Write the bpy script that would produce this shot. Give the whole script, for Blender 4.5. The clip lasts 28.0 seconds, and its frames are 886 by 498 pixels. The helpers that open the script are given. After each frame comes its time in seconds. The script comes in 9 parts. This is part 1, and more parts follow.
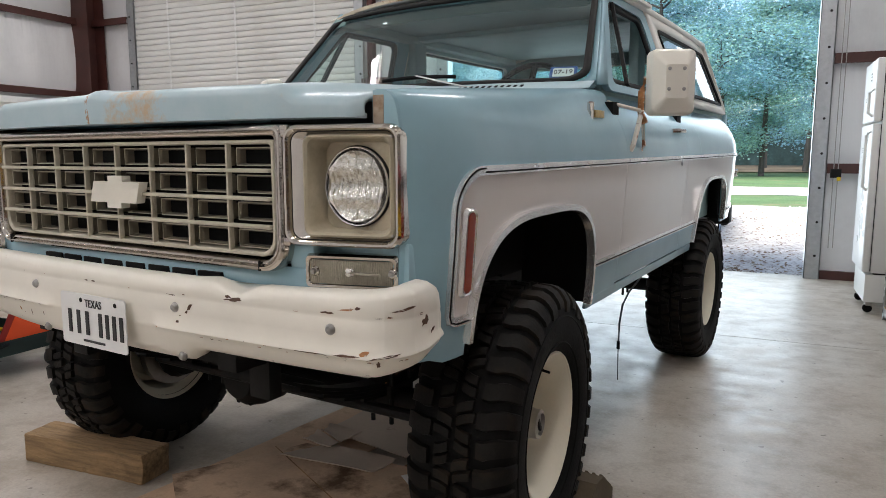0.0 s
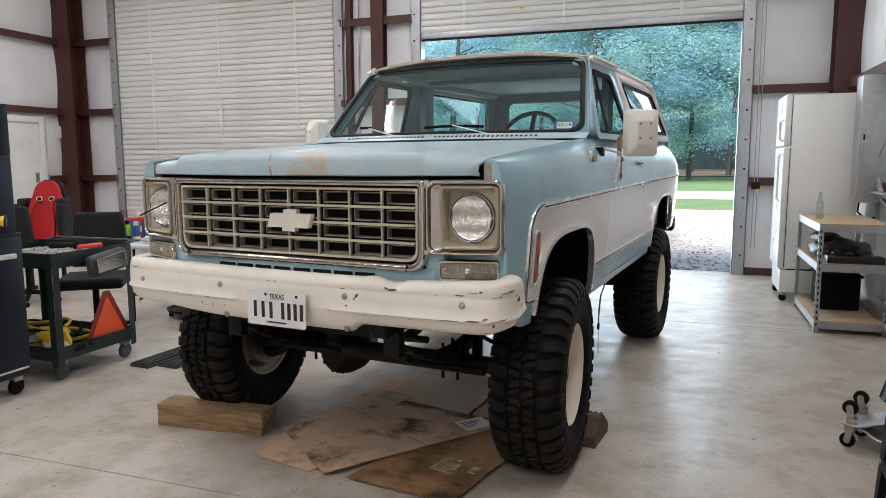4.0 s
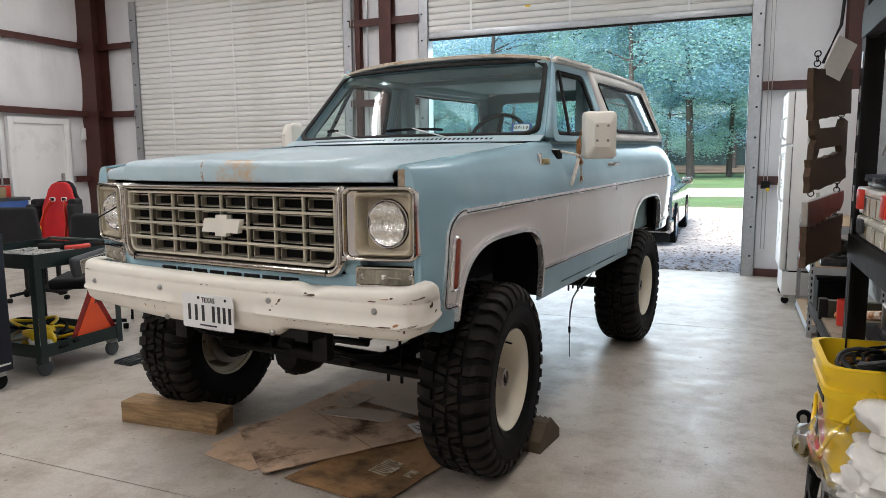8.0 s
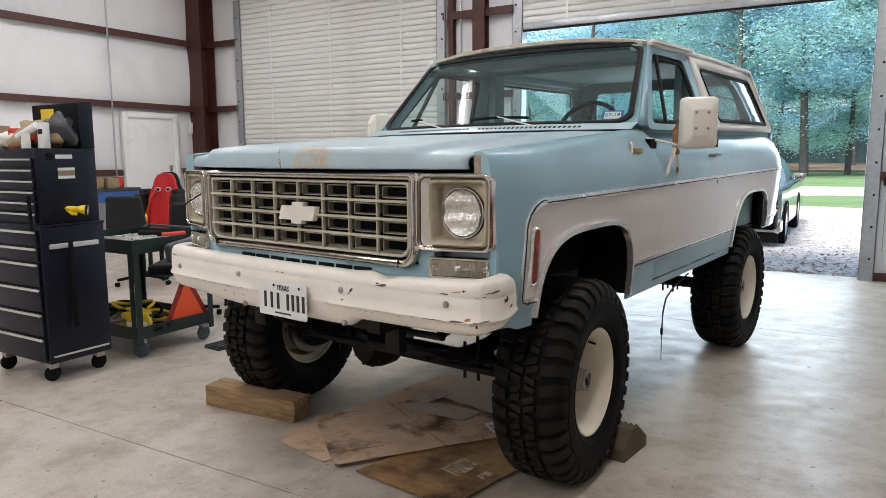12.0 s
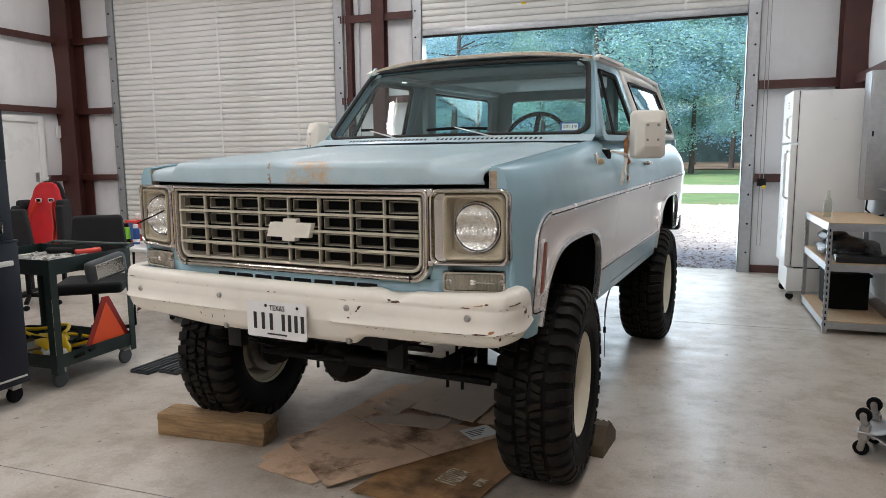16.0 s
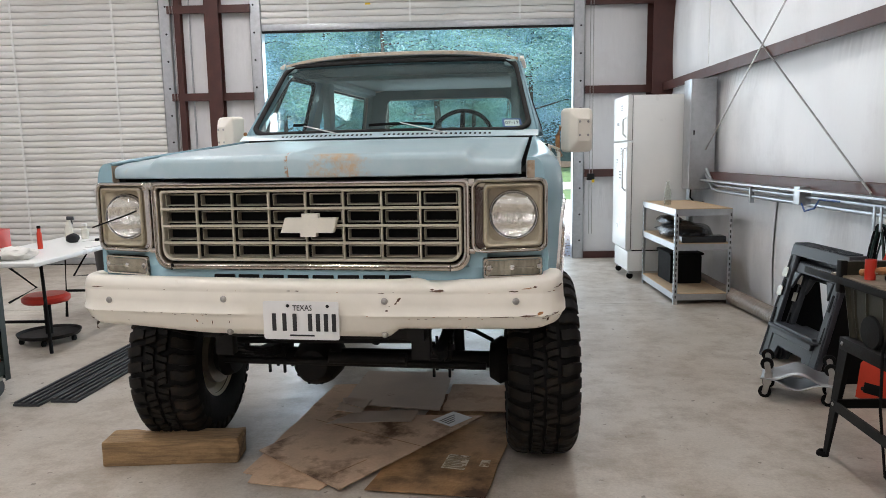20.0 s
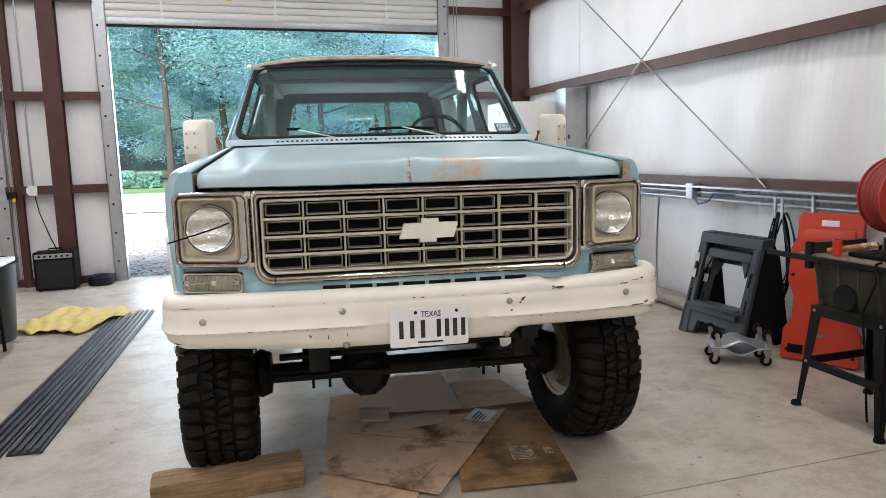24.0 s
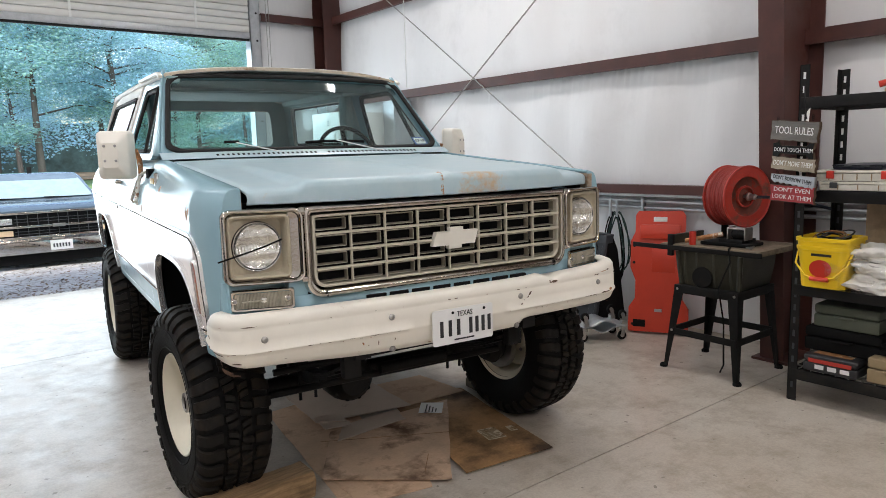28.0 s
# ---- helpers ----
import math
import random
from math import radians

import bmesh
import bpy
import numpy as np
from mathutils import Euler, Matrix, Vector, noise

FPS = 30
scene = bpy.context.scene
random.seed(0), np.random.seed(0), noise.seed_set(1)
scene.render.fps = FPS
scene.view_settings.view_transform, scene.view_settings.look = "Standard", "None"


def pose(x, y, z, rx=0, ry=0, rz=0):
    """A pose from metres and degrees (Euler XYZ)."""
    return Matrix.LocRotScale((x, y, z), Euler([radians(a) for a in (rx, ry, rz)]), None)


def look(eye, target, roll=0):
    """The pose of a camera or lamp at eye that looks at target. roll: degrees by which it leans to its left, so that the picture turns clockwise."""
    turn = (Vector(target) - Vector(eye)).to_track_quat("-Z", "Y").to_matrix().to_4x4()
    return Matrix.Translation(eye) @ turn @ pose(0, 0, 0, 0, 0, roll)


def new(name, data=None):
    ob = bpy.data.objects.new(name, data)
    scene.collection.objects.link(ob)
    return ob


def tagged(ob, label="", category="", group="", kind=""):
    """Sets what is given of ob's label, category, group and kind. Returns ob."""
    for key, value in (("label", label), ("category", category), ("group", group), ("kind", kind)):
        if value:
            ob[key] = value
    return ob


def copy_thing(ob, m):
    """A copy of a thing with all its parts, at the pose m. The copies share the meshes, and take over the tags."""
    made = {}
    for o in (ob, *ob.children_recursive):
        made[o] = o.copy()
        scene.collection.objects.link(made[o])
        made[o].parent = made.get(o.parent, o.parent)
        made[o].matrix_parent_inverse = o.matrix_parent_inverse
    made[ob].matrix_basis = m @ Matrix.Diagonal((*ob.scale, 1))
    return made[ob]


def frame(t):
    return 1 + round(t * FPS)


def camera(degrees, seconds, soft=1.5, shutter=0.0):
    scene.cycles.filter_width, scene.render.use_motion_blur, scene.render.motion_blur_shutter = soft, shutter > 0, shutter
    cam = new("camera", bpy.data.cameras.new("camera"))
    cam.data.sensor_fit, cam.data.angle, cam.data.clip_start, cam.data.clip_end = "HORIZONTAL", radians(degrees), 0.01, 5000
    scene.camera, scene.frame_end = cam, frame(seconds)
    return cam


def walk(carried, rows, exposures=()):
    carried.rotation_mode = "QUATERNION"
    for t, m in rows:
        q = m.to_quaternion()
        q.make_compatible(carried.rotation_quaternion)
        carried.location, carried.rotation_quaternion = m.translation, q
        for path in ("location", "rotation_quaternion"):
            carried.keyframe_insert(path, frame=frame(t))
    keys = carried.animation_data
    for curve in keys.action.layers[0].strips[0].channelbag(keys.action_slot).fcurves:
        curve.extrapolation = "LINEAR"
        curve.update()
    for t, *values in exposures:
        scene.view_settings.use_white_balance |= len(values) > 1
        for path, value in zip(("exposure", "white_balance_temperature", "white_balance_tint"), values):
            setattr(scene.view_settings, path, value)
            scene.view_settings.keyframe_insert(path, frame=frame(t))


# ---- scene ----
import itertools

cam = camera(65.1, 28.0, soft=0.6)
PATH = [
    (0, (0.274, 0.132, 1.294), (-0.547, 1.937, 1.031), -0.0),
    (0.5, (0.211, 0.022, 1.352), (-0.504, 1.87, 1.084), 0.1),
    (1, (0.164, -0.074, 1.359), (-0.492, 1.797, 1.095), -0.1),
    (1.5, (0.158, -0.176, 1.369), (-0.469, 1.706, 1.111), -0.1),
    (2, (0.192, -0.33, 1.389), (-0.436, 1.551, 1.132), -0.0),
    (2.5, (0.244, -0.499, 1.4), (-0.398, 1.377, 1.143), -0.1),
    (3, (0.22, -0.652, 1.421), (-0.43, 1.223, 1.169), -0.1),
    (3.5, (0.185, -0.85, 1.44), (-0.472, 1.022, 1.19), -0.2),
    (5.5, (0.168, -1.085, 1.43), (-0.475, 0.791, 1.173), -0.4),
    (6, (0.196, -1.062, 1.411), (-0.473, 0.806, 1.157), -0.4),
    (6.5, (0.292, -1.01, 1.42), (-0.442, 0.832, 1.162), -0.4),
    (7, (0.426, -0.937, 1.428), (-0.315, 0.902, 1.167), -0.5),
    (7.5, (0.548, -0.862, 1.446), (-0.2, 0.974, 1.185), -0.5),
    (8, (0.625, -0.822, 1.473), (-0.139, 1.008, 1.214), -0.5),
    (8.5, (0.656, -0.799, 1.481), (-0.149, 1.014, 1.222), -0.4),
    (9, (0.655, -0.766, 1.473), (-0.217, 1.015, 1.211), -0.3),
    (9.5, (0.646, -0.73, 1.469), (-0.275, 1.026, 1.204), -0.3),
    (10, (0.642, -0.691, 1.452), (-0.306, 1.05, 1.188), -0.3),
    (10.5, (0.63, -0.669, 1.436), (-0.352, 1.053, 1.169), -0.3),
    (11, (0.637, -0.665, 1.432), (-0.363, 1.046, 1.164), -0.3),
    (11.5, (0.633, -0.669, 1.433), (-0.372, 1.039, 1.165), -0.3),
    (13.5, (0.563, -0.691, 1.44), (-0.414, 1.033, 1.173), -0.4),
    (14, (0.501, -0.712, 1.442), (-0.424, 1.041, 1.176), -0.4),
    (14.5, (0.415, -0.751, 1.455), (-0.453, 1.032, 1.189), -0.5),
    (15, (0.333, -0.799, 1.478), (-0.463, 1.016, 1.213), -0.5),
    (15.5, (0.239, -0.861, 1.498), (-0.491, 0.982, 1.232), -0.5),
    (16, (0.141, -0.912, 1.492), (-0.519, 0.957, 1.224), -0.6),
    (16.5, (0.058, -0.929, 1.475), (-0.527, 0.964, 1.205), -0.7),
    (17, (-0.056, -0.939, 1.468), (-0.587, 0.971, 1.2), -0.7),
    (17.5, (-0.165, -0.955, 1.464), (-0.624, 0.973, 1.196), -0.8),
    (18, (-0.267, -0.983, 1.475), (-0.633, 0.965, 1.207), -0.9),
    (18.5, (-0.404, -1.038, 1.479), (-0.678, 0.925, 1.211), -1.0),
    (19, (-0.542, -1.098, 1.483), (-0.728, 0.875, 1.213), -1.0),
    (19.5, (-0.662, -1.139, 1.477), (-0.757, 0.84, 1.206), -1.0),
    (20, (-0.802, -1.154, 1.462), (-0.852, 0.827, 1.192), -1.0),
    (20.5, (-0.957, -1.132, 1.465), (-0.936, 0.85, 1.196), -1.2),
    (21, (-1.116, -1.142, 1.47), (-0.976, 0.835, 1.203), -1.2),
    (21.5, (-1.31, -1.175, 1.469), (-1.091, 0.794, 1.2), -1.2),
    (23.5, (-1.931, -1.069, 1.458), (-1.449, 0.853, 1.188), -1.3),
    (24, (-2.124, -1.045, 1.491), (-1.551, 0.851, 1.218), -1.5),
    (24.5, (-2.311, -1.043, 1.506), (-1.617, 0.812, 1.233), -1.6),
    (25, (-2.446, -1.015, 1.497), (-1.678, 0.812, 1.229), -1.6),
    (25.5, (-2.583, -0.961, 1.478), (-1.794, 0.858, 1.213), -1.5),
    (26, (-2.756, -0.927, 1.508), (-1.918, 0.868, 1.236), -1.6),
    (26.5, (-2.914, -0.896, 1.537), (-1.998, 0.86, 1.261), -1.6),
    (27, (-3.076, -0.867, 1.572), (-2.022, 0.808, 1.286), -1.7),
    (27.5, (-3.189, -0.817, 1.567), (-2.017, 0.778, 1.283), -1.7),
    (28, (-3.279, -0.749, 1.562), (-2.052, 0.806, 1.285), -1.6),
]
EXPOSURES = [(0.0, 0.98), (3.0, 1.06), (10.0, 1.07), (11.5, 1.16), (14.0, 1.16), (16.0, 1.03), (20.0, 1.10), (21.5, 1.14), (23.7, 1.26), (24.2, 1.24), (25.0, 0.95), (26.0, 0.78), (27.0, 0.80), (28.0, 1.10)]
walk(cam, [(t, look(eye, target, roll)) for t, eye, target, roll in PATH], EXPOSURES)

# ---- world and light ----
world = bpy.data.worlds.new("world")
scene.world = world
world.use_nodes = True
_wn = world.node_tree
_sky = _wn.nodes.new("ShaderNodeTexSky")
_sky.sky_type, _sky.sun_disc = "NISHITA", False
_sky.sun_elevation, _sky.sun_rotation = radians(50), radians(200)
_sky.air_density, _sky.dust_density = 1.2, 2.5
_bg = _wn.nodes["Background"]
_wn.links.new(_sky.outputs[0], _bg.inputs[0])
_bg.inputs[1].default_value = 0.15

_sd = bpy.data.lights.new("sun", "SUN")
_sd.energy, _sd.angle, _sd.color = 5.0, radians(45), (1.0, 0.98, 0.95)
new("sun", _sd).matrix_world = pose(0, 0, 40, 40, 0, -20)


def area(name, m, sx, sy, watts, colour):
    d = bpy.data.lights.new(name, "AREA")
    d.shape, d.size, d.size_y, d.energy, d.color = "RECTANGLE", sx, sy, watts, colour
    o = new(name, d)
    o.matrix_world = m
    return o


# daylight coming in at the open roll-up door
area("door_daylight", pose(-1.35, 8.75, 1.6, -90, 0, 0), 4.1, 2.9, 66, (0.80, 0.91, 1.0))
# strip lights under the ceiling
LAMPS = [(x, y) for x in (-7.7, -3.75) for y in (-3.9, -0.6, 2.7, 6.0)] + [(0.35, y) for y in (-4.4, 0.4, 4.4)] + [(-1.9, -2.9)]
for lx, ly in LAMPS:
    area("strip_light_lamp", pose(lx, ly, 4.52), 0.11, 2.3, (15.5 if ly == 0.4 else 19) if lx > 0 else (12.5 if ly < -2 else 19), (0.965, 0.95, 1.0) if lx < 0 else (1.0, 0.96, 0.965))


# ---- materials ----
def _ramp(nt, fac, stops):
    r = nt.nodes.new("ShaderNodeValToRGB")
    while len(r.color_ramp.elements) > 1:
        r.color_ramp.elements.remove(r.color_ramp.elements[-1])
    for n, (p, c) in enumerate(stops):
        e = r.color_ramp.elements[0] if n == 0 else r.color_ramp.elements.new(p)
        e.position = p
        e.color = (*c, 1) if len(c) == 3 else c
    nt.links.new(fac, r.inputs[0])
    return r.outputs[0]


def _noise(nt, co, scale, detail=4, rough=0.6, stretch=None):
    n = nt.nodes.new("ShaderNodeTexNoise")
    n.inputs["Scale"].default_value, n.inputs["Detail"].default_value, n.inputs["Roughness"].default_value = scale, detail, rough
    if stretch:
        mp = nt.nodes.new("ShaderNodeMapping")
        mp.inputs["Scale"].default_value = stretch
        nt.links.new(co, mp.inputs[0])
        co = mp.outputs[0]
    nt.links.new(co, n.inputs["Vector"])
    return n.outputs["Fac"]


def _mix(nt, fac, a, b, mode="MIX"):
    m = nt.nodes.new("ShaderNodeMix")
    m.data_type, m.blend_type = "RGBA", mode
    for sock, v in ((m.inputs[0], fac), (m.inputs[6], a), (m.inputs[7], b)):
        if isinstance(v, (int, float)):
            sock.default_value = v
        elif isinstance(v, tuple):
            sock.default_value = (*v, 1) if len(v) == 3 else v
        else:
            nt.links.new(v, sock)
    return m.outputs[2]


def _math(nt, op, a, b=0.0, clamp=False):
    m = nt.nodes.new("ShaderNodeMath")
    m.operation, m.use_clamp = op, clamp
    for sock, v in zip(m.inputs, (a, b)):
        if isinstance(v, (int, float)):
            sock.default_value = v
        else:
            nt.links.new(v, sock)
    return m.outputs[0]


def _step(nt, v, lo, hi):
    m = nt.nodes.new("ShaderNodeMapRange")
    m.inputs[1].default_value, m.inputs[2].default_value = lo, hi
    nt.links.new(v, m.inputs[0])
    return m.outputs[0]


def mat(name, col, rough=0.5, metal=0.0, var=0.10, scale=6.0, fine=90.0, bump=0.15, dirt=None, dirt_at=(0.55, 0.75), dirt_scale=3.0,
        coat=0.0, spec=0.5, stretch=None, rvar=0.12, per=0.0, emit=0.0, bumpd=0.004):
    m = bpy.data.materials.new(name)
    m.use_nodes = True
    nt = m.node_tree
    p = nt.nodes["Principled BSDF"]
    co = nt.nodes.new("ShaderNodeTexCoord").outputs["Object"]
    big, small = _noise(nt, co, scale, 4, 0.6, stretch), _noise(nt, co, fine, 3, 0.6, stretch)
    lo, hi = tuple(max(0, c * (1 - var)) for c in col), tuple(min(1, c * (1 + var)) for c in col)
    c = _mix(nt, _step(nt, big, 0.3, 0.7), lo, hi)
    c = _mix(nt, var * 1.2, c, _ramp(nt, small, [(0.3, (0.35, 0.35, 0.35)), (0.7, (0.65, 0.65, 0.65))]), "OVERLAY")
    if per:
        oi = nt.nodes.new("ShaderNodeObjectInfo").outputs["Random"]
        g = nt.nodes.new("ShaderNodeHueSaturation")
        nt.links.new(_math(nt, "ADD", _math(nt, "MULTIPLY", oi, 2 * per), 1 - per), g.inputs["Value"])
        nt.links.new(c, g.inputs["Color"])
        c = g.outputs[0]
    if dirt:
        d = _step(nt, _noise(nt, co, dirt_scale, 8, 0.68), *dirt_at)
        c = _mix(nt, d, c, dirt)
        rg = _math(nt, "ADD", _math(nt, "MULTIPLY", d, 0.3), rough, True)
        nt.links.new(_math(nt, "ADD", rg, _math(nt, "MULTIPLY", _math(nt, "SUBTRACT", small, 0.5), rvar), True), p.inputs["Roughness"])
    else:
        nt.links.new(_math(nt, "ADD", rough, _math(nt, "MULTIPLY", _math(nt, "SUBTRACT", big, 0.5), rvar * 2), True), p.inputs["Roughness"])
    nt.links.new(c, p.inputs["Base Color"])
    p.inputs["Metallic"].default_value = metal
    p.inputs["Specular IOR Level"].default_value = spec
    p.inputs["Coat Weight"].default_value = coat
    p.inputs["Coat Roughness"].default_value = 0.12
    if bump:
        b = nt.nodes.new("ShaderNodeBump")
        b.inputs["Strength"].default_value, b.inputs["Distance"].default_value = bump, bumpd
        nt.links.new(small, b.inputs["Height"])
        nt.links.new(b.outputs[0], p.inputs["Normal"])
    if emit:
        nt.links.new(c, p.inputs["Emission Color"])
        p.inputs["Emission Strength"].default_value = emit
    return m


def glass(name, tint=(0.93, 0.97, 0.96), rough=0.0, film=0.0):
    """Thin pane: clear, with a mirror of its own that grows towards grazing."""
    m = bpy.data.materials.new(name)
    m.use_nodes = True
    nt = m.node_tree
    out = nt.nodes["Material Output"]
    nt.nodes.remove(nt.nodes["Principled BSDF"])
    tr, gl = nt.nodes.new("ShaderNodeBsdfTransparent"), nt.nodes.new("ShaderNodeBsdfGlossy")
    tr.inputs[0].default_value = (*tint, 1)
    gl.inputs["Roughness"].default_value = rough
    fr = nt.nodes.new("ShaderNodeLayerWeight")
    fr.inputs[0].default_value = 0.5
    gloss = _math(nt, "ADD", _math(nt, "MULTIPLY", _math(nt, "POWER", fr.outputs["Facing"], 5.0), 0.9), 0.06)
    mx = nt.nodes.new("ShaderNodeMixShader")
    nt.links.new(gloss, mx.inputs[0])
    nt.links.new(tr.outputs[0], mx.inputs[1])
    nt.links.new(gl.outputs[0], mx.inputs[2])
    if film:
        # thin grey film of dust on the pane
        co = nt.nodes.new("ShaderNodeTexCoord").outputs["Object"]
        df, m2 = nt.nodes.new("ShaderNodeBsdfDiffuse"), nt.nodes.new("ShaderNodeMixShader")
        df.inputs[0].default_value = (0.50, 0.60, 0.60, 1)
        nt.links.new(_math(nt, "MULTIPLY", _math(nt, "ADD", _noise(nt, co, 3.0, 5, 0.6), 0.5), film), m2.inputs[0])
        nt.links.new(mx.outputs[0], m2.inputs[1])
        nt.links.new(df.outputs[0], m2.inputs[2])
        mx = m2
    nt.links.new(mx.outputs[0], out.inputs[0])
    return m


BLUE, CREAM, RUST = (0.30, 0.475, 0.545), (0.78, 0.73, 0.69), (0.20, 0.075, 0.025)


def truck_paint(name, two_tone, fade):
    """Old enamel: light blue, with a cream band along the flanks; faded above, rusted through in spots."""
    m = bpy.data.materials.new(name)
    m.use_nodes = True
    nt = m.node_tree
    p = nt.nodes["Principled BSDF"]
    co = nt.nodes.new("ShaderNodeTexCoord").outputs["Object"]
    xyz = nt.nodes.new("ShaderNodeSeparateXYZ")
    nt.links.new(co, xyz.inputs[0])
    big, mid = _noise(nt, co, 2.3, 5, 0.6), _noise(nt, co, 11, 6, 0.7)
    c = _mix(nt, _step(nt, big, 0.3, 0.7), tuple(v * 0.93 for v in BLUE), tuple(v * 1.07 for v in BLUE))
    if fade:
        c = _mix(nt, _math(nt, "MULTIPLY", _math(nt, "ADD", _math(nt, "MULTIPLY", _step(nt, mid, 0.35, 0.62), 0.35), 0.65), fade), c, (0.64, 0.68, 0.68))
    if two_tone:
        zz = _math(nt, "SUBTRACT", xyz.outputs[2], _math(nt, "MULTIPLY", xyz.outputs[1], 0.013))
        band = _math(nt, "MULTIPLY", _math(nt, "GREATER_THAN", zz, 0.8772), _math(nt, "LESS_THAN", zz, 1.2542))
        # rounded upper front corner
        cy = _math(nt, "POWER", _math(nt, "MAXIMUM", _math(nt, "SUBTRACT", 0.445, xyz.outputs[1]), 0.0), 2.0)
        cz_ = _math(nt, "POWER", _math(nt, "MAXIMUM", _math(nt, "SUBTRACT", zz, 1.1542), 0.0), 2.0)
        band = _math(nt, "MULTIPLY", band, _math(nt, "LESS_THAN", _math(nt, "ADD", cy, cz_), 0.01))
        c = _mix(nt, band, c, _mix(nt, _step(nt, mid, 0.3, 0.7), (0.765, 0.715, 0.675), CREAM))
    rn = _noise(nt, co, 7.5, 10, 0.72)
    if two_tone:
        # rust breaking through on the passenger fender
        for ry, rz_, rs_ in ((1.21, 1.45, 0.09), (0.47, 1.35, 0.07), (1.30, 1.36, 0.05), (1.62, 1.30, 0.05)):
            ds = _math(nt, "ADD", _math(nt, "POWER", _math(nt, "SUBTRACT", xyz.outputs[1], ry), 2.0), _math(nt, "POWER", _math(nt, "SUBTRACT", xyz.outputs[2], rz_), 2.0))
            k_ = _math(nt, "MULTIPLY", _math(nt, "SUBTRACT", 1.0, _math(nt, "DIVIDE", ds, rs_ * rs_), True), _math(nt, "LESS_THAN", xyz.outputs[0], 0.0))
            rn = _math(nt, "ADD", rn, _math(nt, "MULTIPLY", k_, 0.27))
    r = _step(nt, rn, 0.735, 0.775)
    if fade:
        # rubbed patch at the front edge of the hood
        px = _math(nt, "POWER", _math(nt, "DIVIDE", _math(nt, "SUBTRACT", xyz.outputs[0], 0.15), 0.16), 2.0)
        py = _math(nt, "POWER", _math(nt, "DIVIDE", _math(nt, "SUBTRACT", xyz.outputs[1], 0.10), 0.07), 2.0)
        near = _math(nt, "SUBTRACT", 1.0, _math(nt, "ADD", px, py), True)
        wear = _step(nt, _math(nt, "ADD", _math(nt, "MULTIPLY", near, 0.30), _noise(nt, co, 22, 9, 0.75)), 0.64, 0.84)
        c = _mix(nt, _math(nt, "MULTIPLY", wear, 0.9), c, (0.50, 0.35, 0.20))
        seam = _math(nt, "LESS_THAN", _math(nt, "ABSOLUTE", _math(nt, "ADD", xyz.outputs[0], _math(nt, "ADD", 0.045, _math(nt, "MULTIPLY", mid, 0.02)))), 0.007)
        c = _mix(nt, _math(nt, "MULTIPLY", _math(nt, "MULTIPLY", seam, _math(nt, "LESS_THAN", xyz.outputs[1], 0.12)), _step(nt, _noise(nt, co, 38, 4, 0.7), 0.45, 0.51)), c, (0.34, 0.19, 0.10))
    c = _mix(nt, r, c, _mix(nt, mid, RUST, (0.46, 0.25, 0.12)))
    fine = _noise(nt, co, 150, 3)
    nt.links.new(c, p.inputs["Base Color"])
    base = 0.17 if not fade else 0.30
    nt.links.new(_math(nt, "ADD", _math(nt, "MULTIPLY", big, 0.04), _math(nt, "ADD", _math(nt, "MULTIPLY", r, 0.4), base), True), p.inputs["Roughness"])
    b = nt.nodes.new("ShaderNodeBump")
    b.inputs["Strength"].default_value, b.inputs["Distance"].default_value = 0.30, 0.004
    nt.links.new(_math(nt, "ADD", _math(nt, "MULTIPLY", fine, 0.03), _math(nt, "MULTIPLY", _noise(nt, co, 3.2, 1), 2.2)), b.inputs["Height"])
    nt.links.new(b.outputs[0], p.inputs["Normal"])
    return m


M_PAINT = truck_paint("blue_and_cream_enamel", True, 0.0)
M_BLUE = truck_paint("blue_enamel", False, 0.0)
M_HOOD = truck_paint("faded_blue_enamel", False, 0.42)
M_GILT = mat("tarnished_gilt", (0.42, 0.31, 0.13), 0.35, 0.8, var=0.3, scale=60)
M_STAY = mat("rusted_white_enamel", (0.78, 0.74, 0.66), 0.45, var=0.06, scale=6, dirt=(0.25, 0.11, 0.05), dirt_at=(0.54, 0.58), dirt_scale=28, bump=0.1)
M_WHITE = mat("chipped_white_enamel", (0.84, 0.80, 0.705), 0.34, var=0.05, scale=4, dirt=(0.46, 0.28, 0.13), dirt_at=(0.70, 0.80), dirt_scale=7, bump=0.05)
M_LIP = mat("rusted_roof_lip", (0.62, 0.53, 0.41), 0.6, var=0.2, scale=9, dirt=(0.34, 0.17, 0.07), dirt_at=(0.54, 0.66), dirt_scale=9)
M_CAP = mat("weathered_white_top", (0.70, 0.68, 0.63), 0.5, var=0.08, scale=3, dirt=(0.42, 0.22, 0.10), dirt_at=(0.64, 0.74), dirt_scale=3.2, bump=0.08)
M_CHROME = mat("dull_chrome", (0.60, 0.56, 0.51), 0.11, 1.0, var=0.06, scale=14, dirt=(0.34, 0.28, 0.22), dirt_at=(0.66, 0.76), dirt_scale=16, bump=0.08)
M_TRIM = mat("bright_trim", (0.86, 0.85, 0.84), 0.24, 0.75, var=0.08, bump=0.05)
M_GRILLE = mat("aged_cream_plastic", (0.53, 0.49, 0.395), 0.42, var=0.10, scale=12, dirt=(0.36, 0.30, 0.21), dirt_at=(0.58, 0.75), dirt_scale=12)
M_DARK = mat("blackened_steel", (0.008, 0.0076, 0.0072), 0.6, 0.2, spec=0.3, var=0.3, scale=10, dirt=(0.03, 0.025, 0.02), dirt_at=(0.55, 0.75), dirt_scale=9)
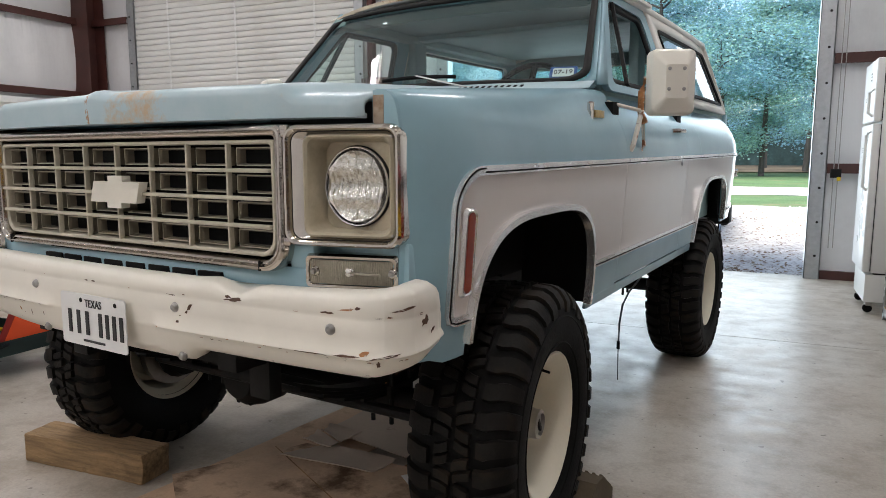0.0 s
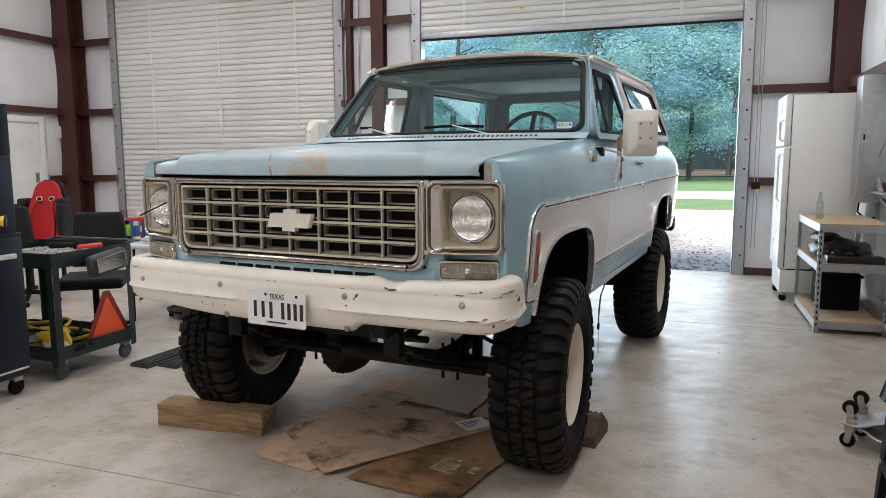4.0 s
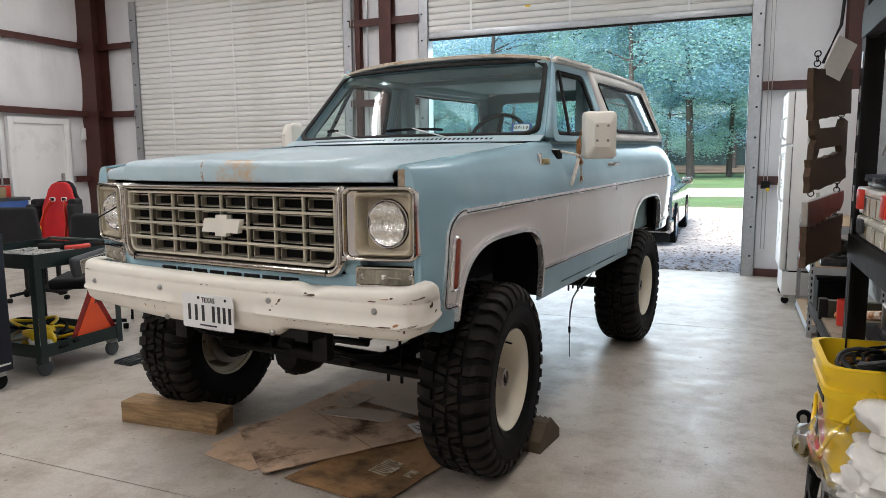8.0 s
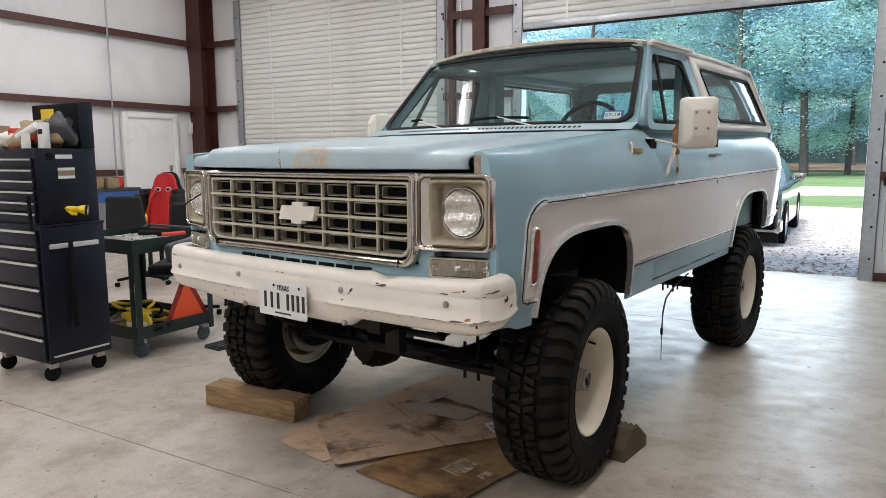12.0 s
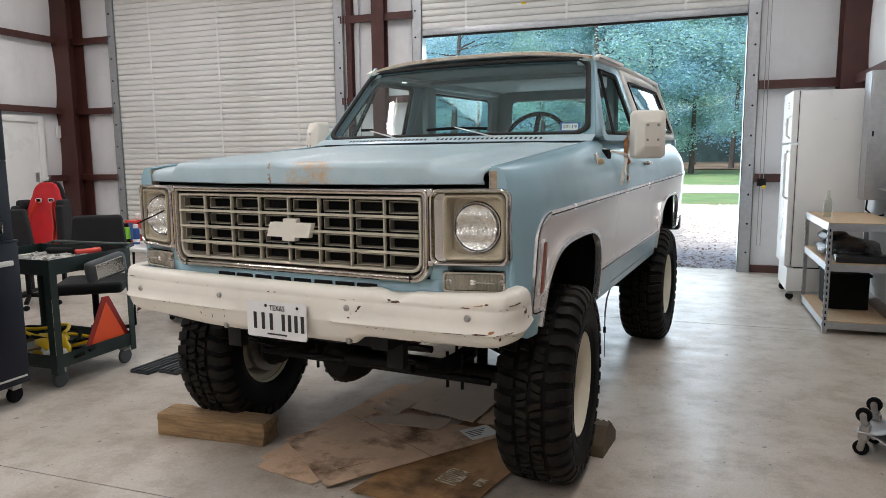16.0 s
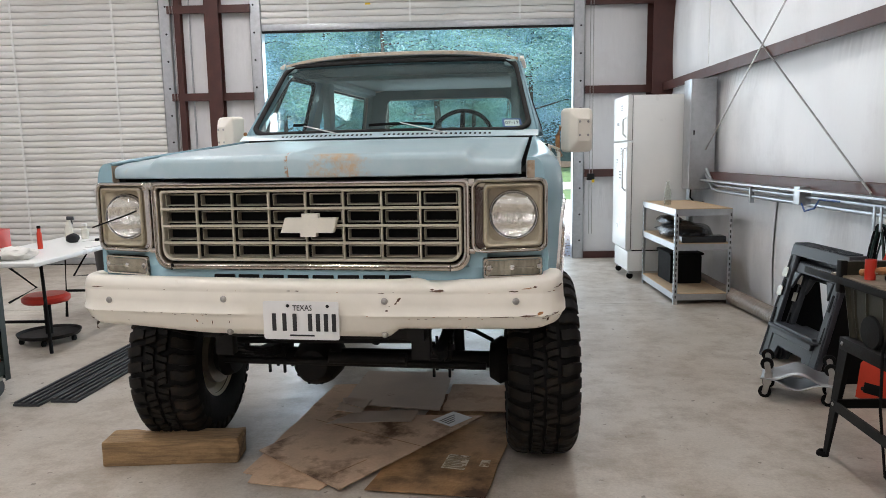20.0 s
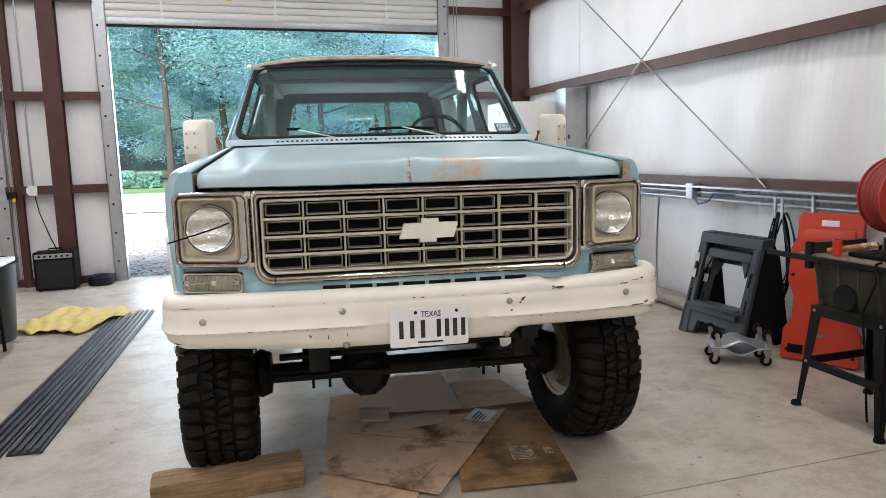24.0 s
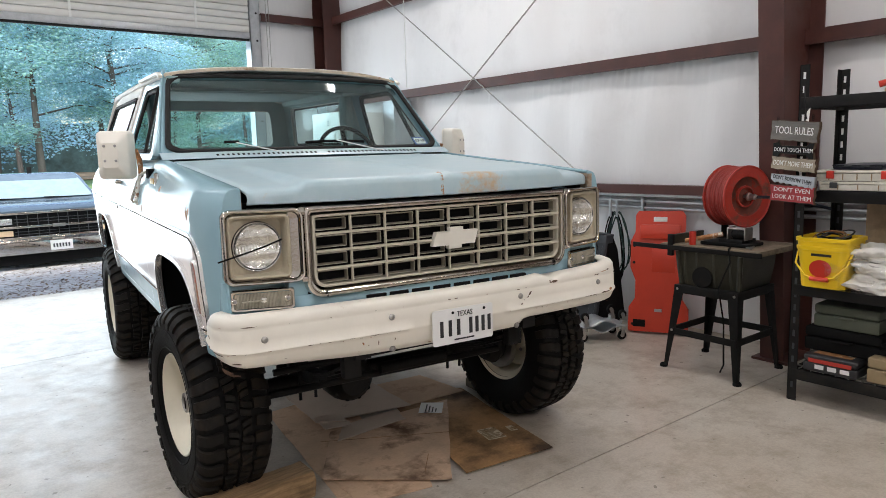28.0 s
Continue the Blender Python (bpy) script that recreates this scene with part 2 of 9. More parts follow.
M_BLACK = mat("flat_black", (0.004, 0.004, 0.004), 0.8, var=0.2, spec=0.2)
M_GASKET = mat("old_rubber", (0.013, 0.0125, 0.012), 0.7, var=0.25, spec=0.3, dirt=(0.05, 0.04, 0.03), dirt_at=(0.6, 0.8))
# darker than the dusty lugs, so groove shade is partly in the colour
M_TYRE = mat("tyre_rubber", (0.0036, 0.0035, 0.0034), 0.7, var=0.22, scale=7, spec=0.16, dirt=(0.010, 0.0085, 0.007), dirt_at=(0.56, 0.80), dirt_scale=8, bump=0.3)
M_TREAD = mat("dusty_tread_rubber", (0.0075, 0.0062, 0.005), 0.62, var=0.3, scale=16, spec=0.22, dirt=(0.030, 0.0215, 0.0135), dirt_at=(0.48, 0.72), dirt_scale=9, bump=0.3)
M_RIM = mat("cream_wheel_paint", (0.74, 0.69, 0.56), 0.38, var=0.06, dirt=(0.45, 0.36, 0.24), dirt_at=(0.66, 0.8), dirt_scale=9)
M_STEEL = mat("bare_steel", (0.42, 0.41, 0.39), 0.36, 1.0, var=0.14, scale=20)
M_GALV = mat("galvanised_steel", (0.45, 0.465, 0.48), 0.42, 0.85, var=0.10, scale=16)
M_LENS = glass("headlamp_glass", (0.95, 0.95, 0.93), 0.03)
M_PRIMER = mat("worn_primer", (0.40, 0.32, 0.235), 0.6, var=0.2, scale=12, dirt=(0.22, 0.12, 0.06), dirt_at=(0.52, 0.66), dirt_scale=14)
M_REFL = mat("silvered_reflector", (0.86, 0.85, 0.82), 0.20, 0.9, var=0.12, scale=40, bump=0.9, fine=60)
M_SIGNAL = mat("clouded_clear_lens", (0.36, 0.33, 0.26), 0.22, var=0.18, scale=25, bump=0.5, fine=160, coat=0.5)
M_AMBER = mat("red_marker_lens", (0.32, 0.055, 0.025), 0.2, var=0.15, scale=30, bump=0.3, coat=0.6)
M_GLASS = glass("car_glass", (0.80, 0.94, 0.93), 0.0, 0.04)
M_CABIN = mat("grey_green_cabin_trim", (0.27, 0.38, 0.38), 0.7, var=0.12, scale=8)
M_CABDK = mat("dark_cabin_trim", (0.05, 0.055, 0.055), 0.6, var=0.2)
M_PLATE = mat("white_plate", (0.80, 0.80, 0.78), 0.35, var=0.04, bump=0.03)
M_INK = mat("black_ink", (0.02, 0.02, 0.022), 0.5, var=0.1, bump=0)
M_BLUEINK = mat("blue_ink", (0.03, 0.09, 0.30), 0.4, var=0.1, bump=0)
M_BADGE = mat("ivory_badge", (0.78, 0.75, 0.66), 0.35, var=0.05, dirt=(0.5, 0.45, 0.36), dirt_at=(0.6, 0.8), dirt_scale=20)
M_RUSTY = mat("rusty_iron", (0.34, 0.15, 0.055), 0.75, var=0.35, scale=30, dirt=(0.62, 0.58, 0.50), dirt_at=(0.56, 0.62), dirt_scale=18)
M_CHIP = mat("bare_chip", (0.10, 0.052, 0.03), 0.8, var=0.35, scale=40)


def concrete():
    """Trowelled slab: cloudy sealer, brown stains, scuffs and specks, worn to a patchy sheen."""
    m = bpy.data.materials.new("sealed_concrete")
    m.use_nodes = True
    nt = m.node_tree
    p = nt.nodes["Principled BSDF"]
    co = nt.nodes.new("ShaderNodeTexCoord").outputs["Object"]
    cloud, mid, fine = _noise(nt, co, 0.55, 5, 0.62), _noise(nt, co, 3.4, 9, 0.72), _noise(nt, co, 70, 4, 0.65)
    c = _ramp(nt, cloud, [(0.30, (0.41, 0.35, 0.28)), (0.5, (0.51, 0.46, 0.395)), (0.72, (0.575, 0.54, 0.485))])
    c = _mix(nt, _math(nt, "MULTIPLY", _step(nt, mid, 0.47, 0.76), 0.72), c, (0.23, 0.17, 0.11))
    c = _mix(nt, _math(nt, "MULTIPLY", _step(nt, _noise(nt, co, 1.7, 7, 0.7), 0.44, 0.70), 0.50), c, (0.29, 0.235, 0.17))
    scuff = _noise(nt, co, 6.5, 8, 0.75, (1, 1.6, 1))
    c = _mix(nt, _math(nt, "MULTIPLY", _step(nt, scuff, 0.50, 0.80), 0.22), c, (0.22, 0.175, 0.125))
    c = _mix(nt, 0.30, c, _ramp(nt, fine, [(0.3, (0.3, 0.3, 0.3)), (0.7, (0.7, 0.7, 0.7))]), "OVERLAY")
    spot = _step(nt, _noise(nt, co, 19, 2, 0.5), 0.70, 0.735)
    c = _mix(nt, _math(nt, "MULTIPLY", spot, 0.7), c, (0.13, 0.105, 0.08))
    pale = _step(nt, _noise(nt, co, 8.3, 6, 0.75, (1, 2.2, 1)), 0.54, 0.84)
    c = _mix(nt, _math(nt, "MULTIPLY", pale, 0.25), c, (0.62, 0.61, 0.585))
    nt.links.new(c, p.inputs["Base Color"])
    sheen = _noise(nt, co, 5.5, 8, 0.72)
    rg = _math(nt, "ADD", _math(nt, "MULTIPLY", _step(nt, sheen, 0.36, 0.66), 0.26), _math(nt, "ADD", 0.30, _math(nt, "MULTIPLY", _math(nt, "SUBTRACT", fine, 0.5), 0.2)), True)
    nt.links.new(rg, p.inputs["Roughness"])
    p.inputs["Coat Weight"].default_value, p.inputs["Coat Roughness"].default_value, p.inputs["Specular IOR Level"].default_value = 0.05, 0.22, 0.62
    b = nt.nodes.new("ShaderNodeBump")
    b.inputs["Strength"].default_value, b.inputs["Distance"].default_value = 0.25, 0.004
    nt.links.new(_math(nt, "ADD", _math(nt, "MULTIPLY", fine, 0.12), _math(nt, "MULTIPLY", sheen, 0.8)), b.inputs["Height"])
    nt.links.new(b.outputs[0], p.inputs["Normal"])
    return m


M_CONCRETE = concrete()
M_JOINT = mat("dirty_joint", (0.11, 0.10, 0.085), 0.8)
M_IRON = mat("red_oxide_primer", (0.068, 0.021, 0.016), 0.48, var=0.18, scale=5, dirt=(0.10, 0.038, 0.029), dirt_at=(0.55, 0.8), dirt_scale=6)
M_LINER = mat("white_vinyl_liner", (0.78, 0.775, 0.78), 0.42, var=0.035, scale=1.3, fine=12, bump=0.25, bumpd=0.02, stretch=(1, 1, 0.16), dirt=(0.66, 0.65, 0.65), dirt_at=(0.5, 0.8), dirt_scale=1.2)
M_SLAT = mat("white_door_slat", (0.72, 0.71, 0.68), 0.4, var=0.04, scale=2, dirt=(0.55, 0.52, 0.46), dirt_at=(0.6, 0.85), dirt_scale=2.5, bump=0.04)
M_CEIL = mat("white_roof_liner", (0.74, 0.74, 0.74), 0.5, var=0.04, scale=1)
M_WHITEG = mat("white_appliance_enamel", (0.78, 0.78, 0.76), 0.3, var=0.03, scale=2, bump=0.08, fine=240)
M_WOOD = mat("rough_sawn_timber", (0.34, 0.215, 0.105), 0.78, var=0.38, scale=7, fine=60, stretch=(0.8, 9, 9), bump=0.9, bumpd=0.006, dirt=(0.12, 0.075, 0.04), dirt_at=(0.58, 0.8), dirt_scale=5)
M_BOARD = mat("particle_board", (0.50, 0.36, 0.22), 0.6, var=0.12, scale=30, fine=180, bump=0.2)
M_OILY = mat("oil_soaked_cardboard", (0.40, 0.225, 0.095), 0.6, var=0.25, scale=5, fine=70, dirt=(0.055, 0.03, 0.016), dirt_at=(0.44, 0.64), dirt_scale=2.2, bump=0.12)
M_CARD = mat("corrugated_cardboard", (0.60, 0.42, 0.28), 0.85, var=0.14, scale=4, fine=70, dirt=(0.20, 0.12, 0.07), dirt_at=(0.52, 0.74), dirt_scale=4, per=0.12, bump=0.12)
M_STAINED = mat("oil_spotted_cardboard", (0.60, 0.42, 0.285), 0.75, var=0.18, scale=5, fine=70, dirt=(0.13, 0.075, 0.042), dirt_at=(0.50, 0.66), dirt_scale=3.6, bump=0.12)
M_GREYCARD = mat("greyed_cardboard", (0.50, 0.405, 0.32), 0.8, var=0.08, scale=3, fine=70, dirt=(0.16, 0.11, 0.08), dirt_at=(0.66, 0.74), dirt_scale=4.5, bump=0.1)
M_WORN = mat("scuffed_paper", (0.62, 0.55, 0.42), 0.8, var=0.15, scale=20, dirt=(0.26, 0.17, 0.09), dirt_at=(0.50, 0.60), dirt_scale=30)
M_RED = mat("red_plastic", (0.55, 0.035, 0.02), 0.35, var=0.08)
M_ORANGE = mat("orange_red_plastic", (0.56, 0.045, 0.018), 0.36, var=0.08, scale=5)
M_FLUO = mat("fluorescent_orange", (0.90, 0.10, 0.02), 0.45, var=0.05)
M_YEL = mat("yellow_plastic", (0.82, 0.55, 0.015), 0.35, var=0.05)
M_NAVY = mat("navy_black_enamel", (0.006, 0.0075, 0.016), 0.38, var=0.18, scale=4, spec=0.3)
# rib colour lifted for the gleam along the strips' ridges
M_STRIP = mat("gleaming_black_rubber_strip", (0.045, 0.048, 0.056), 0.32, var=0.2, scale=9)
M_RECESS = mat("tarnished_cream_paint", (0.46, 0.405, 0.295), 0.36, var=0.14, scale=9, dirt=(0.24, 0.17, 0.10), dirt_at=(0.58, 0.74), dirt_scale=10)
# darker copy of the grille cream, with the recess shade in its colour
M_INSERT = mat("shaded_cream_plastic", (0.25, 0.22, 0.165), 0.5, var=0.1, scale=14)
M_GREEN = mat("dark_green_enamel", (0.010, 0.022, 0.019), 0.4, var=0.2, scale=5)
M_TRESTLE = mat("ribbed_grey_plastic", (0.038, 0.042, 0.049), 0.42, var=0.15, scale=8)
M_REEL = mat("chipped_red_enamel", (0.44, 0.036, 0.022), 0.42, var=0.15, scale=9, dirt=(0.17, 0.075, 0.055), dirt_at=(0.52, 0.64), dirt_scale=9)
M_ALU = mat("brushed_aluminium", (0.62, 0.61, 0.58), 0.45, 0.35, var=0.08, scale=12)
M_FABRIC = mat("black_fabric", (0.010, 0.010, 0.011), 0.9, var=0.2, fine=300, bump=0.4)
M_REDFAB = mat("red_fabric", (0.50, 0.015, 0.02), 0.8, var=0.12, fine=300, bump=0.3)
M_GREYPL = mat("dark_grey_plastic", (0.040, 0.044, 0.049), 0.5, var=0.15, scale=8)
M_CLEAR = mat("milky_plastic", (0.66, 0.64, 0.56), 0.28, var=0.06)
M_CLOTH = mat("white_rag", (0.74, 0.72, 0.67), 0.9, var=0.08, scale=14, bump=0.6, fine=60)
M_TAN = mat("tan_case", (0.27, 0.20, 0.11), 0.5, var=0.1)
M_OLIVE = mat("olive_case", (0.075, 0.085, 0.06), 0.5, var=0.15)
M_LAMP = mat("lit_tube", (1, 0.93, 0.84), 0.5, var=0.0, emit=4.0, bump=0)


# ---- mesh helpers ----
def finish(bm, name, material, angle=35, smooth=True):
    me = bpy.data.meshes.new(name)
    bmesh.ops.recalc_face_normals(bm, faces=bm.faces[:])
    bm.to_mesh(me)
    bm.free()
    for m in material if isinstance(material, (list, tuple)) else [material]:
        me.materials.append(m)
    if smooth:
        me.polygons.foreach_set("use_smooth", [True] * len(me.polygons))
        me.set_sharp_from_angle(angle=radians(angle))
    return me


def part(name, bm, material, parent=None, label="", m=None, angle=35, solid=0.0):
    ob = new(name, finish(bm, name, material, angle))
    if parent:
        ob.parent = parent
    if m is not None:
        ob.matrix_basis = m
    if label:
        ob["label"] = label
    if solid:
        md = ob.modifiers.new("thickness", "SOLIDIFY")
        md.thickness, md.offset = solid, -1
    return ob


def empty(name, m, label, category, group="", kind=""):
    ob = new(name)
    ob.matrix_world = m
    ob.empty_display_size = 0.1
    return tagged(ob, label, category, group, kind)


def BM():
    return bmesh.new()


def box(bm, x0, x1, y0, y1, z0, z1, bev=0.0, seg=2, m=None):
    t = bmesh.new()
    bmesh.ops.create_cube(t, size=1)
    for v in t.verts:
        v.co = Vector(((x0 + x1) / 2 + v.co.x * (x1 - x0), (y0 + y1) / 2 + v.co.y * (y1 - y0), (z0 + z1) / 2 + v.co.z * (z1 - z0)))
    if bev:
        bmesh.ops.bevel(t, geom=t.edges[:], offset=bev, segments=seg, affect="EDGES", profile=0.6, clamp_overlap=True)
    if m is not None:
        bmesh.ops.transform(t, matrix=m, verts=t.verts[:])
    join(bm, t)
    return bm


def join(bm, t):
    idx = {}
    for v in t.verts:
        idx[v] = bm.verts.new(v.co)
    for f in t.faces:
        try:
            bm.faces.new([idx[v] for v in f.verts]).material_index = f.material_index
        except ValueError:
            pass
    t.free()
    return bm


def frame_of(d):
    d = Vector(d).normalized()
    up = Vector((0, 0, 1)) if abs(d.z) < 0.95 else Vector((1, 0, 0))
    a = d.cross(up).normalized()
    return a, a.cross(d).normalized()


def tube(bm, pts, r, n=10, caps=True, r2=None):
    """A round bar along a line of points."""
    pts = [Vector(p) for p in pts]
    loops = []
    for i, p in enumerate(pts):
        d = pts[min(i + 1, len(pts) - 1)] - pts[max(i - 1, 0)]
        a, b = frame_of(d)
        rr = r if r2 is None else r + (r2 - r) * i / (len(pts) - 1)
        loops.append([bm.verts.new(p + rr * (math.cos(2 * math.pi * k / n) * a + math.sin(2 * math.pi * k / n) * b)) for k in range(n)])
    for la, lb in zip(loops, loops[1:]):
        for k in range(n):
            bm.faces.new((la[k], la[(k + 1) % n], lb[(k + 1) % n], lb[k]))
    if caps:
        bm.faces.new(loops[0][::-1])
        bm.faces.new(loops[-1])
    return bm


def lathe(bm, prof, n=48, axis="x", centre=(0, 0, 0), closed=False):
    """Turns a profile of (radius, along) round an axis."""
    c = Vector(centre)
    loops = []
    for r, h in prof:
        row = []
        for k in range(n):
            a = 2 * math.pi * k / n
            u, v = r * math.cos(a), r * math.sin(a)
            row.append(bm.verts.new(c + Vector({"x": (h, u, v), "y": (u, h, v), "z": (u, v, h)}[axis])))
        loops.append(row)
    pairs = list(zip(loops, loops[1:])) + ([(loops[-1], loops[0])] if closed else [])
    for la, lb in pairs:
        for k in range(n):
            bm.faces.new((la[k], la[(k + 1) % n], lb[(k + 1) % n], lb[k]))
    return bm


def rrect(x0, x1, y0, y1, r, k=6):
    """Rounded rectangle, anticlockwise; r: one radius, or four from the lower left."""
    rs = [r] * 4 if isinstance(r, (int, float)) else r
    out = []
    for (cx, cy, a0), rr in zip(((x0, y0, 180), (x1, y0, 270), (x1, y1, 0), (x0, y1, 90)), rs):
        cx += rr if cx == x0 else -rr
        cy += rr if cy == y0 else -rr
        for i in range(k + 1):
            a = radians(a0 + 90 * i / k)
            out.append((cx + rr * math.cos(a), cy + rr * math.sin(a)))
    return out


def rquad(corners, r, k=6, sub=3):
    """Rounded four-sided outline from corners in order, with points along its sides."""
    out = []
    n = len(corners)
    cs = [Vector(c) for c in corners]
    for i in range(n):
        p, c, q = cs[i - 1], cs[i], cs[(i + 1) % n]
        a, b = c + (p - c).normalized() * r, c + (q - c).normalized() * r
        for j in range(k + 1):
            s = j / k
            out.append(tuple((1 - s) ** 2 * a + 2 * s * (1 - s) * c + s * s * b))
        e = q + (c - q).normalized() * r
        for j in range(1, sub + 1):
            out.append(tuple(b.lerp(e, j / (sub + 1))))
    return out


def ring(bm, la, lb, fa, fb=None):
    """A band between two outlines with the same count of points."""
    fb = fb or fa
    va, vb = [bm.verts.new(fa(*p)) for p in la], [bm.verts.new(fb(*p)) for p in lb]
    n = len(la)
    for k in range(n):
        bm.faces.new((va[k], va[(k + 1) % n], vb[(k + 1) % n], vb[k]))
    return va, vb


def pane(bm, loop, f, rings=5):
    cx, cy = sum(p[0] for p in loop) / len(loop), sum(p[1] for p in loop) / len(loop)
    last = None
    for i in range(rings):
        s = 1 - i / rings
        row = [bm.verts.new(f(cx + (p[0] - cx) * s, cy + (p[1] - cy) * s)) for p in loop]
        if last:
            for k in range(len(row)):
                bm.faces.new((last[k], last[(k + 1) % len(row)], row[(k + 1) % len(row)], row[k]))
        last = row
    bm.faces.new(last)
    return bm


def sweep(bm, path, prof, up=(0, 0, 1), closed=False):
    """Drags a closed profile (side, up) along a path."""
    path = [Vector(p) for p in path]
    up = Vector(up)
    loops = []
    for i, p in enumerate(path):
        if closed:
            d = path[(i + 1) % len(path)] - path[i - 1]
        else:
            d = path[min(i + 1, len(path) - 1)] - path[max(i - 1, 0)]
        s = d.cross(up).normalized()
        u = s.cross(d).normalized()
        loops.append([bm.verts.new(p + a * s + b * u) for a, b in prof])
    n = len(prof)
    for la, lb in list(zip(loops, loops[1:])) + ([(loops[-1], loops[0])] if closed else []):
        for k in range(n):
            bm.faces.new((la[k], la[(k + 1) % n], lb[(k + 1) % n], lb[k]))
    if not closed:
        bm.faces.new(loops[0][::-1])
        bm.faces.new(loops[-1])
    return bm


def grid(bm, us, vs, f):
    rows = [[bm.verts.new(f(u, v)) for v in vs] for u in us]
    for ra, rb in zip(rows, rows[1:]):
        for k in range(len(vs) - 1):
            bm.faces.new((ra[k], rb[k], rb[k + 1], ra[k + 1]))
    return rows


def lin(a, b, n):
    return [a + (b - a) * i / n for i in range(n + 1)]


def letters(name, text, size, m, material, parent, width=None):
    """Raised lettering as a mesh; m places its middle, facing local +z."""
    cu = bpy.data.curves.new(name, "FONT")
    cu.body, cu.size, cu.align_x, cu.align_y, cu.extrude, cu.resolution_u = text, size, "CENTER", "CENTER", 0.0008, 2
    tmp = bpy.data.objects.new(name, cu)
    me = bpy.data.meshes.new_from_object(tmp)
    bpy.data.objects.remove(tmp)
    if width:
        xs_ = [v.co.x for v in me.vertices]
        k = width / max(0.001, max(xs_) - min(xs_))
        for v in me.vertices:
            v.co.x *= k
    me.materials.append(material)
    ob = new(name, me)
    ob.parent = parent
    ob.matrix_basis = m
    return ob

# ---- the building ----
LX, RX, NY, SY, CZ = -9.9, 1.95, 8.5, -6.0, 4.7


def structure(name, bm, material, label="", angle=35):
    ob = part(name, bm, material, None, label, angle=angle)
    return tagged(ob, label, "", "", "structure")


floor = structure("floor", box(BM(), LX - 0.3, RX + 0.3, SY - 0.3, NY + 0.13, -0.16, -0.012), M_JOINT, "bare concrete slab floor of a metal workshop")
for a, b in ((SY, -2.62), (-2.61, 1.416), (1.424, 5.48), (5.488, NY + 0.13)):
    part("slab", box(BM(), LX - 0.1, RX + 0.1, a, b, -0.10, 0.0), M_CONCRETE, floor)
structure("ceiling", box(BM(), LX - 0.3, RX + 0.3, SY - 0.3, NY + 0.2, CZ, CZ + 0.15), M_CEIL, "white insulated metal roof underside")


def billow(bm, x, y0, y1, z0, z1, out, seed, axis="x"):
    """Slack vinyl facing between two rails."""
    rnd = random.Random(seed)
    ph = [rnd.uniform(0, 6.3) for _ in range(6)]
    wide = y1 - y0

    def f(u, v):
        s, t = (u - y0) / wide, (v - z0) / (z1 - z0)
        d = math.sin(math.pi * t) ** 0.6 * (0.045 + 0.018 * math.sin(u * 3.1 + ph[0]) + 0.010 * math.sin(u * 9.7 + ph[1] + 2 * t))
        d += 0.006 * math.sin(u * 31 + ph[2]) * max(0, t - 0.55) + 0.002 * math.sin(u * 17 + v * 2 + ph[3]) * t
        # gathered pleats where the facing is tucked under the rail
        g = max(0, (t - 0.74) / 0.26) * (0.5 + 0.5 * math.sin(u * 1.3 + ph[4]))
        d += 0.006 * g * (math.sin(u * 83 + ph[5] + 4 * t) + 0.6 * math.sin(u * 131 + ph[0]))
        return (x + out * d, u, v) if axis == "x" else (u, x + out * d, v)

    grid(bm, lin(y0, y1, max(6, int(wide / 0.016))), lin(z0, z1, 16), f)
    return bm


RAILS = [0.0, 1.185, 2.30, 3.45, CZ]
wall_east = structure("wall_east", box(BM(), RX + 0.1, RX + 0.25, SY - 0.3, NY + 0.3, -0.1, CZ), M_CEIL, "white vinyl-faced insulated wall with primer-red girts")
wall_west = structure("wall_west", box(BM(), LX - 0.25, LX - 0.1, SY - 0.3, NY + 0.3, -0.1, CZ), M_CEIL, "white vinyl-faced insulated wall with primer-red girts")
for n, (a, b) in enumerate(zip(RAILS, RAILS[1:])):
    for y0, y1 in ((SY, -1.9), (-1.9, 1.72), (1.72, 5.0), (5.0, NY)):
        part("liner_panel", billow(BM(), RX + 0.06, y0, y1, a, b, -1, n * 7 + y0), M_LINER, wall_east, angle=80)
    for y0, y1 in ((SY, 1.7), (1.7, 6.62), (7.86, NY)) if n < 2 else ((SY, 1.7), (1.7, NY)):
        part("liner_panel", billow(BM(), LX - 0.06, y0, y1, a, b, 1, n * 5 + y0), M_LINER, wall_west, angle=80)


def girt(bm, axis, at, u0, u1, z, out):
    """C-shaped rail, open below, standing out from the wall."""
    d = 0.11 * out
    for (a0, a1, z0, z1) in ((0, d, z + 0.035, z + 0.041), (d * 0.95, d, z - 0.055, z + 0.035), (d * 0.62, d, z - 0.060, z - 0.055)):
        lo, hi = min(at + a0, at + a1), max(at + a0, at + a1)
        box(bm, lo, hi, u0, u1, z0, z1) if axis == "x" else box(bm, u0, u1, lo, hi, z0, z1)
    return bm


for z in RAILS[1:4]:
    part("girt", girt(BM(), "x", RX + 0.03, SY, NY - 0.1, z, -1), M_IRON, wall_east)
    for a, b in ((SY, 6.64), (7.84, NY - 0.1)) if z < 1.5 else ((SY, NY - 0.1),):
        part("girt", girt(BM(), "x", LX - 0.03, a, b, z, 1), M_IRON, wall_west)


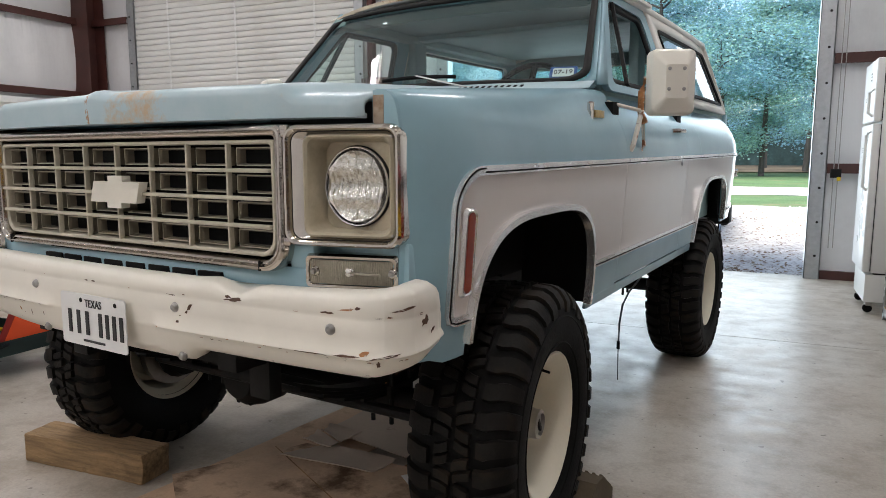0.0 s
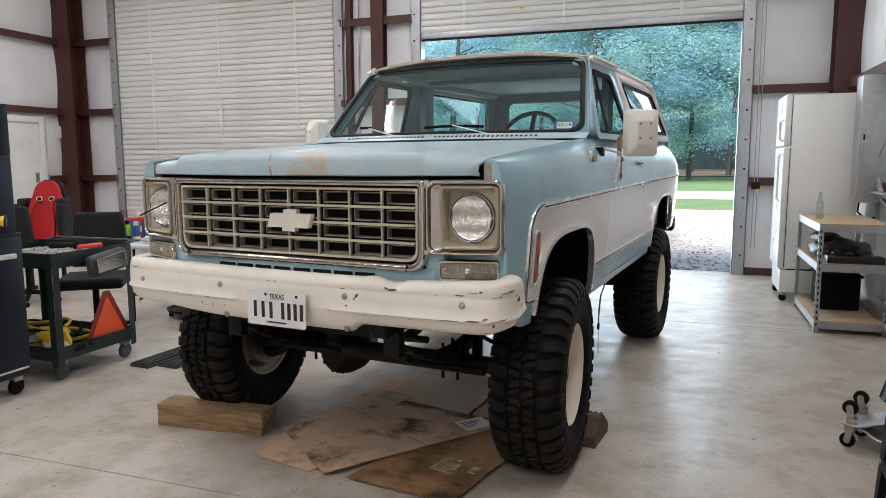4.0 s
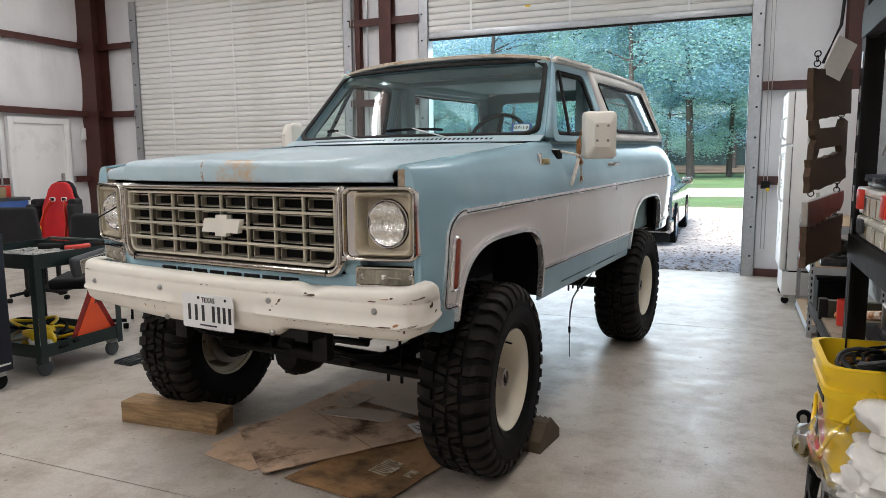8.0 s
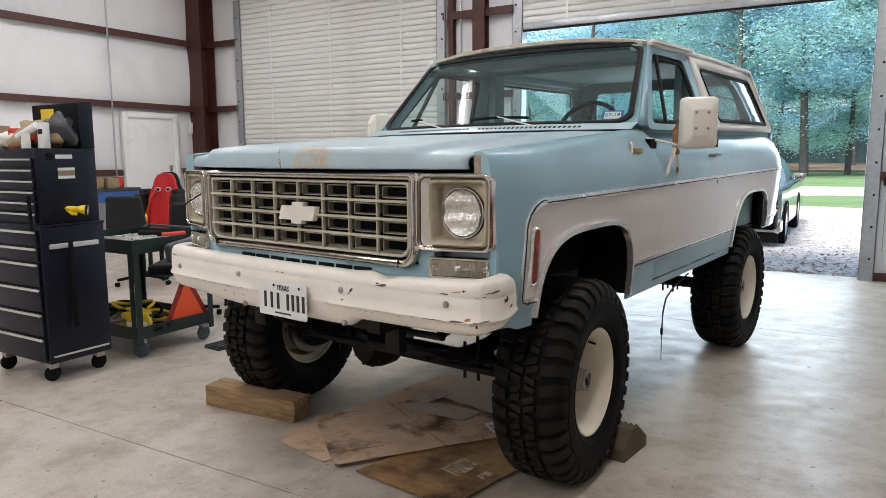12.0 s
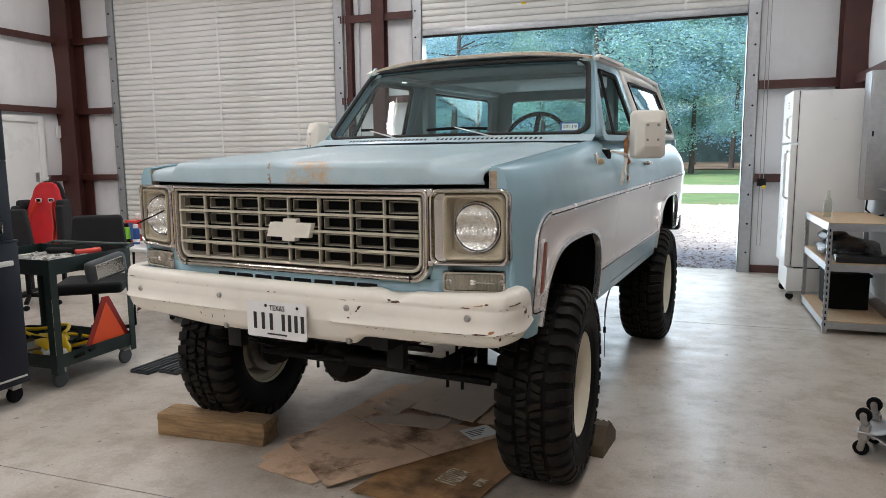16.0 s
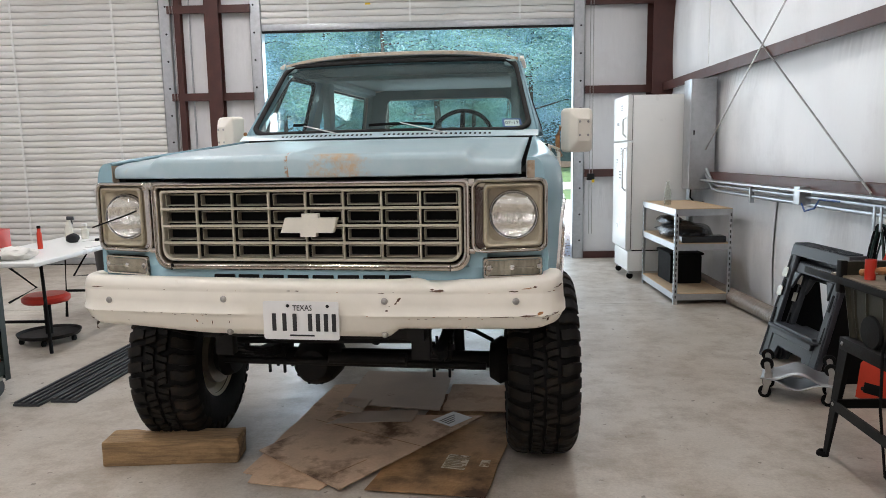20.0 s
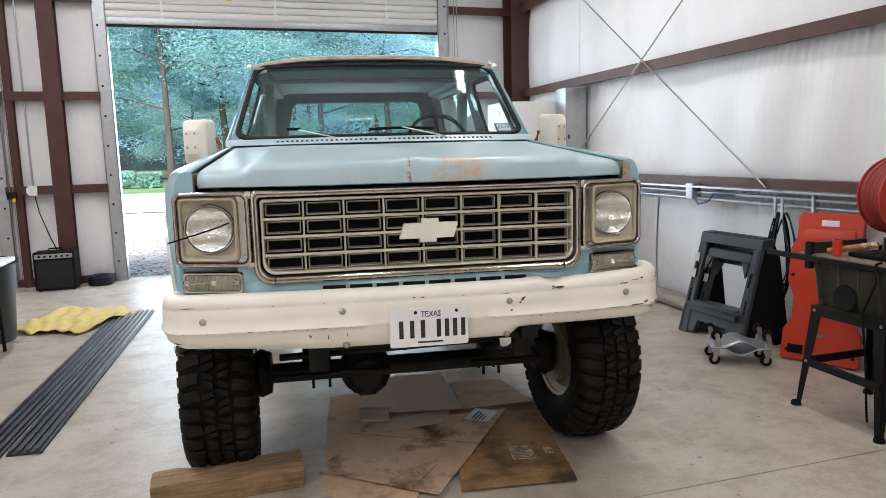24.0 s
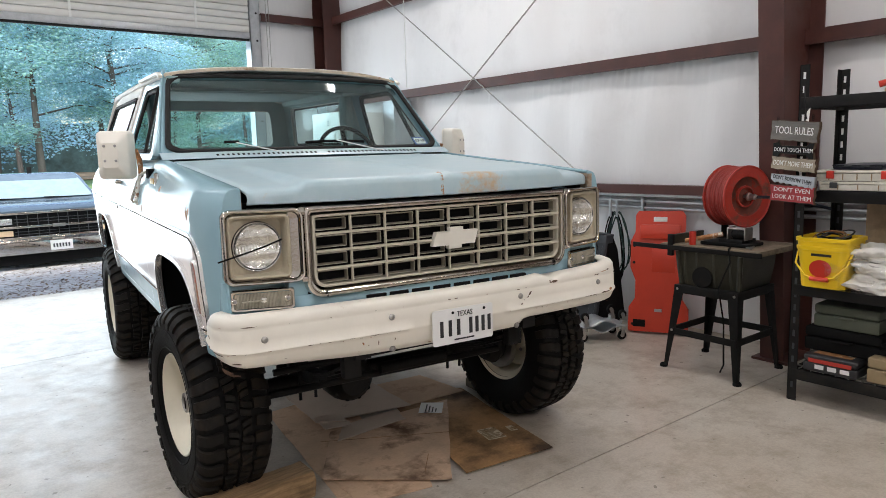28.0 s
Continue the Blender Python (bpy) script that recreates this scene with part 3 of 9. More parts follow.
def column(y, side, name="column"):
    """Tapered steel frame column: web and two flanges."""
    s = -1 if side > 0 else 1
    wx = RX if side > 0 else LX
    bm = BM()
    foot, head = 0.38, 0.76
    face = lambda z: wx + s * (foot + (head - foot) * z / CZ)
    for yy, w in ((y - 0.004, 0.008),):
        grid(bm, [0, 1], lin(0, CZ, 4), lambda u, v: (wx if u == 0 else face(v), y, v))
    for y0, y1, t in ((y - 0.085, y + 0.085, 0.014),):
        rows = []
        for z in lin(0, CZ, 6):
            rows.append([bm.verts.new((face(z) + dx * s, yy, z)) for dx, yy in ((0, y0), (0, y1), (-t, y1), (-t, y0))])
        for ra, rb in zip(rows, rows[1:]):
            for k in range(4):
                bm.faces.new((ra[k], ra[(k + 1) % 4], rb[(k + 1) % 4], rb[k]))
    box(bm, wx + s * 0.0, wx + s * 0.012, y - 0.1, y + 0.1, 0, CZ)
    box(bm, min(wx, wx + s * 0.42), max(wx, wx + s * 0.42), y - 0.13, y + 0.13, 0, 0.018)
    ob = part(name, bm, M_IRON, wall_east if side > 0 else wall_west, solid=0.0)
    return ob


column(1.60, 1)
column(1.74, -1)
column(-2.6, 1)
for cx, cy, w in ((1.73, 8.16, 0.30), (-10.0, 8.16, 0.42)):
    bm = BM()
    box(bm, cx, cx + w, cy, cy + 0.014, 0, CZ)
    box(bm, cx, cx + w, cy + 0.30, cy + 0.314, 0, CZ)
    box(bm, cx + w / 2 - 0.006, cx + w / 2 + 0.006, cy + 0.014, cy + 0.30, 0, CZ)
    part("corner_column", bm, M_IRON, wall_east if cx > 0 else wall_west)

wall_south = structure("wall_south", box(BM(), LX - 0.3, RX + 0.3, SY - 0.2, SY, -0.1, CZ), M_LINER, "plain white workshop wall")

# wall with the two roll-up doors
D1, D2, DTOP = (-8.97, -4.71), (-3.55, 0.86), 4.15
bm = BM()
for a, b in ((LX - 0.3, D1[0]), (D1[1], D2[0]), (D2[1], RX + 0.3)):
    box(bm, a, b, NY + 0.06, NY + 0.14, -0.1, DTOP)
box(bm, LX - 0.3, RX + 0.3, NY + 0.06, NY + 0.14, DTOP, CZ)
wall_north = structure("wall_north", bm, M_CEIL, "white insulated end wall with two roll-up door openings")
for a, b in ((LX, D1[0] - 0.02), (D1[1] + 0.02, D2[0] - 0.02), (D2[1] + 0.04, RX)):
    for n, (z0, z1) in enumerate(zip(RAILS, RAILS[1:])):
        part("liner_panel", billow(BM(), NY + 0.03, a, b, z0, z1, -0.5, n + a, "y"), M_LINER, wall_north, angle=80)
        if z0:
            part("girt", girt(BM(), "y", NY, a, b, z0, -1), M_IRON, wall_north)
    part("base_rail", box(BM(), a, b, NY - 0.05, NY, 0.0, 0.09), M_IRON, wall_north)
for a, b, d in ((-4.175, -3.985, 0.15), (-4.60, -4.52, 0.10)):
    bm = BM()
    box(bm, a, b, NY - d, NY - d + 0.012, 0, CZ)
    box(bm, a, b, NY - 0.012, NY, 0, CZ)
    box(bm, (a + b) / 2 - 0.005, (a + b) / 2 + 0.005, NY - d + 0.012, NY - 0.012, 0, CZ)
    part("door_post", bm, M_IRON, wall_north)

_slat = BM()
sweep(_slat, [(0, 0, 0), (1, 0, 0)], [(0.004, 0.0), (0.018, 0.003), (0.024, 0.012), (0.026, 0.040), (0.024, 0.070), (0.016, 0.081), (0.000, 0.0835), (-0.010, 0.0862), (-0.010, 0.0)])
_slat_me = finish(_slat, "slat", M_SLAT, 40)


def roller(name, x0, x1, z0, y, tapes, label):
    door = tagged(new(name, finish(box(BM(), x0 - 0.05, x1 + 0.05, y + 0.09, y + 0.35, DTOP + 0.05, DTOP + 0.42, 0.05, 3), name, M_SLAT)), label, "", "", "structure")
    n = 0
    while z0 + n * 0.0865 < DTOP:
        s = new("slat", _slat_me)
        s.parent = door
        s.matrix_basis = Matrix.Translation((x0, y, z0 + n * 0.0865)) @ Matrix.Diagonal((x1 - x0, 1, 1, 1))
        n += 1
    part("bottom_bar", box(BM(), x0, x1, y - 0.03, y + 0.02, z0 - 0.085, z0, 0.008), M_GALV, door)
    part("weather_seal", box(BM(), x0, x1, y - 0.015, y + 0.01, z0 - 0.115, z0 - 0.085, 0.005), M_GASKET, door)
    for tx in tapes:
        part("wind_tape", box(BM(), tx - 0.014, tx + 0.014, y - 0.030, y - 0.026, z0, DTOP), M_WHITEG, door)
    for gx, s in ((x0, -1), (x1, 1)):
        bm = BM()
        box(bm, min(gx - s * 0.05, gx + s * 0.10), max(gx - s * 0.05, gx + s * 0.10), y - 0.05, y - 0.042, 0, DTOP)
        box(bm, gx + s * 0.092, gx + s * 0.10, y - 0.05 if s < 0 else y - 0.05, y + 0.06, 0, DTOP)
        box(bm, min(gx - s * 0.05, gx - s * 0.042), max(gx - s * 0.05, gx - s * 0.042), y - 0.05, y + 0.12, 0, DTOP)
        g = part("guide", bm, M_GALV, door)
        for k in range(11):
            part("bolt", lathe(BM(), [(0.0005, -0.012), (0.012, -0.010), (0.014, 0.0)], 8, "y", (gx + s * 0.045, y - 0.05, 0.25 + 0.36 * k)), M_DARK, g)
    return door


roller("door_1", D1[0] + 0.06, D1[1] - 0.06, 0.096, NY - 0.02, (-8.17, -6.86, -5.47), "closed white ribbed roll-up steel door")
door_2 = roller("door_2", D2[0] + 0.06, D2[1] - 0.06, 3.235, NY - 0.02, (-2.80, -1.43, 0.035), "white roll-up steel door raised most of the way")
part("tag", box(BM(), -2.03, -1.96, NY - 0.045, NY - 0.04, 3.46, 3.49), M_YEL, door_2, "small yellow warning tag")

# plain door in the west wall
bm = BM()
for y0, y1, z0, z1 in ((6.70, 6.80, 0, 2.19), (7.70, 7.80, 0, 2.19), (6.80, 7.70, 2.09, 2.19)):
    box(bm, LX - 0.02, LX + 0.06, y0, y1, z0, z1, 0.006)
door_3 = structure("door_3", bm, M_WHITEG, "closed plain white steel walk-through door")
part("leaf", box(BM(), LX - 0.01, LX + 0.03, 6.803, 7.697, 0.01, 2.088, 0.003), M_WHITEG, door_3)
part("door_handle", tube(BM(), [(LX + 0.03, 7.62, 1.0), (LX + 0.09, 7.62, 1.0), (LX + 0.09, 7.50, 1.0)], 0.011), M_STEEL, door_3)
part("lock_plate", box(BM(), LX + 0.03, LX + 0.036, 7.59, 7.66, 1.12, 1.28, 0.002), M_STEEL, door_3)
part("panel_below", box(BM(), LX - 0.08, LX - 0.04, 6.6, 7.9, 0, 2.25), M_CEIL, wall_west)
part("switch_plate", box(BM(), LX + 0.02, LX + 0.05, 8.05, 8.13, 1.85, 2.05, 0.004), M_WHITEG, wall_west)
part("conduit", tube(BM(), [(LX + 0.10, 6.5, 0.8), (LX + 0.10, 6.5, CZ)], 0.014), M_GALV, wall_west)
part("conduit", tube(BM(), [(-4.40, NY - 0.08, 1.2), (-4.40, NY - 0.08, CZ)], 0.012), M_GALV, wall_north)

# bracing rods, conduit and fittings on the east wall
for a, b in (((1.86, 8.05, 4.35), (1.86, 3.40, 1.16)), ((1.84, 2.05, 4.46), (1.84, 6.95, 1.10))):
    part("bracing_rod", tube(BM(), [a, b], 0.0075, 8), M_STEEL, wall_east)
part("hanging_cord", tube(BM(), [(1.80, 6.32, CZ), (1.80, 6.32, 2.35)], 0.006, 6), M_WHITEG, wall_east)
for dz, r, dx in ((0.0, 0.016, 0.10), (-0.055, 0.016, 0.10)):
    part("conduit", tube(BM(), [(RX - dx + 0.02, 6.62, 1.36 + dz), (RX - dx, 6.45, 1.28 + dz), (RX - dx, 6.2, 1.115 + dz), (RX - dx, 6.05, 1.095 + dz), (RX - dx, -3.5, 1.075 + dz)], r), M_GALV, wall_east)
part("ledge", box(BM(), RX - 0.17, RX + 0.02, -3.5, 6.4, 1.135, 1.15), M_GALV, wall_east)
jb = part("junction_box", box(BM(), RX - 0.16, RX - 0.07, 4.21, 4.31, 1.03, 1.17, 0.008), M_GALV, wall_east)
part("blue_cable", tube(BM(), [(RX - 0.14, 4.22, 1.05), (RX - 0.15, 4.14, 0.99), (RX - 0.14, 4.02, 1.02), (RX - 0.14, 3.95, 1.09), (RX - 0.13, 3.7, 1.09)], 0.007, 6), M_BLUEINK, wall_east)
for y in (2.9, 5.2):
    part("conduit_clamp", box(BM(), RX - 0.13, RX - 0.09, y - 0.012, y + 0.012, 0.98, 1.12, 0.003), M_GALV, wall_east)

for n, (lx, ly) in enumerate(LAMPS):
    lamp = empty("strip_light", pose(lx, ly, CZ), "long white strip light under the ceiling", "ceiling light", "strip lights")
    part("housing", box(BM(), -0.09, 0.09, -1.2, 1.2, -0.09, 0.0, 0.01), M_WHITEG, lamp)
    for s in (-0.045, 0.045):
        part("tube", tube(BM(), [(s, -1.15, -0.105), (s, 1.15, -0.105)], 0.013, 8), M_LAMP, lamp)

# ---- outdoors ----
M_GRASS = mat("lawn", (0.085, 0.155, 0.06), 0.9, var=0.25, scale=0.5, fine=14, bump=0.6, bumpd=0.05, dirt=(0.20, 0.17, 0.10), dirt_at=(0.55, 0.75), dirt_scale=0.35)
M_GRAVEL = mat("leaf_strewn_gravel", (0.62, 0.59, 0.56), 0.9, var=0.22, scale=3, fine=30, bump=0.7, bumpd=0.03, dirt=(0.30, 0.235, 0.18), dirt_at=(0.53, 0.62), dirt_scale=14)
M_ROAD = mat("pale_drive", (0.60, 0.58, 0.55), 0.85, var=0.08, scale=1)
M_DUFF = mat("woodland_floor", (0.13, 0.095, 0.06), 0.95, var=0.25, scale=0.6, fine=9)
M_BARK = mat("grey_bark", (0.055, 0.052, 0.05), 0.9, var=0.3, scale=5, fine=30, bump=0.8, bumpd=0.02, stretch=(1, 1, 0.3))
M_DEEP = mat("woods_shade", (0.045, 0.078, 0.078), 1.0, var=0.5, scale=0.5, fine=3)


def leafmat(name, col):
    m = mat(name, col, 0.6, var=0.25, scale=0.5, fine=6, bump=0)
    nt = m.node_tree
    g = nt.nodes.new("ShaderNodeNewGeometry").outputs["Random Per Island"]
    p = nt.nodes["Principled BSDF"]
    old = p.inputs["Base Color"].links[0].from_socket
    h = nt.nodes.new("ShaderNodeHueSaturation")
    nt.links.new(_math(nt, "ADD", _math(nt, "MULTIPLY", g, 0.55), 0.75), h.inputs["Value"])
    p.inputs["Specular IOR Level"].default_value = 0.12
    nt.links.new(_math(nt, "ADD", _math(nt, "MULTIPLY", g, 0.05), 0.475), h.inputs["Hue"])
    nt.links.new(old, h.inputs["Color"])
    nt.links.new(h.outputs[0], p.inputs["Base Color"])
    t = nt.nodes.new("ShaderNodeBsdfTranslucent")
    nt.links.new(h.outputs[0], t.inputs[0])
    mx = nt.nodes.new("ShaderNodeMixShader")
    mx.inputs[0].default_value = 0.5
    nt.links.new(p.outputs[0], mx.inputs[1])
    nt.links.new(t.outputs[0], mx.inputs[2])
    nt.links.new(mx.outputs[0], nt.nodes["Material Output"].inputs[0])
    return m


# leaf colours pushed pale and blue to stand for haze over distance
M_LEAF = [leafmat("oak_leaves", (0.205, 0.385, 0.425)), leafmat("pale_leaves", (0.26, 0.45, 0.39)), leafmat("haze_blue_leaves", (0.27, 0.49, 0.60))]

bm = BM()
grid(bm, lin(-300, 300, 40), [NY + 0.13, 12, 20, 40, 60, 90, 140, 220, 400], lambda x, y: (x, y, -0.07 + (0 if y < 30 else 0.002 * (y - 30))))
tagged(part("ground", bm, M_GRASS), "open lawn with bare patches running to the woods", "", "", "structure")
bm = BM()
grid(bm, lin(-22, 9, 30), lin(NY + 0.131, 22, 14), lambda x, y: (x + 0.5 * math.sin(y * 0.9), y, -0.050 + 0.008 * math.sin(x * 2.3 + y) * (y > 9.5) - (0.0 if y < 21.5 else 0.035)))
tagged(part("gravel_yard", bm, M_GRAVEL), "pale gravel yard strewn with dead leaves", "", "", "structure")
bm = BM()
def drive_edge(x):
    k = min(1, max(0, (x + 2.2) / 2.6))
    return 21.6 + 5.9 * math.sqrt(1 - (1 - k) ** 2)


grid(bm, sorted(set(lin(-90, 90, 40) + lin(-3, 1, 40))), [0, 0.3, 1], lambda x, v: (x, drive_edge(x) + (34.5 - drive_edge(x)) * v + 0.004 * x * x * (1 if x < 0 else 0.4), -0.045 + 0.006 * v))
tagged(part("road", bm, M_ROAD), "pale drive crossing the lawn", "", "", "structure")
bm = BM()
grid(bm, lin(-200, 200, 30), [62, 80, 110], lambda x, y: (x, y + 3 * math.sin(x * 0.13), 0.03 + 0.002 * (y - 30)))
tagged(part("woodland_floor", bm, M_DUFF), "brown leaf litter under the trees", "", "", "structure")
# upright sheet whose dark colour stands for the shade among far trunks
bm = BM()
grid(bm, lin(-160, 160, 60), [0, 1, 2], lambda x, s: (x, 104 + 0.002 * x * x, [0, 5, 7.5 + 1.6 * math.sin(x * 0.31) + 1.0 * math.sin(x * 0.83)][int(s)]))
tagged(part("backdrop", bm, M_DEEP), "backdrop sheet coloured as the shade between the trees", "", "", "structure")

rnd = random.Random(11)
bm = BM()
for _ in range(15000):
    y = 8.75 + 12.5 * rnd.random() ** 1.5
    x = rnd.uniform(-9, 6) if y > 10 else rnd.uniform(-6, 3)
    s, a = rnd.uniform(0.014, 0.038), rnd.uniform(0, 6.3)
    c = Vector((x, y, -0.036))
    e1, e2 = Vector((math.cos(a), math.sin(a), rnd.uniform(-0.25, 0.4))) * s, Vector((-math.sin(a), math.cos(a), rnd.uniform(-0.3, 0.3))) * s * 0.6
    vs = [bm.verts.new(c + p) for p in (-e1, -e2, e1, e2)]
    f = bm.faces.new(vs)
    f.material_index = rnd.choice((0, 0, 1))
M_DEAD = leafmat("dead_leaves", (0.26, 0.18, 0.12))
tagged(part("fallen_leaves", bm, [M_DEAD, M_ROAD]), "dry brown leaves scattered on the gravel", "leaves", "", "stuff")


def tree(seed, height, spread, low, leaves, leafset):
    rnd = random.Random(seed)
    t = empty("tree", pose(0, 0, 0), "tall broad-leaved tree at the wood's edge", "tree", "woodland trees")
    bm = BM()
    lean = Vector((rnd.uniform(-0.06, 0.06), rnd.uniform(-0.05, 0.05), 1))
    pts = [lean * height * s + Vector((0.25 * math.sin(s * 5 + seed), 0.2 * math.cos(s * 4 + seed), 0)) * s for s in lin(0, 0.9, 8)]
    tube(bm, pts, 0.26 * height / 15, 9, True, 0.05)
    tips = []
    for k in range(22):
        s = rnd.uniform(low / height, 0.9)
        base = lean * height * s
        a = rnd.uniform(0, 6.3)
        reach = spread * (0.35 + 0.75 * math.sin(math.pi * min(1, (s - low / height) / (1.02 - low / height) * 0.85 + 0.18))) * rnd.uniform(0.6, 1.1)
        tip = base + Vector((math.cos(a) * reach, math.sin(a) * reach, rnd.uniform(-0.12, 0.35) * reach))
        mid = base.lerp(tip, 0.5) + Vector((0, 0, 0.1 * reach))
        tube(bm, [base, mid, tip], 0.075, 5, False, 0.015)
        tips += [(mid, reach * 0.30), (tip, reach * 0.34), (base.lerp(tip, 0.75), reach * 0.30)]
    part("trunk", bm, M_BARK, t, "grey-brown trunk and limbs")
    verts, faces, mi = [], [], []
    for n in range(leaves):
        c, r = tips[rnd.randrange(len(tips))]
        g = Vector((rnd.gauss(0, 1), rnd.gauss(0, 1), rnd.gauss(0, 0.62))) * r * 0.62
        p = c + g
        s = rnd.uniform(0.045, 0.105)
        d = Vector((rnd.gauss(0, 1), rnd.gauss(0, 1), rnd.gauss(-0.3, 0.7))).normalized()
        a, b = frame_of(d)
        i = len(verts)
        verts += [p - a * s, p - b * s * 0.55 + d * 0.03, p + a * s, p + b * s * 0.55]
        faces.append((i, i + 1, i + 2, i + 3))
        mi.append(0 if rnd.random() < 0.75 else 1)
    me = bpy.data.meshes.new("crown")
    me.from_pydata(verts, [], faces)
    for m in leafset:
        me.materials.append(m)
    me.polygons.foreach_set("material_index", mi)
    cr = new("crown", me)
    cr.parent = t
    return t


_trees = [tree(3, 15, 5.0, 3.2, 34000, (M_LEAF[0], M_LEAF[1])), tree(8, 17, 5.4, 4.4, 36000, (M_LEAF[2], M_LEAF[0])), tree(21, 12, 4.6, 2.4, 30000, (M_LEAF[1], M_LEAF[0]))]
_spots = [(-24, 46), (-17, 50), (-10.5, 53), (-5.6, 45.5), (-2.1, 49.5), (0.3, 53), (4.6, 51), (9.5, 50), (16, 54), (23, 49), (30, 55), (-31, 52)]
_spots += [(x + rnd.uniform(-2.2, 2.2), 64 + rnd.uniform(-3, 5)) for x in range(-44, 45, 8)] + [(x + rnd.uniform(-3, 3), 80 + rnd.uniform(-5, 6)) for x in range(-60, 61, 10)]
for n, (x, y) in enumerate(_spots):
    src = _trees[n % 3]
    m = pose(x, y, -0.05 + (0.002 * (y - 30)), 0, 0, rnd.uniform(0, 360))
    if n < 3:
        src.matrix_world = m
    else:
        copy_thing(src, m)
verts, faces = [], []
rnd = random.Random(77)
for n in range(110000):
    p = Vector((rnd.uniform(-75, 75), rnd.uniform(88, 101), 0))
    p.z = 3.5 + 17 * rnd.random() ** 0.9 - 3.0 * abs(math.sin(p.x * 0.21)) * rnd.random()
    d = Vector((rnd.gauss(0, 1), rnd.gauss(-0.6, 0.8), rnd.gauss(0.3, 0.8))).normalized()
    a, b = frame_of(d)
    i, s = len(verts), rnd.uniform(0.10, 0.27)
    verts += [p - a * s, p - b * s * 0.6, p + a * s, p + b * s * 0.6]
    faces.append((i, i + 1, i + 2, i + 3))
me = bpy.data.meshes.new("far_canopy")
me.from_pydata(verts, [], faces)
# bluest leaf colour here: haze is in the colour, not in the air
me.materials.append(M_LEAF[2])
tagged(new("far_canopy", me), "distant canopy of the woods, its blue-green carrying the haze", "woods", "", "stuff")
rnd = random.Random(5)
for x0, x1, h in ((-9.4, -7.3, 1.0), (-7.1, -5.9, 0.9), (-13.5, -9.8, 1.1)):
    verts, faces = [], []
    for n in range(2600):
        p = Vector((rnd.uniform(x0, x1), rnd.uniform(-0.6, 0.6), rnd.random() ** 0.5 * h))
        d = Vector((rnd.gauss(0, 1), rnd.gauss(-0.5, 1), rnd.gauss(0.4, 1))).normalized()
        a, b = frame_of(d)
        i, s = len(verts), rnd.uniform(0.04, 0.09)
        verts += [p - a * s, p - b * s, p + a * s, p + b * s]
        faces.append((i, i + 1, i + 2, i + 3))
    me = bpy.data.meshes.new("hedge")
    me.from_pydata([(v.x - (x0 + x1) / 2, v.y, v.z) for v in verts], [], faces)
    me.materials.append(M_LEAF[1])
    o = tagged(new("hedge", me), "clipped green garden hedge beside the drive", "hedge")
    o.location = ((x0 + x1) / 2, 42, -0.05)

# ---- the lifted blue truck ----
RAKE = 0.013
truck = empty("truck", pose(-1.426, 1.45, 0, 0, 0, -6.9), "faded light blue and cream lifted truck with chipped white bumper", "truck")


def rake(bm):
    for v in bm.verts:
        v.co.z += RAKE * (v.co.y - 0.6)
    return bm


def tp(name, bm, material, label="", parent=None, solid=0.0, angle=35, raked=True):
    return part(name, rake(bm) if raked else bm, material, parent or truck, label, None, angle, solid)


def side_x(y, z):
    w = 1.012
    w -= 0.115 * ((z - 1.28) / 0.24) ** 2 if z > 1.28 else 0.036 * ((1.28 - z) / 0.5) ** 1.5
    if y < 0.44:
        w -= 0.080 * ((0.44 - y) / 0.255) ** 2
    if y > 4.2:
        w -= 0.035 * ((y - 4.2) / 0.4) ** 2
    return w


def fender_top(y):
    return 1.447 + 0.105 * min(1, max(0, (y - 0.1) / 1.5))


def arch(y, c, half, top, z0, z1):
    u = (y - c) / half
    if abs(u) >= 1:
        return None
    low = z0 + (z1 - z0) * (u + 1) / 2
    return low + (top - low) * (1 - abs(u) ** 3.6) ** 0.36


FA, RA = (0.895, 0.47, 1.128, 0.80, 0.715), (3.60, 0.46, 1.128, 0.74, 0.80)


def below(y):
    for a in (FA, RA):
        z = arch(y, *a)
        if z is not None:
            return z
    if y < FA[0]:
        return 0.80 if y < 0.3 else 0.785
    return 0.715 if y < RA[0] else 0.80


def columns(y0, y1):
    ys = set(lin(y0, y1, max(2, int((y1 - y0) / 0.045))) + [y0 + 0.0015, y1 - 0.0015])
    for c, h, *_ in (FA, RA):
        for s in (-1, 1):
            for d in (0.0, 0.0015, 0.004, 0.009, 0.016, 0.026, 0.04, 0.06, 0.085, 0.115):
                y = c + s * (h - d)
                if y0 < y < y1:
                    ys.add(y)
        for s in (-1, 1):
            y = c + s * (h + 0.001)
            if y0 < y < y1:
                ys.add(y)
    return sorted(ys)


SHOULDER, NOSE = 1.25, 0.203


def fender_x(y, z):
    """Half-width of the front fender: full and rounded at the nose, easing into the door's section."""
    zt = fender_top(y)
    u = min(1.0, (z - SHOULDER) / (zt - SHOULDER))
    full = 0.868 + (side_x(y, SHOULDER) - 0.868) * (1 - u ** 3.8) ** (1 / 3.8)
    zr = zt - 0.055
    if z <= zr:
        lean = side_x(y, z)
    else:
        lean = 0.868 + (side_x(y, zr) - 0.868) * math.sqrt(max(0.0, 1 - ((z - zr) / 0.055) ** 2))
    w = min(1.0, max(0.0, (y - 0.30) / 1.15))
    w = w * w * (3 - 2 * w)
    return full + (lean - full) * w


def shoulder_rows(y, n=14):
    zt = fender_top(y)
    return [SHOULDER + (zt - SHOULDER) * math.sin(math.pi / 2 * k / n) for k in range(1, n + 1)]


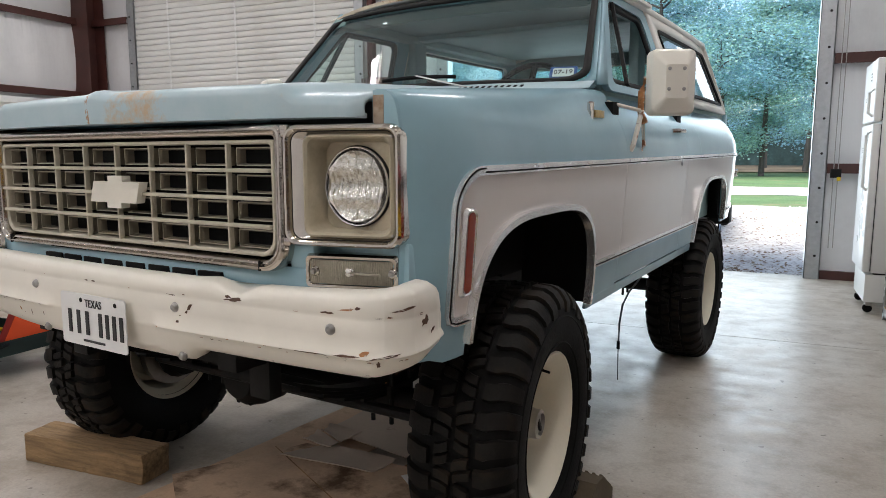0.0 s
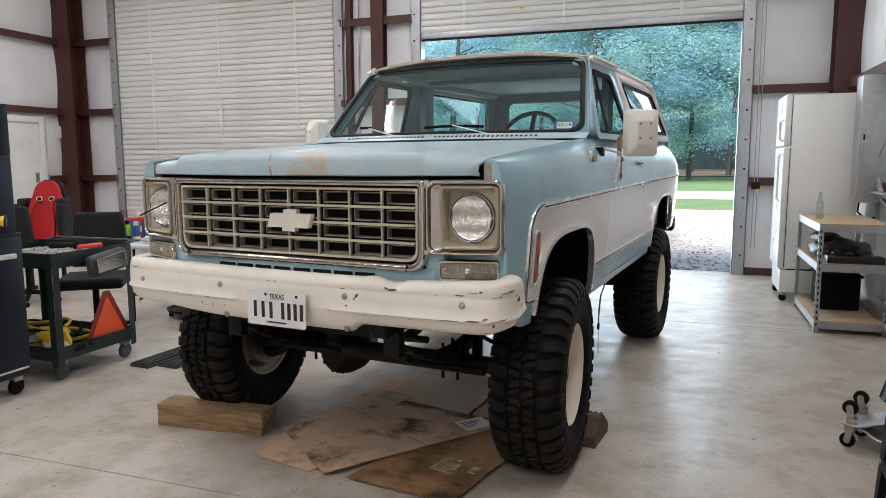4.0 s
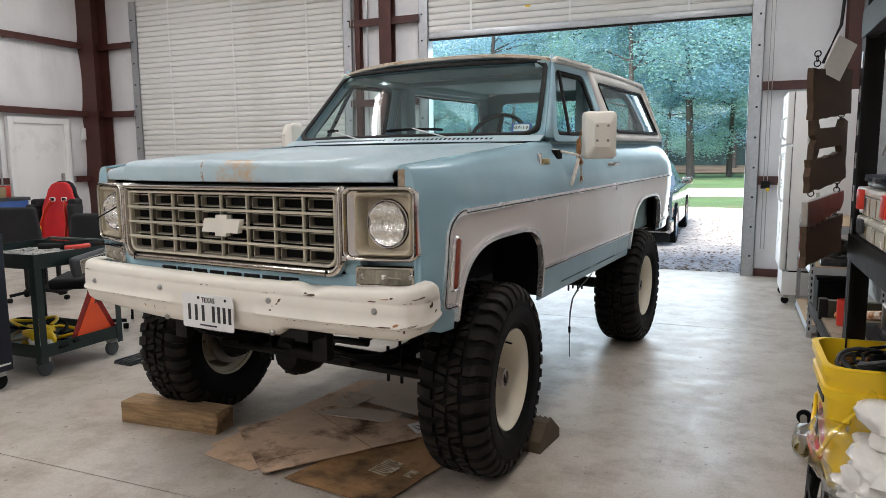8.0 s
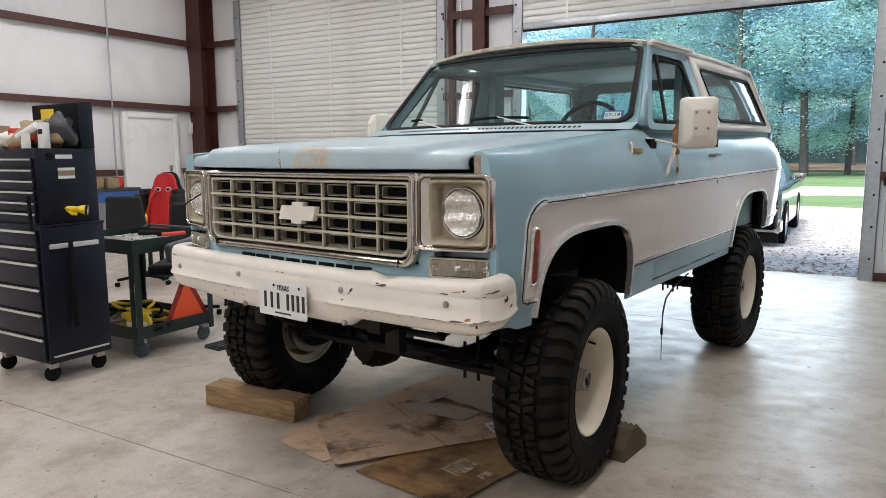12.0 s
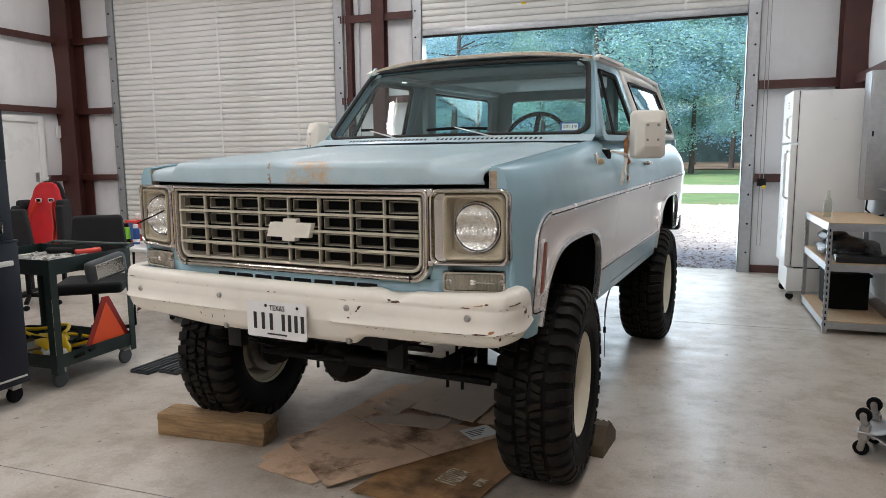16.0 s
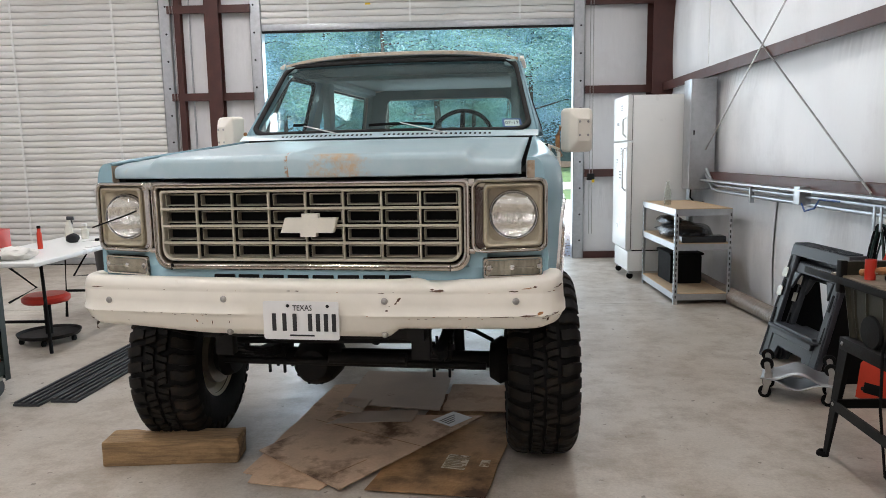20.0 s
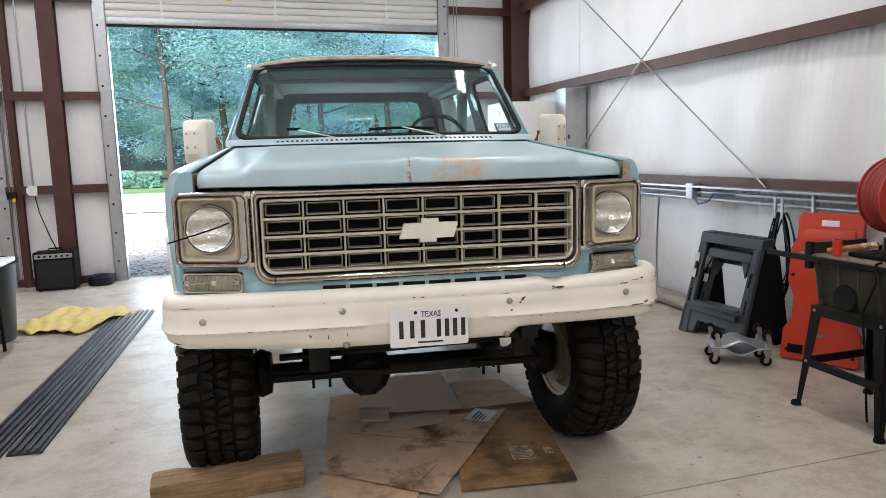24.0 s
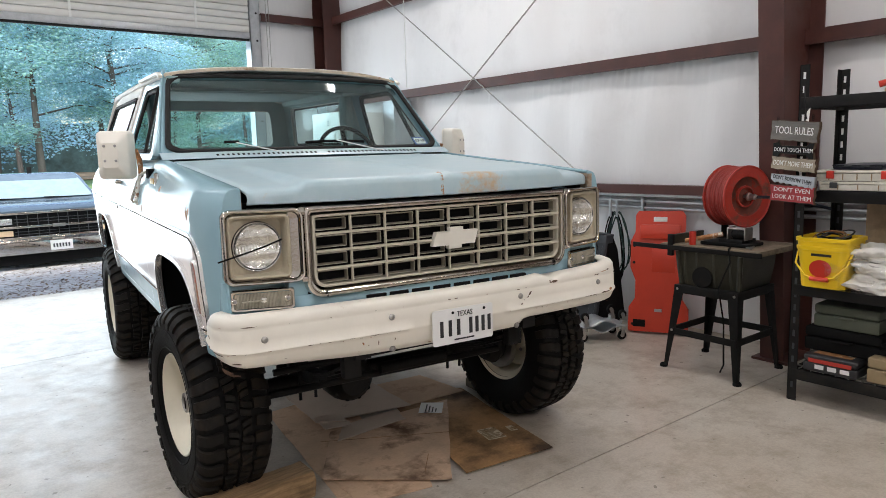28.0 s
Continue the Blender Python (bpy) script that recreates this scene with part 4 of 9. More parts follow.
def flank(sx, y0, y1, low, high, roll=False):
    bm = BM()
    rows = []
    for y in columns(y0, y1):
        zb, zt = (low(y), SHOULDER if roll else high(y))
        row = [(sx * side_x(y, z), y, z) for z in [zb, zb + 0.0015] + lin(zb, zt, 16)[1:-1] + ([zt] if roll else [zt - 0.0015, zt])]
        if roll:
            row += [(sx * fender_x(y, z), y, z) for z in shoulder_rows(y)]
        rows.append([bm.verts.new(p) for p in row])
    for ra, rb in zip(rows, rows[1:]):
        for k in range(len(ra) - 1):
            bm.faces.new((ra[k], rb[k], rb[k + 1], ra[k + 1]))
    return bm


for sx in (1, -1):
    tp("fender", flank(sx, NOSE, 1.700, below, None, True), M_PAINT, "light blue front fender with a cream panel", solid=0.012)
    tp("rocker_panel", flank(sx, 1.366, 3.14, lambda y: 0.715, lambda y: 0.752), M_BLUE, solid=0.01)
    tp("quarter_panel", flank(sx, 2.803, 4.60, lambda y: max(0.757, below(y)), lambda y: 1.555), M_PAINT, "blue and cream rear quarter panel", solid=0.012)
    # arch lips and mouldings
    for c in (FA, RA):
        pts = []
        for k in range(61):
            u = -0.9999 + 1.9998 * (0.5 - 0.5 * math.cos(math.pi * k / 60))
            y = c[0] + c[1] * u
            z = arch(y, *c)
            pts.append((sx * (side_x(y, z) + 0.004), y, z))
        tp("arch_moulding", sweep(BM(), pts, [(-0.010, -0.013), (0.010, -0.013), (0.010, 0.016), (-0.010, 0.016)], (sx, 0, 0)), M_TRIM, "bright wheel arch moulding")
    for z, a, b in ((1.262, 0.46, 1.698), (1.262, 1.708, 2.796), (1.262, 2.806, 4.58), (0.885, 1.375, 1.698), (0.885, 1.708, 2.796), (0.885, 2.806, 3.135), (0.885, 4.065, 4.58)):
        bm, bs = BM(), BM()
        ln = lin(a, b, 14)
        sweep(bm, [(sx * (side_x(y, z) + 0.003), y, z) for y in ln], [(-0.006, -0.012), (0.006, -0.012), (0.006, 0.012), (-0.006, 0.012)])
        sweep(bs, [(sx * (side_x(y, z) + 0.006), y, z) for y in ln], [(-0.006, -0.0065), (0.0042, -0.0065), (0.0042, -0.0025), (-0.006, -0.0025)])
        mo = tp("moulding", bm, M_TRIM)
        tp("black_insert", bs, M_BLACK, parent=mo)
    pts = [(0.46, 1.262)] + [(0.445 - 0.10 * math.sin(a), 1.162 + 0.10 * math.cos(a)) for a in lin(0, math.pi / 2, 10)] + [(0.345, 1.05), (0.345, 0.905), (0.350, 0.890), (0.370, 0.885), (0.43, 0.885)]
    crn = [(sx * (side_x(y, z) + 0.003), y, z) for y, z in pts]
    mo = tp("moulding", sweep(BM(), crn, [(-0.012, -0.010), (0.012, -0.010), (0.012, 0.006), (-0.012, 0.006)], (sx, 0, 0)), M_TRIM)
    tp("black_insert", sweep(BM(), crn, [(0.003, -0.008), (0.007, -0.008), (0.007, 0.0075), (0.003, 0.0075)], (sx, 0, 0)), M_BLACK, parent=mo)
    # black boxes behind the door gaps, put in for their shade
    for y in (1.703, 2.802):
        tp("gap_backing", box(BM(), min(sx * 0.87, sx * 0.955), max(sx * 0.87, sx * 0.955), y - 0.04, y + 0.04, 0.77, 1.50), M_BLACK)
    # thin black strips draw the shade line of each gap
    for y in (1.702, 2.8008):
        tp("door_gap_shade", sweep(BM(), [(sx * (side_x(y, z) - 0.009), y, z) for z in lin(0.765, 1.546, 14)], [(-0.0045, -0.0035), (0.0045, -0.0035), (0.0045, 0.0035), (-0.0045, 0.0035)], (sx, 0, 0)), M_BLACK)
    # side marker
    y0, y1, z0, z1 = 0.384, 0.416, 0.955, 1.160
    fo = lambda off: (lambda y, z: (sx * (side_x(y, z) + off), y, z))
    bm = BM()
    ring(bm, rrect(y0 - 0.012, y1 + 0.012, z0 - 0.012, z1 + 0.012, 0.02), rrect(y0 - 0.006, y1 + 0.006, z0 - 0.006, z1 + 0.006, 0.018), fo(0.002), fo(0.012))
    ring(bm, rrect(y0 - 0.006, y1 + 0.006, z0 - 0.006, z1 + 0.006, 0.018), rrect(y0, y1, z0, z1, 0.015), fo(0.012), fo(0.006))
    mk = tp("side_marker", bm, M_TRIM)
    tp("lens", pane(BM(), rrect(y0, y1, z0, z1, 0.015), fo(0.010), 3), M_AMBER, "faded red marker lens", mk)
    # door skin, its window frame, glass and fittings
    door = tp("door", flank(sx, 1.7055, 2.7985, lambda y: 0.762, lambda y: 1.548), M_PAINT, "blue and cream front door", solid=0.03)
    gh = lambda y, z: (sx * (0.925 - 0.34 * (z - 1.555) - 0.03 * max(0, (y - 3.6) / 0.9) ** 2), y, z)
    gi = lambda y, z: (sx * (0.895 - 0.34 * (z - 1.555)), y, z)
    outer, inner = rquad([(1.685, 1.548), (2.795, 1.548), (2.735, 2.045), (2.045, 2.045)], 0.07), rquad([(1.775, 1.582), (2.690, 1.582), (2.625, 1.985), (2.085, 1.985)], 0.06)
    bm = BM()
    ring(bm, outer, inner, gh)
    ring(bm, outer, inner, gi)
    ring(bm, inner, inner, gh, gi)
    ring(bm, outer, outer, gh, gi)
    wf = tp("window_frame", bm, M_BLUE, "blue door window frame", door)
    in2 = rquad([(1.805, 1.606), (2.650, 1.606), (2.592, 1.958), (2.102, 1.958)], 0.05)
    bm = BM()
    ring(bm, inner, in2, lambda y, z: (sx * (abs(gh(y, z)[0]) - 0.008), y, z))
    tp("window_seal", bm, M_GASKET, "", door, 0.016)
    tp("vent_bar", sweep(BM(), [gh(1.985, 1.59), gh(2.14, 1.975)], [(-0.012, -0.008), (0.012, -0.008), (0.012, 0.008), (-0.012, 0.008)], (1, 0, 0)), M_GASKET, "", door)
    vw = tp("vent_glass", pane(BM(), rquad([(1.80, 1.60), (1.985, 1.60), (2.13, 1.965), (2.10, 1.965)], 0.008, 3, 2), lambda y, z: (sx * (abs(gh(y, z)[0]) - 0.014), y, z), 3), M_GLASS, "", door)
    vw.visible_shadow = False
    bm = BM()
    hx = lambda y: sx * (side_x(y, 1.40) + 0.03)
    tube(bm, [(hx(2.56) - sx * 0.03, 2.55, 1.40), (hx(2.56), 2.57, 1.40), (hx(2.7), 2.68, 1.40), (hx(2.7) - sx * 0.03, 2.70, 1.40)], 0.011, 8)
    tp("door_handle", bm, M_CHROME, "", door)
    tp("door_lock", lathe(BM(), [(0.0005, sx * 0.008), (0.012, sx * 0.006), (0.014, 0.0)], 12, "x", (sx * side_x(2.67, 1.235), 2.665, 1.235)), M_STEEL, "", door)
    # mirror on its stalks
    mir = tp("mirror", box(BM(), -0.001, 0.001, -0.001, 0.001, -0.001, 0.001, 0, 1, Matrix.Translation((sx * 1.10, 1.78, 1.60))), M_WHITE, "white box-shaped towing mirror on rusty stalks")
    mx, my, mz = (1.135, 1.83, 1.578) if sx > 0 else (-1.09, 1.80, 1.578)
    def spin(b):
        bmesh.ops.rotate(b, cent=(mx, my + 0.02, 0), matrix=Matrix.Rotation(radians(33 * sx), 3, "Z"), verts=b.verts[:])
        return b

    bm = BM()
    last = None
    for s, dy in [(0.46, -0.044), (0.50, -0.044), (0.92, -0.014), (0.975, -0.006), (1.0, 0.010), (1.0, 0.062), (0.97, 0.072)]:
        lp = rrect(-0.090 * s, 0.090 * s, -0.132 * s, 0.132 * s, 0.026 * s)
        row = [bm.verts.new((mx + p[0], my + dy, mz + p[1])) for p in lp]
        if last:
            for k in range(len(row)):
                bm.faces.new((last[k], last[(k + 1) % len(row)], row[(k + 1) % len(row)], row[k]))
        else:
            bm.faces.new(row)
        last = row
    spin(bm)
    tp("mirror_shell", bm, M_WHITE, "off-white mirror housing", mir, angle=15)
    tp("mirror_glass", spin(pane(BM(), rrect(-0.086, 0.086, -0.128, 0.128, 0.022), lambda u, v: (mx + u, my + 0.070, mz + v), 2)), M_CHROME, "", mir)
    for u in (-0.03, 0.03):
        for v in (-0.03, 0.05):
            tp("screw", spin(lathe(BM(), [(0.0005, -0.005), (0.006, -0.004), (0.008, 0.0)], 8, "y", (mx + u, my - 0.044, mz + v))), M_STEEL, "", mir)
    tp("rusty_stalk", tube(BM(), [(mx - sx * 0.06, my + 0.02, mz + 0.02), (mx - sx * 0.105, my + 0.02, mz + 0.02), (mx - sx * 0.12, my + 0.02, mz - 0.03), (mx - sx * 0.12, my + 0.02, mz - 0.12), (mx - sx * 0.10, my + 0.02, mz - 0.16)], 0.014, 8), M_RUSTY, "rust-brown mirror stalk", mir)
    for ey, ez, r, mt in ((1.74, 1.325, 0.011, M_STAY), (1.90, 1.325, 0.009, M_STAY), (1.68, 1.50, 0.008, M_WHITE)):
        tp("stay", tube(BM(), [(mx - sx * 0.115, my + 0.02, mz - 0.11), (sx * (side_x(ey, ez) + 0.012), ey, ez), (sx * (side_x(ey, ez) + 0.001), ey, ez - 0.02)], r, 6), mt, "", mir)
    # top side with its window
    co = rquad([(2.805, 1.560), (4.570, 1.560), (4.290, 2.062), (2.745, 2.062)], 0.02)
    ci = rquad([(3.000, 1.612), (4.405, 1.612), (4.165, 1.965), (2.885, 1.965)], 0.05)
    gk = rquad([(3.022, 1.632), (4.372, 1.632), (4.150, 1.947), (2.910, 1.947)], 0.04)
    bm = BM()
    ring(bm, co, ci, lambda y, z: (gh(y, z)[0] + sx * 0.004, y, z))
    bi = BM()
    ring(bi, co, ci, lambda y, z: (gh(y, z)[0] - sx * 0.026, y, z))
    tp("inner_lining", bi, M_CABIN, "grey-green lining inside the top")
    cs = tp("top_side", bm, M_CAP, "weathered white removable top side", solid=0.02)
    bm = BM()
    ring(bm, ci, gk, lambda y, z: (gh(y, z)[0] + sx * 0.006, y, z), lambda y, z: (gh(y, z)[0] - sx * 0.004, y, z))
    tp("window_seal", bm, M_GASKET, "", cs, 0.008)
    wg = tp("window_glass", pane(BM(), gk, lambda y, z: (gh(y, z)[0] - sx * 0.006, y, z), 4), M_GLASS, "", cs)
    wg.visible_shadow = False
    tp("belt_moulding", sweep(BM(), [(sx * (side_x(y, 1.55) + 0.006), y, 1.555) for y in lin(2.81, 4.57, 12)], [(-0.01, -0.006), (0.01, -0.006), (0.01, 0.006), (-0.01, 0.006)]), M_GASKET)
    # fender script
    bd = tp("fender_badge", box(BM(), min(sx * 0.955, sx * 0.975), max(sx * 0.955, sx * 0.975), 1.405, 1.505, 1.428, 1.456, 0.003), M_GILT, "tarnished gilt script fender badge")
    tp("badge_emblem", box(BM(), min(sx * 0.95, sx * 0.972), max(sx * 0.95, sx * 0.972), 1.376, 1.400, 1.40, 1.485, 0.006), M_CHROME, "", bd)

# hood
def hood_z(x, y):
    a = abs(x)
    s = min(1, max(0, (0.675 - a) / 0.05))
    s = s * s * (3 - 2 * s)
    z = fender_top(y) - 0.002 - 0.006 * max(0, (a - 0.68) / 0.18) + 0.028 * s * (1 - 0.85 * min(1, max(0, (y - 0.35) / 1.1)))
    z += 0.010 * math.exp(-((x + 0.03) / 0.035) ** 2) * min(1, max(0, (1.2 - y) / 0.9))
    z += 0.008 * (1 - (x / 0.86) ** 2) * math.sin(math.pi * min(1, y / 1.5))
    return z


xs_ = sorted(set(lin(-0.846, 0.846, 44) + [-0.70, -0.685, -0.665, -0.645, -0.63, 0.63, 0.645, 0.665, 0.685, 0.70, -0.07, -0.05, -0.03, -0.01, 0.01]))
lipy = lambda x: 0.078 + 0.112 * (abs(x) / 0.86) ** 2.4
bm = BM()
rows = []
for x in xs_:
    y0 = lipy(x)
    row = [(x, y0 + 0.012, 1.388), (x, y0, 1.392), (x, y0 - 0.002, hood_z(x, 0.15) - 0.03), (x, y0 + 0.004, hood_z(x, 0.15) - 0.014), (x, y0 + 0.018, hood_z(x, 0.15) - 0.004), (x, y0 + 0.04, hood_z(x, 0.15))]
    yend = 1.430 + 0.09 * (x / 0.86) ** 2
    row += [(x, y, hood_z(x, y)) for y in lin(y0 + 0.08, yend, 26)]
    rows.append([bm.verts.new(p) for p in row])
for ra, rb in zip(rows, rows[1:]):
    for k in range(len(ra) - 1):
        bm.faces.new((ra[k], rb[k], rb[k + 1], ra[k + 1]))
# black bars stand for the shadow in the gaps beside the hood
for sx in (-1, 1):
    tp("hood_gap_shade", box(BM(), min(sx * 0.835, sx * 0.900), max(sx * 0.835, sx * 0.900), 0.24, 1.44, 1.37, 1.395), M_BLACK)
hood = tp("hood", bm, M_HOOD, "sun-faded light blue hood with rust patches", solid=0.012, angle=50)
# cowl with its vent slots
cz = lambda x: 1.549 + 0.006 * (1 - (x / 0.86) ** 2)
bm = BM()
grid(bm, lin(-0.90, 0.90, 36), [0, 1, 2, 3], lambda x, v: (x, (1.437, 1.455, 1.505, 1.60)[int(v)] + 0.09 * (x / 0.86) ** 2, cz(x) + (0.000, 0.010, 0.032, 0.040)[int(v)]))
cowl = tp("cowl", bm, M_HOOD, "faded blue cowl panel")
for k in range(46):
    x = -0.62 + k * 0.0275
    if -0.05 < x < 0.0:
        continue
    yy = 1.460 + 0.09 * (x / 0.86) ** 2
    tp("vent_slot", box(BM(), 0, 0.012, 0, 0.018, -0.004, 0.0015, 0, 1, pose(x, yy, cz(x) + 0.0128, 23.7)), M_BLACK, "", cowl)

# windscreen and its surround
def ws(u, v):
    x = u * (0.875 - 0.115 * v)
    return (x, 1.525 + 0.425 * v + 0.10 * u * u, 1.572 + 0.468 * v - 0.006 * u * u)


W = lambda a, b, c, d, r: rrect(a, b, c, d, r, 6)
def wsub(loop, n=5):
    out = []
    for p, q in zip(loop, loop[1:] + loop[:1]):
        m = n if (p[0] - q[0]) ** 2 + (p[1] - q[1]) ** 2 > 0.1 else 1
        out += [(p[0] + (q[0] - p[0]) * k / m, p[1] + (q[1] - p[1]) * k / m) for k in range(m)]
    return out


fo_, fi_, gi_ = wsub(W(-1.035, 1.035, -0.04, 1.035, 0.13)), wsub(W(-0.995, 0.995, 0.01, 1.0, 0.12)), wsub(W(-0.962, 0.962, 0.045, 0.962, 0.11))
wso = lambda d: (lambda u, v: tuple(Vector(ws(u, v)) + Vector((0, -0.74, 0.67)) * d))
bm = BM()
ring(bm, fo_, fi_, wso(-0.004), wso(0.004))
wsf = tp("windscreen_surround", bm, M_BLUE, "light blue windscreen pillars and header", solid=0.03)
bm = BM()
ring(bm, fi_, gi_, wso(0.010), wso(0.004))
gk = tp("windscreen_seal", bm, M_GASKET, "black rubber windscreen seal", solid=0.012)
wg = tp("windscreen", pane(BM(), gi_, wso(0.001), 7), M_GLASS, "clear curved windscreen")
wg.visible_shadow = False
tint = tp("shade_band", pane(BM(), wsub(W(-0.955, 0.955, 0.80, 0.957, 0.05)), wso(-0.003), 4), glass("tinted_glass", (0.42, 0.52, 0.53), 0.0), "dark tinted band along the windscreen's top")
tint.visible_shadow = False
for sx in (-1, 1):
    # pillar side closing the surround to the door frame
    bm = BM()
    grid(bm, [0, 1], lin(0, 1.06, 8), lambda u, v: (sx * ((1.035 * (0.875 - 0.115 * v) - 0.004) if u == 0 else 0.925 - 0.34 * (0.468 * v + 0.01)), (1.525 + 0.425 * v + 0.104) if u == 0 else 1.70 + 0.36 * v, 1.572 + 0.468 * v))
    tp("pillar_side", bm, M_BLUE, solid=0.012)
for px, ang, s in ((-0.30, -72, 1), (0.30, -70, 1)):
    # wiper: painted arm and black blade parked over the cowl
    a = Vector(ws(px / 0.85, -0.02)) + Vector((0, -0.03, 0.012))
    b = Vector(ws(px / 0.85 - 0.24, 0.085)) + Vector((0, -0.03, 0.028))
    arm = tp("wiper", tube(BM(), [a + Vector((0.10, 0, -0.006)), a + Vector((0.05, 0, 0.004)), b], 0.0055, 6, True, 0.0035), M_PLATE, "pale wiper arm with a black blade")
    bm = BM()
    ln = [Vector(ws(px / 0.85 - 0.24 + d, 0.075 + 0.02 * math.cos(d * 6))) + Vector((0, -0.014, 0.018)) for d in lin(-0.22, 0.22, 8)] if px > 0 else [b + Vector((d, 0, 0)) for d in (-0.05, 0.03)]
    tube(bm, ln, 0.009, 6)
    tp("blade", bm, M_BLACK, "", arm)
stk = tp("inspection_sticker", pane(BM(), rrect(0.80, 0.93, 0.07, 0.185, 0.01), wso(-0.003), 2), M_BLUEINK, "blue and white inspection sticker")
tp("sticker_face", pane(BM(), rrect(0.815, 0.915, 0.088, 0.168, 0.008), wso(-0.0015), 2), M_PLATE, "", stk)
_c = Vector(wso(0.0002)(0.865, 0.128))
_c.z += RAKE * (_c.y - 0.6)
_tx = Vector((1, 0.20, 0)).normalized()
_tz = Vector((0.13, -0.73, 0.66)).normalized()
_ty = _tz.cross(_tx).normalized()
letters("sticker_date", "07-19", 0.034, Matrix(((_tx.x, _ty.x, _tz.x, _c.x), (_tx.y, _ty.y, _tz.y, _c.y), (_tx.z, _ty.z, _tz.z, _c.z), (0, 0, 0, 1))), M_INK, stk, 0.078)

# roof and rear
bm = BM()
def roof_z(x, y):
    return 2.052 + 0.052 * (1 - abs(x / 0.775) ** 3.2) + 0.012 * math.sin(math.pi * min(1, max(0, (y - 1.95) / 2.3)))


rows = []
for x in lin(-0.775, 0.775, 24):
    yf = 1.968 + 0.085 * (x / 0.775) ** 2
    row = [(x, yf - 0.012, roof_z(x, 2) - 0.026), (x, yf - 0.008, roof_z(x, 2) - 0.012), (x, yf + 0.012, roof_z(x, 2) - 0.002)] + [(x, y, roof_z(x, y)) for y in lin(yf + 0.05, 4.27, 20)] + [(x, 4.30, roof_z(x, 4.3) - 0.02)]
    rows.append([bm.verts.new(p) for p in row])
for ra, rb in zip(rows, rows[1:]):
    for k in range(len(ra) - 1):
        bm.faces.new((ra[k], rb[k], rb[k + 1], ra[k + 1]))
tp("roof", bm, M_CAP, "weathered white roof with rusted leading edge", solid=0.03, angle=50)
tp("rusted_lip", sweep(BM(), [(x, 1.956 + 0.085 * (x / 0.775) ** 2, roof_z(x, 2) - 0.017) for x in lin(-0.765, 0.765, 24)], [(-0.005, -0.009), (0.005, -0.009), (0.005, 0.009), (-0.005, 0.009)]), M_LIP, "rust-browned leading edge of the roof")
for sx in (-1, 1):
    tp("drip_rail", sweep(BM(), [(sx * (0.790 - 0.02 * k), y, z) for k, y, z in ((0, 2.02, 2.028), (0, 2.08, 2.052), (0, 2.4, 2.056), (0, 2.75, 2.058))], [(-0.012, -0.008), (0.012, -0.008), (0.012, 0.008), (-0.012, 0.008)]), M_WHITE)
rm = lambda x, z: (x, 4.575 - 0.56 * (z - 1.56), z)
ro, ri = rquad([(-0.90, 1.562), (0.90, 1.562), (0.765, 2.062), (-0.765, 2.062)], 0.04), rquad([(-0.70, 1.615), (0.70, 1.615), (0.615, 1.955), (-0.615, 1.955)], 0.07)
bm = BM()
ring(bm, ro, ri, rm)
rf = tp("top_rear", bm, M_CAP, solid=0.02)
bi = BM()
ring(bi, ro, ri, lambda x, z: (x * 0.97, rm(x, z)[1] - 0.03, z))
tp("inner_lining", bi, M_CABIN)
wg = tp("rear_window", pane(BM(), ri, rm, 3), M_GLASS, "", rf)
wg.visible_shadow = False
tp("tailgate", box(BM(), -0.90, 0.90, 4.555, 4.60, 0.80, 1.56, 0.012), M_BLUE, "blue tailgate")
tp("rear_bumper", box(BM(), -0.95, 0.95, 4.62, 4.76, 0.72, 0.88, 0.03, 3), M_DARK, "dark rear bumper")
for sx in (-1, 1):
    tp("tail_lamp", box(BM(), min(sx * 0.91, sx * 0.965), max(sx * 0.91, sx * 0.965), 4.57, 4.61, 0.98, 1.32, 0.01), M_AMBER)

# cabin
tp("cabin_floor", box(BM(), -0.86, 0.86, 1.72, 4.48, 0.80, 0.84), M_CABDK)
tp("firewall", box(BM(), -0.86, 0.86, 1.68, 1.72, 0.80, 1.40), M_CABDK)
for sx in (-1, 1):
    tp("door_lining", box(BM(), min(sx * 0.86, sx * 0.885), max(sx * 0.86, sx * 0.885), 1.72, 2.80, 0.84, 1.575), M_CABIN, "grey-green door lining")
    tp("side_lining", box(BM(), min(sx * 0.86, sx * 0.885), max(sx * 0.86, sx * 0.885), 2.80, 4.48, 0.84, 1.600), M_CABIN, "grey-green side lining")
tp("rear_lining", box(BM(), -0.86, 0.86, 4.48, 4.54, 0.80, 1.595), M_CABIN)
bm = BM()
sweep(bm, [(-0.86, 0, 0), (-0.4, -0.0, 0), (0.4, 0, 0), (0.86, 0, 0)], [(-1.62, 1.30), (-1.58, 1.55), (-1.66, 1.575), (-1.86, 1.565), (-1.94, 1.53), (-1.94, 1.40), (-1.88, 1.25)])
dash = tp("dashboard", bm, M_CABDK, "dark padded dashboard", angle=50)
sw = tp("steering_wheel", lathe(BM(), [(0.195 + 0.014 * math.cos(a), 0.014 * math.sin(a)) for a in lin(0, 2 * math.pi, 8)[:-1]], 40, "y", (0, 0, 0), True), M_BLACK, "black three-spoke steering wheel", None, 0, 60, False)
sw.matrix_basis = pose(0.40, 2.06, 1.575, -28)
bm = BM()
for a in (0, 180, 270):
    box(bm, 0.02, 0.19, -0.008, 0.006, -0.016, 0.016, 0.004, 1, pose(0, 0, 0, 0, a, 0))
lathe(bm, [(0.0005, -0.02), (0.045, -0.018), (0.055, 0.0), (0.04, 0.05)], 20, "y")
part("spokes", bm, M_BLACK, sw)
